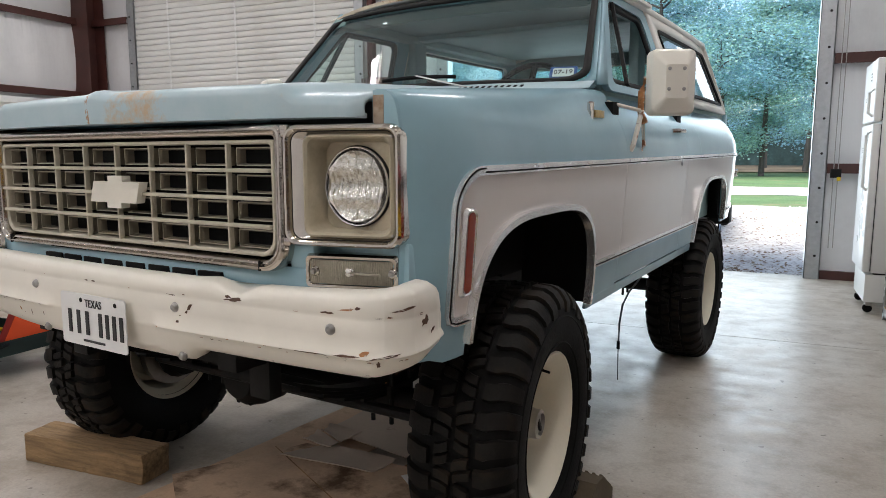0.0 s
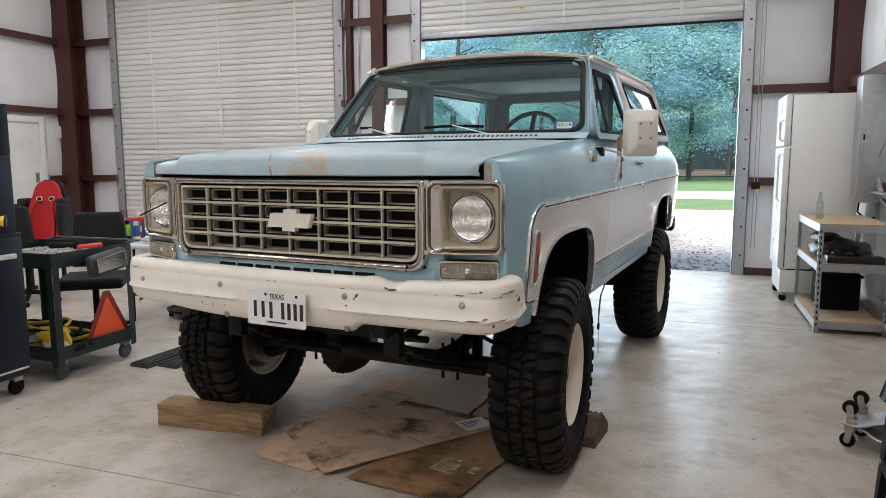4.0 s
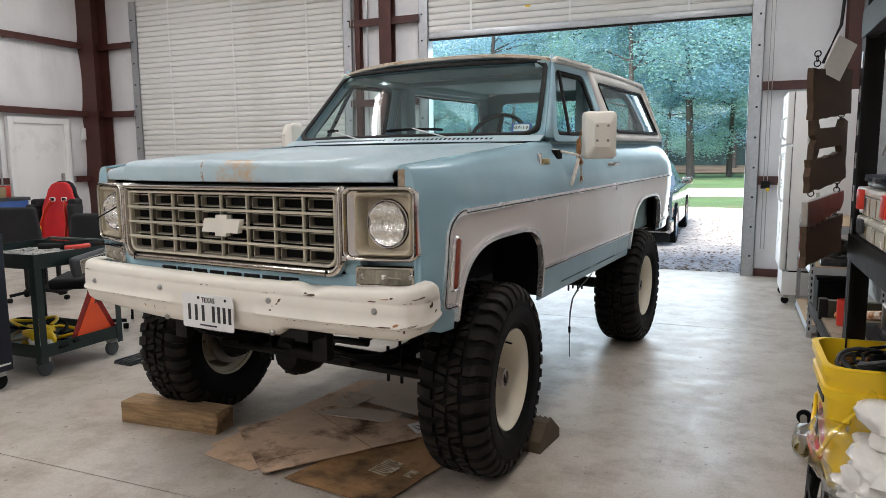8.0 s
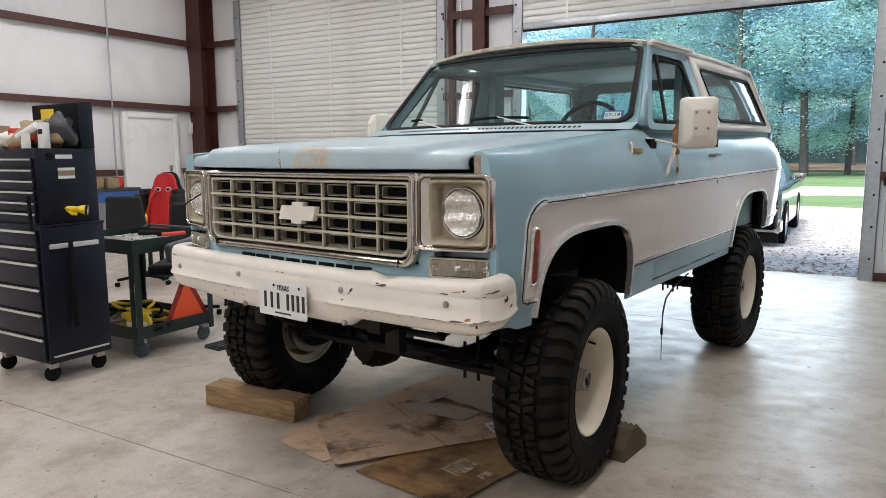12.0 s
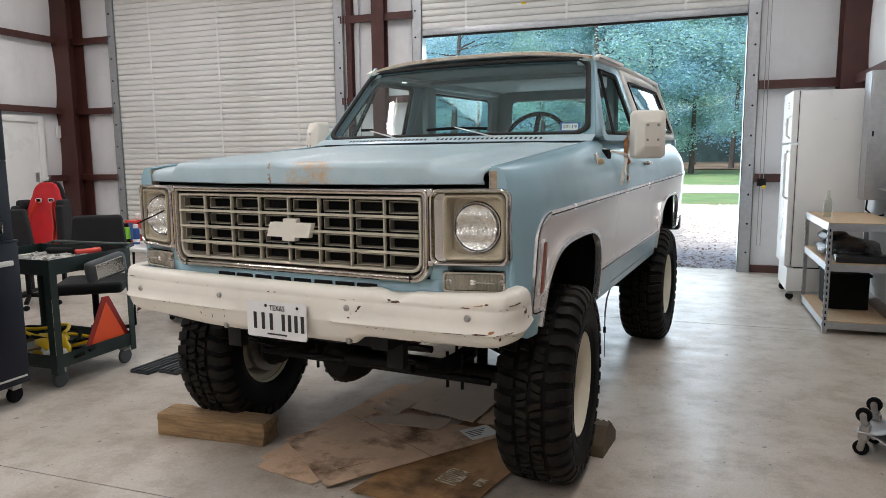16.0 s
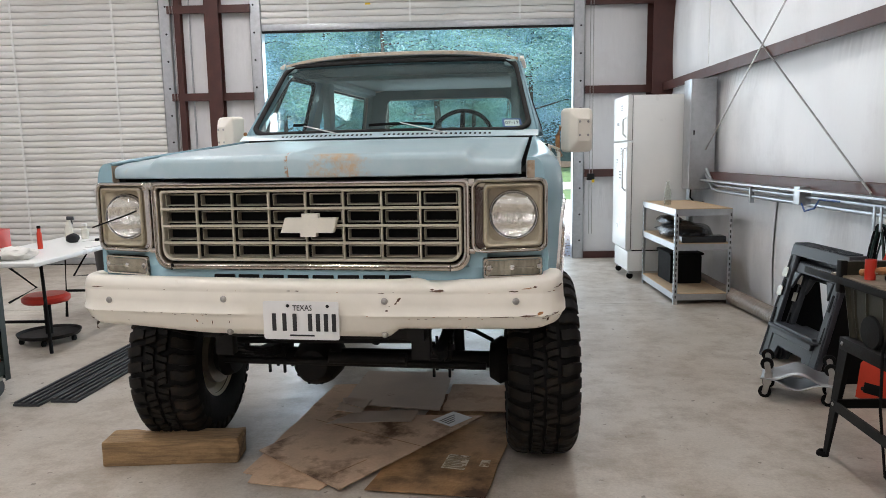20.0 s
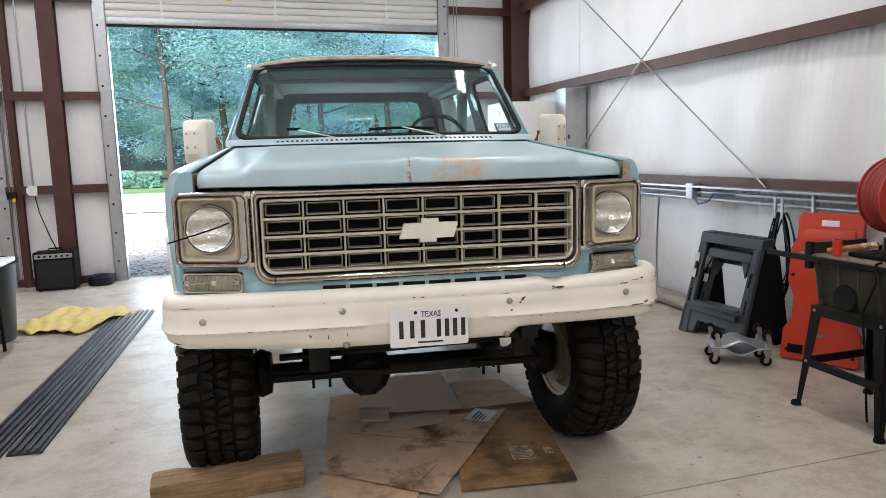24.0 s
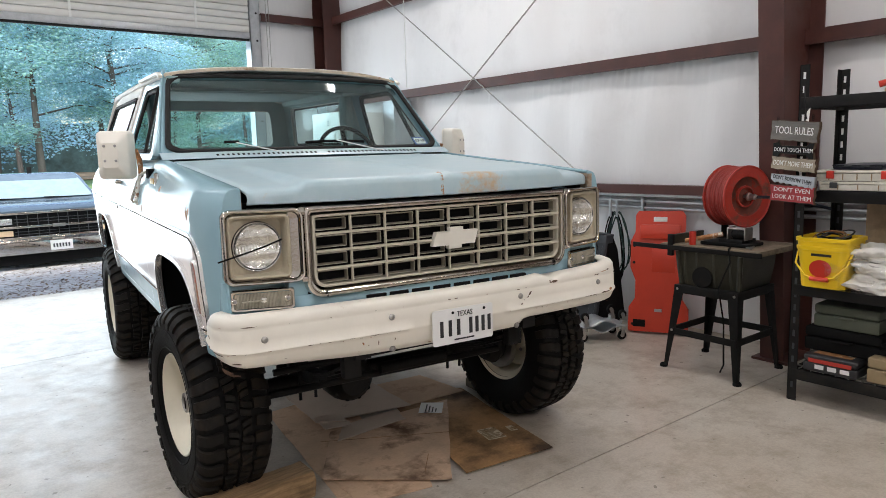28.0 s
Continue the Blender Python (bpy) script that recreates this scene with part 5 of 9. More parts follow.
tp("steering_column", tube(BM(), [(0.40, 2.05, 1.57), (0.40, 1.8, 1.42)], 0.03, 10), M_CABDK)
for x0, x1, y, nm in ((0.08, 0.72, 2.50, "front_seat"), (-0.72, -0.08, 2.50, "front_seat"), (-0.62, 0.62, 3.55, "rear_seat")):
    bm = BM()
    box(bm, x0, x1, y, y + 0.50, 0.95, 1.12, 0.05, 3)
    box(bm, x0, x1, y + 0.44, y + 0.60, 1.0, 1.50, 0.06, 3, None)
    tp(nm, bm, M_CABDK, "worn dark vinyl seat")
bm = BM()
for sx in (-1, 1):
    box(bm, sx * 0.72 - 0.03, sx * 0.72 + 0.03, 2.72, 2.86, 1.5, 2.03, 0.02)
    box(bm, sx * 0.72 - 0.04, sx * 0.72 + 0.04, 2.0, 4.2, 1.985, 2.035, 0.015)
box(bm, -0.7, 0.7, 2.74, 2.84, 2.0, 2.045, 0.015)
tp("headliner_frame", bm, M_CABIN, "grey-green inner roof frame")
tp("headliner", box(BM(), -0.74, 0.74, 2.04, 4.2, 2.030, 2.036), M_CABIN)

# nose: grille, bezels, signals, valance
front_y = lambda x: 0.120 + 0.088 * max(0, (abs(x) - 0.58) / 0.38) ** 1.5
F = lambda off: (lambda x, z: (x, front_y(x) + off, z))
gx0, gx1, gz0, gz1 = -0.655, 0.655, 1.018, 1.378
bm = BM()
gl = [(0.0, 0.05), (0.0, 0.004), (0.003, -0.008), (0.008, -0.014), (0.013, -0.014), (0.0165, -0.005), (0.020, -0.009), (0.025, -0.007), (0.028, 0.004), (0.030, 0.05)]
GR = lambda d: rrect(gx0 + d, gx1 - d, gz0 + d, gz1 - d, [0.065 - d * 0.5, 0.065 - d * 0.5, 0.02 - d * 0.2, 0.02 - d * 0.2])
for (d0, y0), (d1, y1) in zip(gl, gl[1:]):
    ring(bm, GR(d0), GR(d1), F(y0), F(y1))
grille = tp("grille", bm, M_CHROME, "chromed grille surround with a cream egg-crate insert")
for sx in (-1, 1):
    tp("surround_joint", box(BM(), sx * 0.575 - 0.0015, sx * 0.575 + 0.0015, 0.1055, 0.112, gz0 + 0.002, gz0 + 0.028), M_DARK, "", grille)
bm = BM()
gl = [(0.036, 0.05), (0.036, 0.004), (0.038, 0.001), (0.044, 0.001), (0.047, 0.005), (0.047, 0.05)]
for (d0, y0), (d1, y1) in zip(gl, gl[1:]):
    ring(bm, GR(d0), GR(d1), F(y0), F(y1))
tp("insert_border", bm, M_GRILLE, "", grille)
ix0, ix1, iz0, iz1 = gx0 + 0.042, gx1 - 0.042, gz0 + 0.042, gz1 - 0.042
NCOL, NROW = 8, 4
cw, ch = (ix1 - ix0) / NCOL, (iz1 - iz0) / NROW
for k in range(1, NROW):
    z = iz0 + ch * k
    tp("grille_bar", box(BM(), ix0 + 0.003, ix1 - 0.003, 0.112, 0.130, z - 0.0050, z + 0.0050, 0.003), M_GRILLE, "", grille)
for k in range(1, NCOL):
    x = ix0 + cw * k
    tp("grille_post", box(BM(), x - 0.0034, x + 0.0034, 0.118, 0.134, iz0 + 0.003, iz1 - 0.003, 0.002), M_GRILLE, "", grille)
bm = BM()
a_, b_ = rrect(-cw / 2 + 0.0115, cw / 2 - 0.0115, -ch / 2 + 0.0110, ch / 2 - 0.0110, 0.002, 1), rrect(-cw / 2 + 0.0139, cw / 2 - 0.0139, -ch / 2 + 0.0134, ch / 2 - 0.0134, 0.002, 1)
c_, d_ = (rrect(-cw / 2 + q, cw / 2 - q, -ch / 2 + q, ch / 2 - q, 0.002, 1) for q in (0.0155, 0.0168))
for la, ya, lb, yb in ((a_, 0.158, a_, 0.142), (a_, 0.142, b_, 0.142), (b_, 0.142, c_, 0.152), (c_, 0.152, d_, 0.150), (d_, 0.150, d_, 0.170)):
    ring(bm, la, lb, (lambda q: lambda x, z: (x, q, z))(ya), (lambda q: lambda x, z: (x, q, z))(yb))
# only front edges keep the lighter cream; deeper walls are coloured as shaded
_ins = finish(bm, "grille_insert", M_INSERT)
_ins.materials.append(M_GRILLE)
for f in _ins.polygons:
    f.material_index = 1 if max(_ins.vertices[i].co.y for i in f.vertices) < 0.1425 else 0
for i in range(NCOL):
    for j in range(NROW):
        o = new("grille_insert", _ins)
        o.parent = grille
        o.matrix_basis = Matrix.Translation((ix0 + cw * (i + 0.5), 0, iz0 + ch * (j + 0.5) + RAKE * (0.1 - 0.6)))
# flat black, so the shade behind the grille cells is in the colour
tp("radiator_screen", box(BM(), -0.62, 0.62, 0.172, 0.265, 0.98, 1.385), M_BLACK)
bm = BM()
_bow = [(-0.118, -0.034), (-0.036, -0.034), (-0.036, -0.050), (0.030, -0.050), (0.030, -0.034), (0.100, -0.034), (0.118, 0.026), (0.040, 0.026), (0.040, 0.043), (-0.028, 0.043), (-0.028, 0.026), (-0.098, 0.026)]
sweep(bm, [(0, 0.125, 0), (0, 0.098, 0)], [(x * 0.98 + 0.006, z * 0.98 + 1.205) for x, z in _bow], (0, 0, 1))
bm.verts.ensure_lookup_table()
for v in bm.verts:
    v.co.x = -v.co.x + 0.012
tp("badge", bm, M_BADGE, "plain ivory cross-shaped emblem", grille)
for sx in (-1, 1):
    x0, x1, z0, z1 = 0.656, 0.947, 1.088, 1.376
    B = lambda off: (lambda x, z: (sx * x, front_y(x) + off, z))
    RB = lambda d, r: rrect(x0 + d, x1 - d, z0 + d, z1 - d, r)
    RI = lambda d: rrect(0.704 + d, 0.927 - d, 1.110 + d, 1.354 - d, max(0.012, 0.024 - d * 0.4))
    bm = BM()
    for (la, ya), (lb, yb) in itertools.pairwise([(RB(0, 0.034), 0.07), (RB(0, 0.034), -0.004), (RB(0.002, 0.033), -0.012), (RB(0.006, 0.031), -0.017), (RB(0.011, 0.028), -0.0165), (RB(0.015, 0.026), -0.011), (RB(0.0165, 0.026), -0.003), (RI(0), 0.004)]):
        ring(bm, la, lb, B(ya), B(yb))
    bez = tp("headlamp_bezel", bm, M_CHROME, "pitted chrome headlamp bezel")
    # thin dark rings painted in for the dark lines chrome reflects
    bm = BM()
    ring(bm, RB(0.0158, 0.026), RB(0.0180, 0.025), B(-0.0042), B(-0.0034))
    ring(bm, RI(-0.0022), RI(0.0012), B(0.0062), B(0.0060))
    tp("bezel_dark_line", bm, M_DARK, "", bez)
    hy = front_y(0.815) - 0.006
    flat = lambda d: (lambda x, z: (sx * x, hy + d, z))
    bm = BM()
    q5 = rrect(0.7175, 0.9125, 1.1275, 1.3345, 0.03)
    for (la, ya), (lb, yb) in itertools.pairwise([(RI(0), 0.006), (RI(0.002), -0.005), (RI(0.007), -0.008), (RI(0.012), -0.004), (RI(0.014), 0.006)]):
        ring(bm, la, lb, B(ya), B(yb))
    ring(bm, RI(0.014), q5, B(0.006), flat(0.046))
    cxh, czh = sx * 0.815, 1.230
    circ = [(0.815 + 0.094 * math.cos(a), 1.230 + 0.094 * math.sin(a)) for a in [radians(180 + 45 + (360 * k / len(q5)) - 45 + 22) for k in range(len(q5))]]
    ring(bm, q5, circ, flat(0.046), flat(0.048))
    for bx, bz in ((0.919, 1.345), (0.919, 1.119), (0.714, 1.345)):
        tp("screw", lathe(BM(), [(0.0005, -0.003), (0.004, -0.002), (0.005, 0.001)], 8, "y", (sx * bx, front_y(bx) - 0.003, bz)), M_STEEL, "", bez)
    tp("bezel_recess", bm, M_RECESS, "aged cream headlamp recess", bez)
    hl_ = tp("headlamp", lathe(BM(), [(0.0965, hy + 0.060), (0.0965, hy + 0.0425), (0.0945, hy + 0.040), (0.0925, hy + 0.040), (0.0925, hy + 0.036), (0.090, hy + 0.034), (0.0885, hy + 0.040)], 40, "y", (cxh, 0, czh)), M_DARK, "round sealed-beam headlamp", bez)
    hy += 0.013
    tp("retaining_ring", lathe(BM(), [(0.0885, hy + 0.030), (0.0895, hy + 0.022), (0.0925, hy + 0.021), (0.0945, hy + 0.026)], 40, "y", (cxh, 0, czh)), M_TRIM, "bright lamp retaining ring", hl_)
    tp("reflector", lathe(BM(), [(0.088, hy + 0.030), (0.070, hy + 0.062), (0.04, hy + 0.085), (0.0006, hy + 0.092)], 40, "y", (cxh, 0, czh)), M_REFL, "", hl_)
    ln = lathe(BM(), [(0.088, hy + 0.028), (0.070, hy + 0.014), (0.045, hy + 0.005), (0.02, hy + 0.001), (0.0006, hy)], 40, "y", (cxh, 0, czh))
    lo_ = tp("lens", ln, M_LENS, "", hl_)
    lo_.visible_shadow = False
    bm = BM()
    grid(bm, lin(0.0, 0.084, 22), lin(0, 2 * math.pi, 48), lambda r, a: (cxh + r * math.cos(a), hy + 0.031 + 0.0022 * math.sin(r * math.cos(a) * 520) + 0.004 * math.sin(r * math.sin(a) * 95 + 1.0) - 0.012 * (r / 0.084) ** 2 + 0.006 * (r < 0.03), czh + r * math.sin(a)))
    tp("fluted_pattern", bm, M_REFL, "fluted silvery lamp pattern", hl_, 0, 60)
    # park lamp
    s0 = (0.696, 0.930, 0.984, 1.070)
    P0, P1, P2, P3 = (rrect(s0[0] + d, s0[1] - d, s0[2] + d, s0[3] - d, 0.012) for d in (0, 0.005, 0.011, 0.016))
    bm = BM()
    ring(bm, P0, P0, B(0.05), B(0.012))
    ring(bm, P0, P1, B(0.012), B(0.002))
    ring(bm, P1, P2, B(0.002), B(0.003))
    ring(bm, P2, P3, B(0.003), B(0.014))
    pk = tp("park_lamp", bm, M_CHROME, "clouded park lamp in a chrome rim")
    bm = BM()
    grid(bm, lin(s0[0] + 0.014, s0[1] - 0.014, 120), lin(s0[2] + 0.014, s0[3] - 0.014, 5), lambda x, z: (sx * x, front_y(x) + 0.008 + 0.0012 * math.sin((x - s0[0]) * 1250) - 0.003 * math.cos((z - 1.028) * 45), z))
    lens = tp("lens", bm, M_SIGNAL, "yellowed fluted lens", pk)
    tp("lens_rib", box(BM(), min(sx * 0.735, sx * 0.895), max(sx * 0.735, sx * 0.895), front_y(0.81) + 0.001, front_y(0.81) + 0.012, 1.025, 1.030, 0.001), M_SIGNAL, "", lens)
    for sxx in (0.722, 0.914):
        tp("screw_lobe", lathe(BM(), [(0.0005, -0.001), (0.010, 0.0), (0.014, 0.004), (0.015, 0.012)], 14, "y", (sx * sxx, front_y(sxx) + 0.002, 1.028)), M_CHROME, "", pk)
        tp("screw", lathe(BM(), [(0.0005, -0.004), (0.006, -0.003), (0.008, 0.004)], 8, "y", (sx * sxx, front_y(sxx) - 0.001, 1.028)), M_STEEL, "", pk)
    tp("bulb", lathe(BM(), [(0.0005, -0.003), (0.010, -0.001), (0.014, 0.006)], 12, "y", (sx * 0.81, front_y(0.81) + 0.003, 1.028)), M_REFL, "", pk)
    # dark backing behind the joint of grille and bezel, its chrome tabs, rust edge beside hood
    tp("joint_backing", box(BM(), min(sx * 0.640, sx * 0.690), max(sx * 0.640, sx * 0.690), 0.165, 0.21, 1.092, 1.372), M_BLACK)
    for za, zb in ((1.346, 1.376), (1.088, 1.108)):
        tp("surround_tab", box(BM(), min(sx * 0.648, sx * 0.672), max(sx * 0.648, sx * 0.672), 0.116, 0.130, za, zb, 0.004), M_CHROME, "", bez)
    bm = BM()
    zs = [1.366] + [z for z in shoulder_rows(NOSE) if z > 1.37]
    edge, lip, face, root = ([bm.verts.new((sx * q(z), y, z - dz)) for z in zs] for q, y, dz in ((lambda z: fender_x(NOSE, z), NOSE, 0.0), (lambda z: max(0.872, fender_x(NOSE, z) - 0.003), NOSE - 0.006, 0.001), (lambda z: max(0.874, fender_x(NOSE, z) - 0.010), NOSE - 0.008, 0.004), (lambda z: 0.866, NOSE - 0.008, 0.004)))
    for la, lb in ((edge, lip), (lip, face), (face, root)):
        for k in range(len(zs) - 1):
            bm.faces.new((la[k], la[k + 1], lb[k + 1], lb[k]) if sx < 0 else (lb[k], lb[k + 1], la[k + 1], la[k]))
    nose = tp("fender_nose", bm, M_BLUE, "blue nose of the fender")
    if sx > 0:
        tp("worn_face", box(BM(), 0.868, 0.897, NOSE - 0.0105, NOSE - 0.0065, 1.369, 1.4395, 0.0015), M_PRIMER, "fender edge worn to primer", nose)
    tp("inner_flange", box(BM(), min(sx * 0.864, sx * 0.872), max(sx * 0.864, sx * 0.872), NOSE - 0.006, 0.34, 1.34, 1.443, 0.002), M_PRIMER, "fender edge worn to primer")
    tp("bezel_filler", box(BM(), min(sx * 0.640, sx * 0.716), max(sx * 0.640, sx * 0.716), 0.150, 0.20, 1.02, 1.095, 0.006), M_BLUE)
    tp("nose_filler", box(BM(), min(sx * 0.62, sx * 0.955), max(sx * 0.62, sx * 0.950), 0.214, 0.27, 0.90, 1.10, 0.01), M_BLUE)
wire = tp("wire", tube(BM(), [(-0.968, 0.185, 1.185), (-0.89, 0.165, 1.208), (-0.80, 0.148, 1.235), (-0.735, 0.142, 1.258)], 0.0035, 6), M_BLACK, "thin black wire across a headlamp")
bm = BM()
grid(bm, lin(-0.70, 0.70, 28), [0, 1, 2, 3], lambda x, v: (x, (0.128, 0.132, 0.115, 0.12)[int(v)] + 0.03 * (x / 0.7) ** 2, (1.03, 0.975, 0.935, 0.86)[int(v)]))
val = tp("valance", bm, M_BLUE, "light blue valance below the grille", solid=0.008)
for k in range(8):
    x = -0.40 + k * 0.104
    tp("slot", box(BM(), x, x + 0.088, 0.120, 0.140, 0.978, 1.000, 0.004), M_BLACK, "", val)

# front bumper: pressed steel, chipped white
def bump_path(u):
    a, s = abs(u), (1 if u > 0 else -1)
    if a <= 0.80:
        x = a / 0.80 * 0.90
        return s * x, 0.047 + 0.038 * (x / 0.90) ** 2
    if a <= 0.93:
        th = (a - 0.80) / 0.13 * math.pi / 2
        return s * (0.90 + 0.105 * math.sin(th)), 0.20 - 0.115 * math.cos(th)
    return s * 1.005, 0.20 + 0.06 * (a - 0.93) / 0.07


def smooth(v):
    v = min(1, max(0, v))
    return v * v * (3 - 2 * v)


def bump_profile(u):
    """Cross-section of the pressed bumper: rolled top, creased face, a rib that stops short of the plate, rolled foot."""
    a = abs(u)
    low = 0.757 + (0.034 * smooth((a - 0.285) / 0.055) if u > 0 else 0.022 * smooth((a - 0.32) / 0.45))
    low += 0.062 * max(0, (a - 0.74) / 0.26) ** 2.2
    dent = 0.024 * math.exp(-((u - 0.475) / 0.038) ** 2) - 0.006 * math.exp(-((u - 0.40) / 0.04) ** 2) if u > 0 else 0
    top = 0.990 + (0.030 * max(0, (u - 0.56) / 0.44) ** 1.5 if u > 0 else 0.004 * a) - 0.018 * max(0, (a - 0.95) / 0.05) ** 2
    rib = smooth((a - 0.20) / 0.035)
    rz_ = 0.856 + 0.030 * max(0, (a - 0.78) / 0.22) ** 2
    return [(0.075, top - 0.010), (0.045, top + 0.001 - dent), (0.024, top - 0.001 - dent), (0.010, top - 0.007 - dent), (0.002, top - 0.020 - dent * 0.8), (-0.003, 0.9485), (-0.001, 0.9435), (-0.003, 0.938), (-0.0045, rz_ + 0.045), (-0.004, rz_ + 0.014), (-0.004 - 0.007 * rib, rz_ + 0.004), (-0.004 - 0.008 * rib, rz_ - 0.002), (-0.002 - 0.002 * rib, rz_ - 0.009), (0.002, rz_ - 0.022), (0.010, (low + rz_ - 0.022) / 2), (0.030, low + 0.008), (0.055, low), (0.085, low + 0.004)]


bm = BM()
rows = []
us = sorted(set(lin(-1, 1, 80) + [s * v for s in (-1, 1) for v in (0.205, 0.215, 0.232, 0.29, 0.31, 0.33, 0.80, 0.81, 0.82, 0.835, 0.85, 0.86, 0.87, 0.88, 0.89, 0.90, 0.91, 0.92, 0.93, 0.945, 0.96, 0.98)]))


def bump_at(u, d, z):
    x, y = bump_path(u)
    x2, y2 = bump_path(u + (0.002 if u < 0.5 else -0.002))
    t = Vector((x2 - x, y2 - y, 0)).normalized() * (1 if u < 0.5 else -1)
    return Vector((x, y, z)) + Vector((-t.y, t.x, 0)) * d


for u in us:
    rows.append([bm.verts.new(bump_at(u, d, z)) for d, z in bump_profile(u)])
for ra, rb in zip(rows, rows[1:]):
    for k in range(len(ra) - 1):
        bm.faces.new((ra[k], rb[k], rb[k + 1], ra[k + 1]))
bumper = tp("front_bumper", bm, M_WHITE, "dented white steel front bumper with rust chips", solid=0.006, angle=48)
for u, z in ((-0.751, 0.898), (-0.294, 0.913), (0.289, 0.913), (0.736, 0.913), (-0.285, 0.775), (0.283, 0.775)):
    x, y = bump_path(u)
    tp("bumper_bolt", lathe(BM(), [(0.0005, -0.012), (0.008, -0.010), (0.013, -0.004), (0.014, 0.002)], 14, "y", (x, y - 0.003 if z > 0.8 else y + 0.02, z)), M_STEEL, "", bumper)
rr = random.Random(4)


def rust_chip(u, z, w, h, slope, material, n=14):
    """A ragged patch of bare metal lying on the bumper's face."""
    bm = BM()
    pts = []
    for k in range(n):
        a = 2 * math.pi * k / n
        du = w * math.cos(a) * rr.uniform(0.6, 1.05)
        uu, zz = u + du, z + slope * du + h * math.sin(a) * rr.uniform(0.35, 1.15)
        prof = sorted((zc, d) for d, zc in bump_profile(uu)[2:16])
        d = float(np.interp(zz, [q[0] for q in prof], [q[1] for q in prof]))
        pts.append(bm.verts.new(bump_at(uu, d - 0.0016, zz)))
    bm.faces.new(pts)
    tp("rust_chip", bm, material, "", bumper)


# along the rolled top, round the dent, by a bolt, on the rib, at both ends
for u, z, w, h, sl in ((0.475, 0.953, 0.030, 0.0045, 0.05), (0.455, 0.957, 0.010, 0.004, -0.3), (0.728, 0.951, 0.020, 0.003, 0.0), (0.775, 0.962, 0.022, 0.0035, 0.15), (0.800, 0.968, 0.008, 0.004, 0.2), (0.28, 0.944, 0.012, 0.002, 0.0),
                       (0.338, 0.918, 0.010, 0.007, 0.9), (0.328, 0.905, 0.006, 0.005, 0.6), (0.296, 0.876, 0.006, 0.005, 0.0), (0.306, 0.893, 0.003, 0.002, 0.0), (0.372, 0.8435, 0.006, 0.0016, 0.0), (0.405, 0.8435, 0.006, 0.0016, 0.0),
                       (0.690, 0.8545, 0.045, 0.0022, 0.02), (0.775, 0.8585, 0.035, 0.003, 0.06), (0.815, 0.868, 0.010, 0.006, 0.3), (0.85, 0.862, 0.030, 0.003, 0.25), (0.838, 0.842, 0.004, 0.012, 0.0), (0.885, 0.965, 0.030, 0.003, 0.2), (0.925, 0.93, 0.012, 0.012, 0.6), (0.955, 0.905, 0.014, 0.006, 0.5), (0.90, 0.822, 0.030, 0.004, 0.4), (0.94, 0.835, 0.020, 0.005, 0.5),
                       (-0.05, 0.9505, 0.008, 0.002, 0.0), (-0.02, 0.9505, 0.012, 0.002, 0.0), (-0.36, 0.853, 0.022, 0.0016, 0.0), (-0.45, 0.853, 0.014, 0.0016, 0.0), (-0.27, 0.853, 0.010, 0.0016, 0.0), (-0.405, 0.82, 0.006, 0.006, -0.9), (-0.345, 0.815, 0.0022, 0.012, 0.0), (-0.28, 0.818, 0.0022, 0.010, 0.0), (-0.60, 0.8535, 0.012, 0.0018, 0.0), (-0.13, 0.775, 0.008, 0.002, 0.0),
                       (-0.80, 0.952, 0.030, 0.002, 0.0), (-0.90, 0.85, 0.030, 0.003, -0.2), (-0.93, 0.87, 0.012, 0.006, -0.5), (-0.90, 0.82, 0.018, 0.010, -0.3), (-0.96, 0.90, 0.012, 0.008, -0.4), (-0.84, 0.815, 0.020, 0.003, -0.1), (-0.90, 0.775, 0.040, 0.010, -0.1), (-0.94, 0.80, 0.025, 0.012, -0.3), (-0.86, 0.765, 0.030, 0.006, -0.05), (-0.965, 0.845, 0.014, 0.010, -0.5)):
    rust_chip(u, z, w, h, sl, M_CHIP if rr.random() < 0.8 else M_RUSTY)
for k in range(70):
    u = rr.uniform(-0.92, 0.92) if k < 50 else rr.choice((-1, 1)) * rr.uniform(0.82, 0.97)
    z = rr.choice((0.8525, 0.853, 0.846, 0.949, 0.948, 0.81, 0.79)) + rr.uniform(-0.003, 0.003)
    if abs(u) < 0.18 and z < 0.92:
        continue
    rust_chip(u, z, rr.uniform(0.0015, 0.008), rr.uniform(0.0008, 0.0018), 0.0, M_CHIP if k % 3 else M_RUSTY, 8)
bm = BM()
sweep(bm, [(0, 0.025, 0), (0, 0.022, 0)], rrect(-0.156, 0.150, 0.762, 0.914, 0.010), (0, 0, 1))
for v in bm.verts:
    v.co.x = -v.co.x
plate = tp("number_plate", bm, M_PLATE, "white number plate with plain dark bars", bumper)
for k, x in enumerate((-0.112, -0.070, -0.028, 0.034, 0.066, 0.098, 0.130)):
    tp("plate_bar", box(BM(), x - 0.0085, x + 0.0085, 0.0195, 0.022, 0.796, 0.866, 0.003, 1), M_INK, "", plate)
letters("plate_word", "TEXAS", 0.032, pose(0.004, 0.0205, 0.888 + RAKE * -0.6, 90), M_INK, plate, 0.078)
tp("plate_bar", box(BM(), -0.05, 0.05, 0.0195, 0.022, 0.776, 0.782), M_INK, "", plate)
for x in (-0.055, 0.105):
    tp("plate_screw", lathe(BM(), [(0.0005, -0.004), (0.006, -0.002), (0.007, 0.0)], 8, "y", (x, 0.022, 0.896)), M_DARK, "", plate)

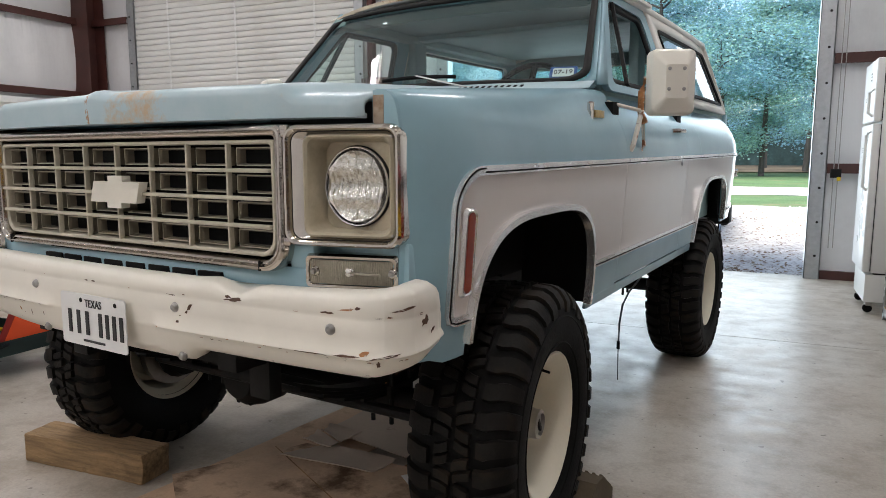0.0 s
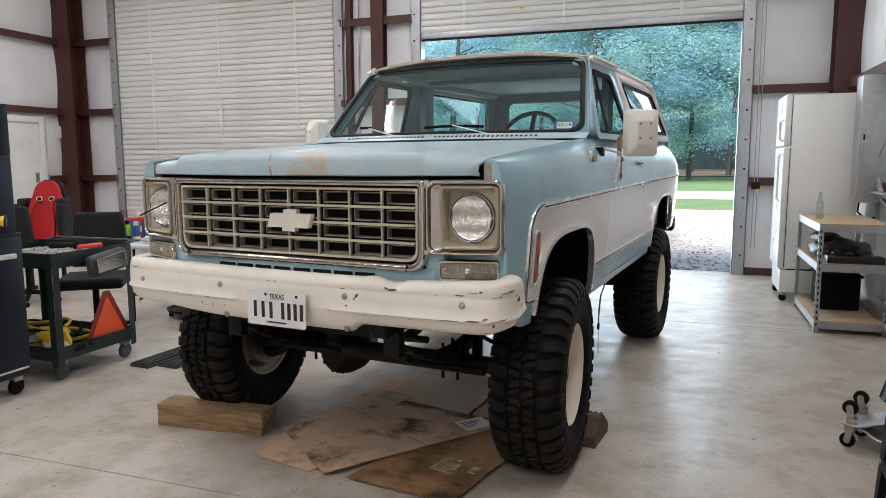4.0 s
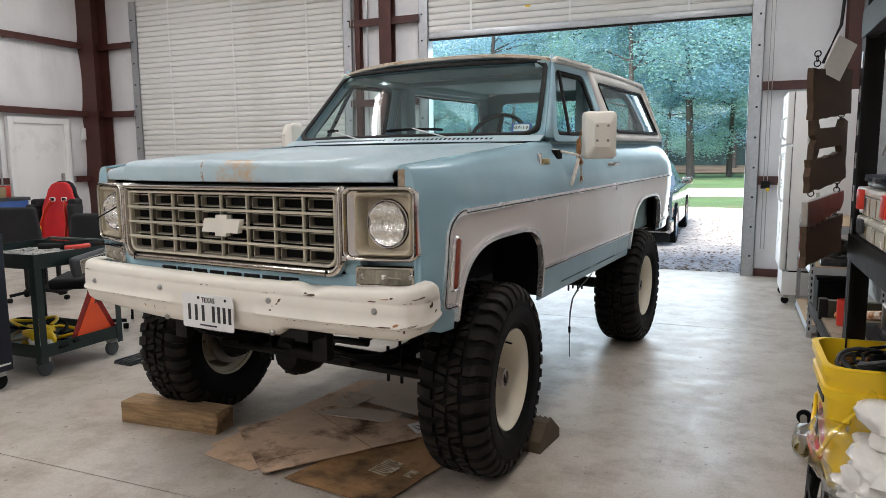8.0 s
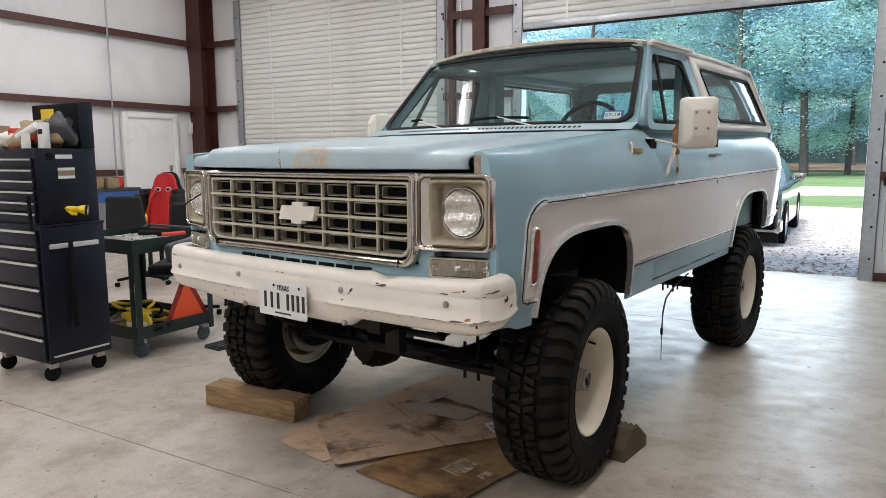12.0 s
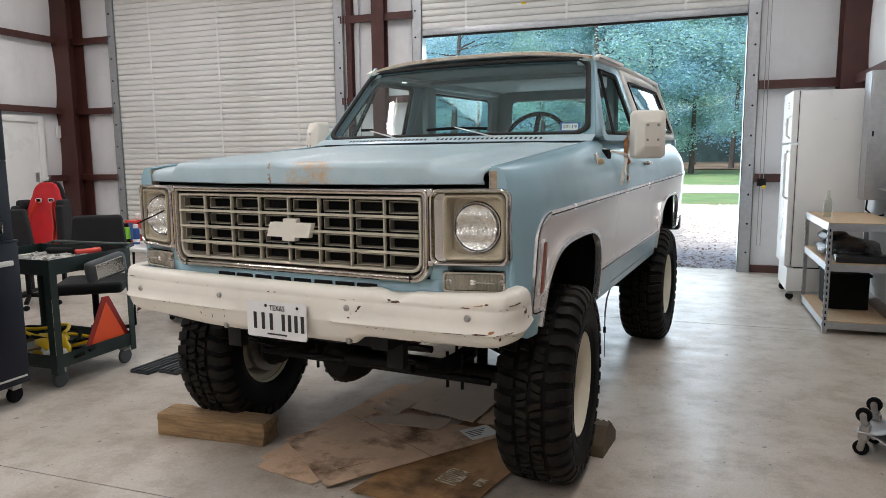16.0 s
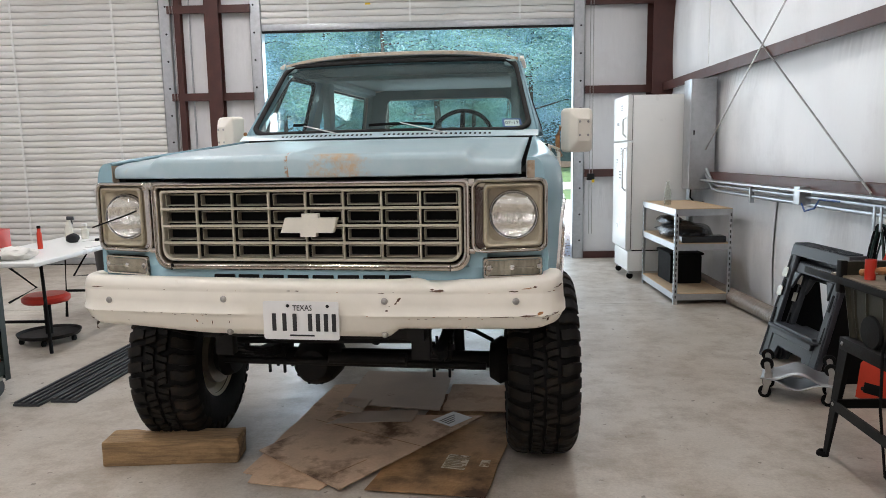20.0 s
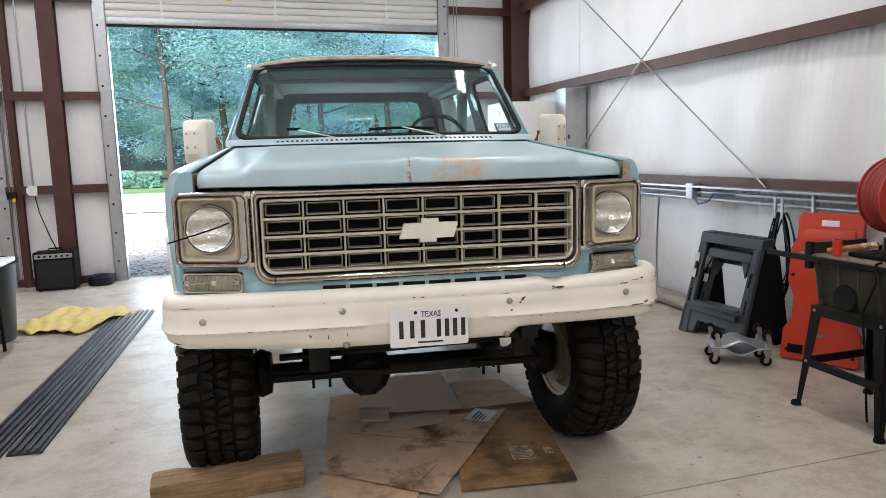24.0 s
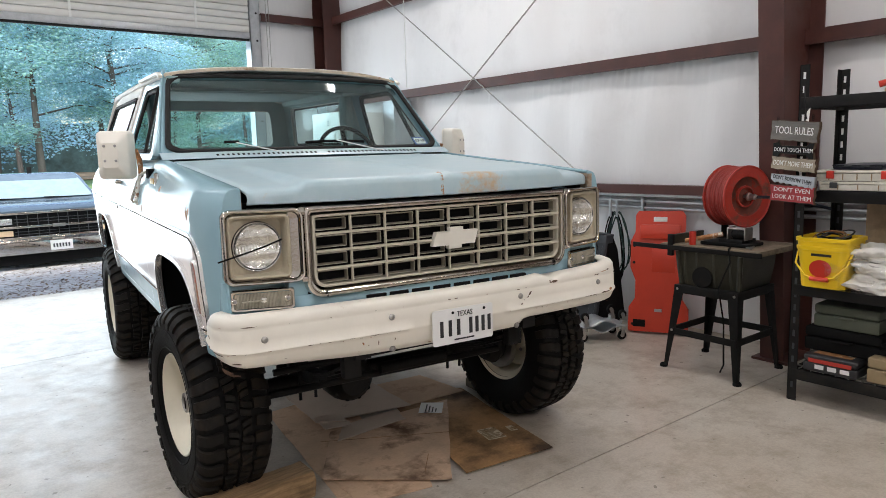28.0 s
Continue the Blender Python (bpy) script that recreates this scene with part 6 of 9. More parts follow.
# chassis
# solid black boxes stand for the shade inside the engine bay
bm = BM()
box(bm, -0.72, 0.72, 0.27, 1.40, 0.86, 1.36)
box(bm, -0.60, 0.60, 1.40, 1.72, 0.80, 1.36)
tp("engine_bay", bm, M_BLACK, "engine bay filled in with plain black boxes")
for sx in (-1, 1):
    # wells in the same flat black, their shade put into the colour
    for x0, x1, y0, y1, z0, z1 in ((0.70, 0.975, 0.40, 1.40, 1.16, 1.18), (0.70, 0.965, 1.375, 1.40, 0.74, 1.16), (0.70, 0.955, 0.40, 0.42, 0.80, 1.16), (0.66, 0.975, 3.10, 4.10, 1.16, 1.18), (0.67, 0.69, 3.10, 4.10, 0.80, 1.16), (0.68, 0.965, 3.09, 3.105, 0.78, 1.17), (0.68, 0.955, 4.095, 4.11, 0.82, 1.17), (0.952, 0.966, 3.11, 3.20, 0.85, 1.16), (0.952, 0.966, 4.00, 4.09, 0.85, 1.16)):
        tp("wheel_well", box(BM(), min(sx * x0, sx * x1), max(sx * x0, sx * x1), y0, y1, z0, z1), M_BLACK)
    bm = BM()
    sweep(bm, [(sx * 0.43, 0.12, 0.80), (sx * 0.43, 1.2, 0.80), (sx * 0.43, 1.8, 0.74), (sx * 0.43, 3.0, 0.74), (sx * 0.43, 3.6, 0.84), (sx * 0.43, 4.6, 0.80)], [(-0.035, -0.07), (0.035, -0.07), (0.035, 0.07), (-0.035, 0.07)])
    tp("frame_rail", bm, M_DARK, "", raked=False)
    for yc in (0.86, 3.565):
        for k in range(5):
            L = 0.60 - 0.10 * k
            bm = BM()
            sweep(bm, [(sx * 0.43, yc + s * L, 0.515 + 0.16 * (s * L / 0.6) ** 2 - 0.011 * k) for s in lin(-1, 1, 12)], [(-0.032, -0.005), (0.032, -0.005), (0.032, 0.005), (-0.032, 0.005)])
            tp("spring_leaf", bm, M_DARK, "", raked=False)
        bm = BM()
        box(bm, sx * 0.43 - 0.05, sx * 0.43 + 0.05, yc - 0.07, yc + 0.07, 0.455, 0.50, 0.006)
        for dy in (-0.055, 0.055):
            for dx in (-0.04, 0.04):
                tube(bm, [(sx * 0.43 + dx, yc + dy, 0.36), (sx * 0.43 + dx, yc + dy, 0.54)], 0.008, 6)
        tp("spring_clamp", bm, M_DARK, "", raked=False)
        tp("shackle", box(BM(), sx * 0.43 - 0.04, sx * 0.43 + 0.04, yc - 0.63, yc - 0.58, 0.62, 0.78, 0.008), M_DARK, "", raked=False)
    tp("shock_absorber", tube(BM(), [(sx * 0.50, 0.98, 0.42), (sx * 0.47, 1.08, 0.98)], 0.028, 10), M_DARK, "", raked=False)
    tp("steering_knuckle", lathe(BM(), [(0.0005, -0.06), (0.09, -0.05), (0.12, 0.0), (0.10, 0.05), (0.0005, 0.06)], 18, "x", (sx * 0.72, 0.86, 0.44)), M_DARK, "", raked=False)
    tp("brake_disc", lathe(BM(), [(0.06, 0.02), (0.155, 0.02), (0.155, -0.015), (0.06, -0.015)], 28, "x", (sx * 0.78, 0.86, 0.44)), M_STEEL, "", raked=False)
for yc, dx in ((0.86, -0.21), (3.565, 0.0)):
    tp("axle_tube", tube(BM(), [(-0.74, yc, 0.44), (0.74, yc, 0.44)], 0.043, 12), M_DARK, "", raked=False)
    bm = BM()
    lathe(bm, [(0.0005, -0.15), (0.075, -0.145), (0.115, -0.10), (0.128, -0.04), (0.128, 0.04), (0.10, 0.11), (0.06, 0.16), (0.05, 0.22), (0.0005, 0.22)], 20, "y", (dx, yc, 0.43))
    for k in range(10):
        a = 2 * math.pi * k / 10
        tube(bm, [(dx + 0.105 * math.cos(a), yc - 0.11, 0.43 + 0.105 * math.sin(a)), (dx + 0.105 * math.cos(a), yc - 0.09, 0.43 + 0.105 * math.sin(a))], 0.011, 6)
    tp("differential", bm, M_DARK, "greasy black axle differential", raked=False)
tp("tie_rod", tube(BM(), [(-0.66, 0.70, 0.455), (0.66, 0.70, 0.455)], 0.019, 10), M_DARK, "", raked=False)
tp("drag_link", tube(BM(), [(0.40, 0.62, 0.60), (0.60, 0.66, 0.50), (-0.62, 0.74, 0.545)][::2], 0.017, 10), M_DARK, "", raked=False)
tp("steering_damper", tube(BM(), [(-0.10, 0.66, 0.49), (0.28, 0.66, 0.49)], 0.030, 12), M_DARK, "", raked=False)
tp("driveshaft", tube(BM(), [(0.02, 1.1, 0.46), (0.05, 2.0, 0.66), (0.0, 3.3, 0.47)], 0.032, 10), M_DARK, "", raked=False)
tp("gearbox", box(BM(), -0.20, 0.24, 1.65, 2.35, 0.56, 0.82, 0.05, 3), M_DARK, "", raked=False)
tp("oil_pan", box(BM(), -0.17, 0.17, 0.45, 1.1, 0.64, 0.90, 0.03), M_DARK, "", raked=False)
for y in (1.75, 2.9, 4.3):
    tp("crossmember", box(BM(), -0.43, 0.43, y, y + 0.10, 0.68, 0.76, 0.01), M_DARK, "", raked=False)
tp("front_crossmember", box(BM(), -0.45, 0.45, 0.16, 0.30, 0.72, 0.84, 0.02), M_DARK, "", raked=False)
tp("exhaust", tube(BM(), [(0.30, 1.2, 0.66), (0.34, 2.2, 0.64), (0.5, 3.0, 0.66)], 0.03, 10), M_DARK, "", raked=False)
tp("loose_hose", tube(BM(), [(0.70, 3.15, 0.58), (0.74, 2.90, 0.575), (0.77, 2.62, 0.56), (0.785, 2.46, 0.52), (0.79, 2.40, 0.44), (0.79, 2.39, 0.32)], 0.0055, 8), M_GREYPL, "grey hose hanging below the sill", raked=False)
tp("hose_end", tube(BM(), [(0.79, 2.39, 0.34), (0.79, 2.39, 0.30)], 0.009, 8), M_BLACK, "", raked=False)
tp("hose_wire", tube(BM(), [(0.79, 2.39, 0.30), (0.792, 2.392, 0.13)], 0.0025, 6), M_DARK, "", raked=False)
tp("brake_hose", tube(BM(), [(0.44, 0.9, 0.78), (0.50, 0.82, 0.62), (0.60, 0.80, 0.60), (0.68, 0.86, 0.54)], 0.010, 8), M_BLACK, "", raked=False)

# wheels: mud-terrain tyres on cream steel rims
TR = 0.452


def crown(x):
    a = abs(x)
    return TR - 0.0045 * (a / 0.1) ** 2 - (0.028 * ((a - 0.105) / 0.05) ** 2 if a > 0.105 else 0)


def tread_lugs():
    """Paired, sliced middle blocks set askew and long shoulder lugs that run over on to the wall."""
    bm = BM()
    n = 36
    st = 2 * math.pi / n

    def lug(path, a, deep):
        rows = []
        for k, (x, r, t0, t1) in enumerate(path):
            p, q = path[max(k - 1, 0)], path[min(k + 1, len(path) - 1)]
            dx, dr = q[0] - p[0], q[1] - p[1]
            w = math.copysign(1, dx) / math.hypot(dx, dr)
            bx, br = x + dr * w * deep, r - dx * w * deep
            c = 0.035 * st
            rows.append([bm.verts.new((xx, rr_ * math.cos(a + t), rr_ * math.sin(a + t))) for xx, rr_, t in ((bx, br, t0 - c * 0.5), (x, r, t0 + c), (x, r, t1 - c), (bx, br, t1 + c * 0.5))])
        for ra, rb in zip(rows, rows[1:]):
            for k in range(3):
                bm.faces.new((ra[k], ra[k + 1], rb[k + 1], rb[k]))
        bm.faces.new(rows[0])
        bm.faces.new(rows[-1][::-1])

    for i in range(n):
        for s in (1, -1):
            a = i * st + (0 if s > 0 else st / 2)
            e = 0.006 if i % 2 else 0.0
            q = 1 if i % 2 else -1
            for t0, t1, x0, x1 in ((0.02, 0.40, 0.004 + e, 0.050), (0.45, 0.80, 0.009, 0.057 - e)):
                lug([(s * x, crown(x), (t0 + k * q) * st, (t1 + k * q) * st) for x, k in ((x0, -0.10), ((x0 + x1) / 2, 0.02), (x1, 0.08))], a, 0.016)
            w = 0.33
            rows = [(0.066 + e, crown(0.066), 0.62), (0.092, crown(0.092), 0.60), (0.116, crown(0.116), 0.50), (0.138, crown(0.138), 0.45), (0.153, crown(0.153) - 0.004, 0.45), (0.1605, TR - 0.054, 0.45), (0.1625, TR - (0.070 if i % 2 else 0.086), 0.45)]
            lug([(s * x, r, (m - w) * st, (m + w * (1.0 if k else 0.8)) * st) for k, (x, r, m) in enumerate(rows)], a, 0.014)
    return bm


_carc = [(0.222, -0.115), (0.232, -0.128), (0.260, -0.146), (0.300, -0.156), (0.345, -0.158), (0.378, -0.155), (0.398, -0.149), (0.412, -0.140), (0.424, -0.124), (0.431, -0.10), (0.434, -0.05), (0.436, 0.0), (0.434, 0.05), (0.431, 0.10), (0.424, 0.124), (0.412, 0.140), (0.398, 0.149), (0.378, 0.155), (0.345, 0.158), (0.300, 0.156), (0.260, 0.146), (0.232, 0.128), (0.222, 0.115)]
_rim = [(0.222, -0.120), (0.234, -0.132), (0.238, -0.130), (0.236, -0.118), (0.214, -0.105), (0.198, -0.09), (0.192, 0.0), (0.194, 0.085), (0.206, 0.100), (0.220, 0.108), (0.232, 0.126), (0.238, 0.132), (0.236, 0.136), (0.230, 0.135), (0.215, 0.120), (0.200, 0.100), (0.182, 0.065), (0.176, 0.020), (0.172, 0.000), (0.150, -0.005), (0.12, 0.012), (0.085, 0.018), (0.072, 0.010), (0.055, 0.010), (0.055, -0.01)]
wheel = part("wheel", lathe(BM(), _carc, 72), M_TYRE, truck, "mud-terrain tyre on a cream steel wheel", angle=30)
part("tread", tread_lugs(), M_TREAD, wheel, "chunky mud-terrain tread lugs", angle=30)
rimo = part("rim", lathe(BM(), _rim, 56), M_RIM, wheel, "cream-painted steel rim", angle=30)
for r in (0.268, 0.352):
    part("wall_ridge", lathe(BM(), [(r - 0.004, 0.149 if r < 0.3 else 0.157), (r, 0.1525 if r < 0.3 else 0.160), (r + 0.004, 0.150 if r < 0.3 else 0.157)], 64), M_TYRE, wheel)
for k in range(8):
    a = 2 * math.pi * k / 8
    part("wheel_slot", box(BM(), -0.002, 0.004, -0.020, 0.020, -0.009, 0.009, 0.004, 1, Matrix.Translation((-0.0, 0.155 * math.cos(a), 0.155 * math.sin(a))) @ Matrix.Rotation(a, 4, "X") @ Matrix.Rotation(radians(90), 4, "X")), M_BLACK, wheel)
for k in range(6):
    a = 2 * math.pi * (k + 0.5) / 6
    part("wheel_nut", tube(BM(), [(0.010, 0.085 * math.cos(a), 0.085 * math.sin(a)), (0.032, 0.085 * math.cos(a), 0.085 * math.sin(a))], 0.011, 6), M_STEEL, wheel)
hub = part("locking_hub", lathe(BM(), [(0.055, -0.02), (0.055, 0.055), (0.048, 0.075), (0.046, 0.100), (0.036, 0.104), (0.034, 0.092), (0.0005, 0.092)], 24), M_STEEL, wheel, "steel locking hub")
part("hub_dial", box(BM(), 0.090, 0.101, -0.006, 0.006, -0.028, 0.028, 0.002), M_DARK, hub)
part("valve", tube(BM(), [(0.06, 0.17, 0.06), (0.095, 0.165, 0.058)], 0.005, 6), M_BLACK, wheel)
_wheels = [(0.907, 0.86, 0.4485, 0, 20, 0), (-0.907, 0.86, 0.4485, 0, 0, 180), (0.875, 3.565, 0.4485, 0, 50, 0), (-0.875, 3.565, 0.4485, 0, 80, 180)]
STEER = 4.5
wheel.matrix_basis = pose(*_wheels[0][:3], 0, 0, STEER) @ pose(0, 0, 0, 34, 0, 0)
for x, y, z, _, tw, rz in _wheels[1:]:
    copy_thing(wheel, pose(x, y, z, 0, 0, rz + (STEER if y < 1 else 0)) @ pose(0, 0, 0, tw, 0, 0))

# ---- things on the floor by the truck ----
def poly(pts, z, t, rnd_seed=0, curl=0.0):
    bm = BM()
    n = 10
    a, b, c, d = (Vector((*p, 0)) for p in pts)
    rr = random.Random(rnd_seed)
    ph = rr.uniform(0, 6)

    def f(u, v):
        p = a.lerp(b, u).lerp(d.lerp(c, u), v)
        p.z = z + curl * (0.5 + 0.5 * math.sin(u * 3.3 + ph)) * (abs(v - 0.5) * 2) ** 3
        p.x += 0.003 * math.sin(v * 17 + ph) * (u in (0, 1))
        return p

    top = grid(bm, lin(0, 1, n), lin(0, 1, n), f)
    bot = grid(bm, lin(0, 1, n), lin(0, 1, n), lambda u, v: f(u, v) - Vector((0, 0, t)))
    for (ta, tb) in ((top[0], bot[0]), (top[-1], bot[-1]), ([r[0] for r in top], [r[0] for r in bot]), ([r[-1] for r in top], [r[-1] for r in bot])):
        for k in range(n):
            bm.faces.new((ta[k], ta[k + 1], tb[k + 1], tb[k]))
    return bm


for n, (pts, z, curl, lab) in enumerate((
    ([(-1.83, 1.90), (-1.50, 1.76), (-1.08, 3.19), (-1.62, 3.14)], 0.005, 0.0, "flattened pale brown cardboard sheet on the floor"),
    ([(-1.78, 1.79), (-1.44, 1.715), (-1.30, 1.95), (-1.76, 2.10)], 0.010, 0.0, "flattened brown cardboard sheet on the floor"),
    ([(-1.235, 1.705), (-0.71, 1.625), (-0.47, 2.66), (-0.92, 2.93)], 0.015, 0.003, "oil-stained brown cardboard sheet on the floor"),
    ([(-0.92, 2.62), (-0.50, 2.60), (-0.52, 3.05), (-0.86, 3.08)], 0.021, 0.002, "flattened brown cardboard sheet on the floor"),
    ([(-1.815, 2.09), (-1.345, 1.685), (-0.69, 2.53), (-1.50, 2.57)], 0.027, 0.003, "oil-stained brown cardboard sheet with a white label"),
    ([(-1.50, 2.73), (-0.93, 2.585), (-0.86, 3.28), (-1.43, 3.33)], 0.035, 0.004, "smooth grey-brown cardboard sheet on the floor"),
    ([(-1.535, 2.425), (-1.09, 2.41), (-1.05, 2.56), (-1.40, 2.60)], 0.033, 0.014, "torn grey-brown strip of cardboard"),
    ([(-1.52, 2.56), (-1.37, 2.555), (-1.36, 2.61), (-1.51, 2.67)], 0.044, 0.016, "torn grey-brown flap of cardboard"),
    ([(-1.505, 2.68), (-1.36, 2.625), (-1.33, 2.76), (-1.50, 2.75)], 0.042, 0.016, "torn grey-brown flap of cardboard"))):
    o = tagged(part("cardboard_sheet", poly(pts, z, 0.0045, n, curl), M_OILY if n == 2 else M_GREYCARD if n > 4 else M_STAINED if n == 4 else M_CARD, angle=60), lab, "cardboard", "cardboard sheets")
    if n == 2:
        lb = part("paper_label", box(BM(), -0.055, 0.055, -0.075, 0.075, 0, 0.001, 0, 1, pose(-0.835, 1.965, 0.0195, 0, 0, -14)), M_WORN, o, "torn stained paper label")
        for k in range(8):
            part("print_bar", box(BM(), -0.048, 0.048 - 0.014 * (k * 5 % 3), -0.066 + 0.017 * k, -0.056 + 0.017 * k, 0, 0.0006, 0, 1, pose(-0.835, 1.965, 0.0207, 0, 0, -14)), M_TAN, lb)
        part("paper_label", box(BM(), -0.022, 0.022, -0.035, 0.035, 0, 0.001, 0, 1, pose(-0.70, 1.945, 0.0195, 0, 0, -14)), M_WORN, o)
    if n == 4:
        part("fold_line", box(BM(), -0.36, 0.36, -0.0022, 0.0022, 0, 0.0012, 0, 1, pose(-1.30, 2.30, 0.0282, 0, 0, -31)), M_OILY, o)
        part("torn_edge", box(BM(), -0.10, 0.10, -0.002, 0.002, 0, 0.0012, 0, 1, pose(-1.33, 1.90, 0.0282, 0, 0, 48)), M_OILY, o)
        lb = part("paper_label", box(BM(), -0.085, 0.085, -0.07, 0.07, 0, 0.001, 0, 1, pose(-0.86, 2.475, 0.0305, 0, 0, 48)), M_PLATE, o, "white shipping label")
        for k in range(4):
            part("print_bar", box(BM(), -0.07, -0.01 + 0.02 * k, -0.035 + 0.02 * k, -0.027 + 0.02 * k, 0, 0.0006, 0, 1, pose(-0.86, 2.475, 0.0316, 0, 0, 48)), M_GREYPL, lb)

bm = box(BM(), -0.325, 0.325, -0.075, 0.075, 0, 0.125, 0.010, 2)
bmesh.ops.subdivide_edges(bm, edges=[e for e in bm.edges if e.calc_length() > 0.3], cuts=24)
bmesh.ops.subdivide_edges(bm, edges=[e for e in bm.edges if 0.08 < e.calc_length() < 0.2], cuts=4)
for v in bm.verts:
    n_ = noise.noise(v.co * 9) * 0.006 + noise.noise(v.co * 30) * 0.003
    v.co += Vector((0.010 * noise.noise(v.co * 14) * (abs(v.co.x) > 0.3), n_ * (1 if v.co.y > 0 else -1), n_ if v.co.z > 0.06 else 0))
blk = part("timber_block", bm, M_WOOD)
blk.matrix_world = pose(-2.215, 2.065, 0, 0, 0, 3.5)
tagged(blk, "rough weathered timber block lying in front of a tyre", "wood block")

bm = BM()
sweep(bm, [(-0.11, 0, 0), (0.11, 0, 0)], [(0.13, 0.0), (-0.13, 0.0), (-0.13, 0.05), (-0.02, 0.135), (0.05, 0.135), (0.13, 0.06)])
ck = part("wheel_chock", bm, M_GREYPL)
ck.matrix_world = pose(-0.30, 2.56, 0, 0, 0, -8)
tagged(ck, "brown-black ribbed wheel chock behind the tyre", "wheel chock")
M_CHOCK = mat("dusty_brown_rubber", (0.10, 0.075, 0.045), 0.8, var=0.2)
ck.data.materials[0] = M_CHOCK
for k in range(8):
    part("rib", box(BM(), -0.105 + 0.028 * k, -0.093 + 0.028 * k, -0.065, 0.065, 0.0, 0.010, 0.002, 1, pose(0, 0.075, 0.090, -38, 0, 0)), M_CHOCK, ck)

strip = empty("trim_strip", pose(-3.43, 2.80, 0, 0, 0, -3.6), "long dark ribbed running-board strip on the floor", "trim strip", "floor strips")
part("base", box(BM(), -0.085, 0.085, 0, 3.45, 0.0, 0.016, 0.004), M_GREYPL, strip)
for k in range(4):
    part("rib", box(BM(), -0.075 + 0.042 * k, -0.055 + 0.042 * k, 0, 3.45, 0.016, 0.030, 0.004), M_STRIP, strip)
copy_thing(strip, pose(-3.235, 2.86, 0, 0, 0, -3.6))

bm = BM()
rr = random.Random(3)
grid(bm, lin(0, 1, 26), lin(0, 1, 26), lambda u, v: Vector((-4.12, 5.82, 0)).lerp(Vector((-3.50, 5.55, 0)), u).lerp(Vector((-3.85, 6.78, 0)).lerp(Vector((-3.06, 6.33, 0)), u), v) + Vector((0.03 * math.sin(v * 9), 0.03 * math.sin(u * 11), 0.034 + 0.016 * math.sin(u * 13 + 2 * v) * math.sin(v * 8 + u * 4) + 0.012 * math.sin(u * 29 + v * 17))))
M_TARP = mat("yellow_cloth", (0.62, 0.47, 0.16), 0.85, var=0.12, scale=8, bump=0.3)
tagged(part("yellow_cloth", bm, M_TARP, solid=0.004, angle=60), "crumpled yellow cloth spread on the floor", "cloth")

# ---- east side: refrigerator, shelves, stacked gear ----
fr = empty("refrigerator", pose(1.08, 6.75, 0), "tall white top-freezer refrigerator on a wheeled base", "refrigerator")
part("body", box(BM(), 0.065, 0.68, 0.0, 0.68, 0.34, 2.08, 0.012), M_WHITEG, fr)
for z0, z1 in ((0.345, 1.563), (1.578, 2.085)):
    d = part("door", box(BM(), 0.0, 0.060, 0.0, 0.68, z0, z1, 0.018, 3), M_WHITEG, fr)
    zc = (1.02, 1.50) if z0 < 1 else (1.62, 1.84)
    part("handle", tube(BM(), [(0.0, 0.055, zc[0]), (-0.035, 0.055, zc[0] + 0.03), (-0.035, 0.055, zc[1] - 0.03), (0.0, 0.055, zc[1])], 0.013, 8), M_WHITEG, d)
    part("door_seal", box(BM(), 0.060, 0.066, 0.012, 0.668, z0 + 0.01, z1 - 0.01), M_GASKET, d)
part("base_box", box(BM(), 0.03, 0.66, 0.01, 0.67, 0.095, 0.325, 0.008), M_WHITEG, fr)
part("base_gap", box(BM(), 0.09, 0.64, 0.03, 0.65, 0.325, 0.345), M_BLACK, fr)
for x in (0.07, 0.60):
    for y in (0.06, 0.62):
        w = part("caster", lathe(BM(), [(0.0005, -0.014), (0.036, -0.012), (0.036, 0.012), (0.0005, 0.014)], 16, "y", (x, y, 0.037)), M_BLACK, fr)
        part("caster_fork", box(BM(), x - 0.02, x + 0.03, y - 0.022, y + 0.022, 0.06, 0.098, 0.004), M_STEEL, w)
for y, z, w, h in ((0.22, 1.90, 0.08, 0.10), (0.38, 1.75, 0.12, 0.05), (0.20, 1.40, 0.10, 0.12), (0.42, 1.32, 0.08, 0.06), (0.25, 1.12, 0.12, 0.14)):
    part("paper", box(BM(), -0.0025, -0.0005, y, y + w, z, z + h), M_PLATE, fr, "small notice stuck on the door")
    for k in range(3):
        part("print_bar", box(BM(), -0.0035, -0.0025, y + 0.01, y + w - 0.012 - 0.01 * (k % 2), z + h * (0.2 + 0.25 * k), z + h * (0.32 + 0.25 * k)), M_GREYPL, fr)

pb = empty("electrical_trunking", pose(0, 0, 0), "tall grey steel electrical box on the wall", "electrical box")
part("cabinet", box(BM(), 1.67, 1.94, 6.42, 6.66, 1.04, 2.21, 0.006), M_GALV, pb)
part("cover", box(BM(), 1.685, 1.925, 6.412, 6.42, 1.06, 2.19, 0.003), M_GALV, pb)
part("latch", box(BM(), 1.70, 1.715, 6.400, 6.412, 1.62, 1.67, 0.003), M_DARK, pb)
part("cable", tube(BM(), [(1.72, 6.5, 1.04), (1.71, 6.48, 0.95), (1.78, 6.46, 0.88), (1.86, 6.5, 0.9)], 0.009, 8), M_BLACK, pb)

def angle_post(bm, x, y, z0, z1, sx, sy):
    box(bm, min(x, x + sx * 0.035), max(x, x + sx * 0.035), min(y, y + sy * 0.002), max(y, y + sy * 0.002), z0, z1)
    box(bm, min(x, x + sx * 0.002), max(x, x + sx * 0.002), min(y, y + sy * 0.035), max(y, y + sy * 0.035), z0, z1)
    return bm


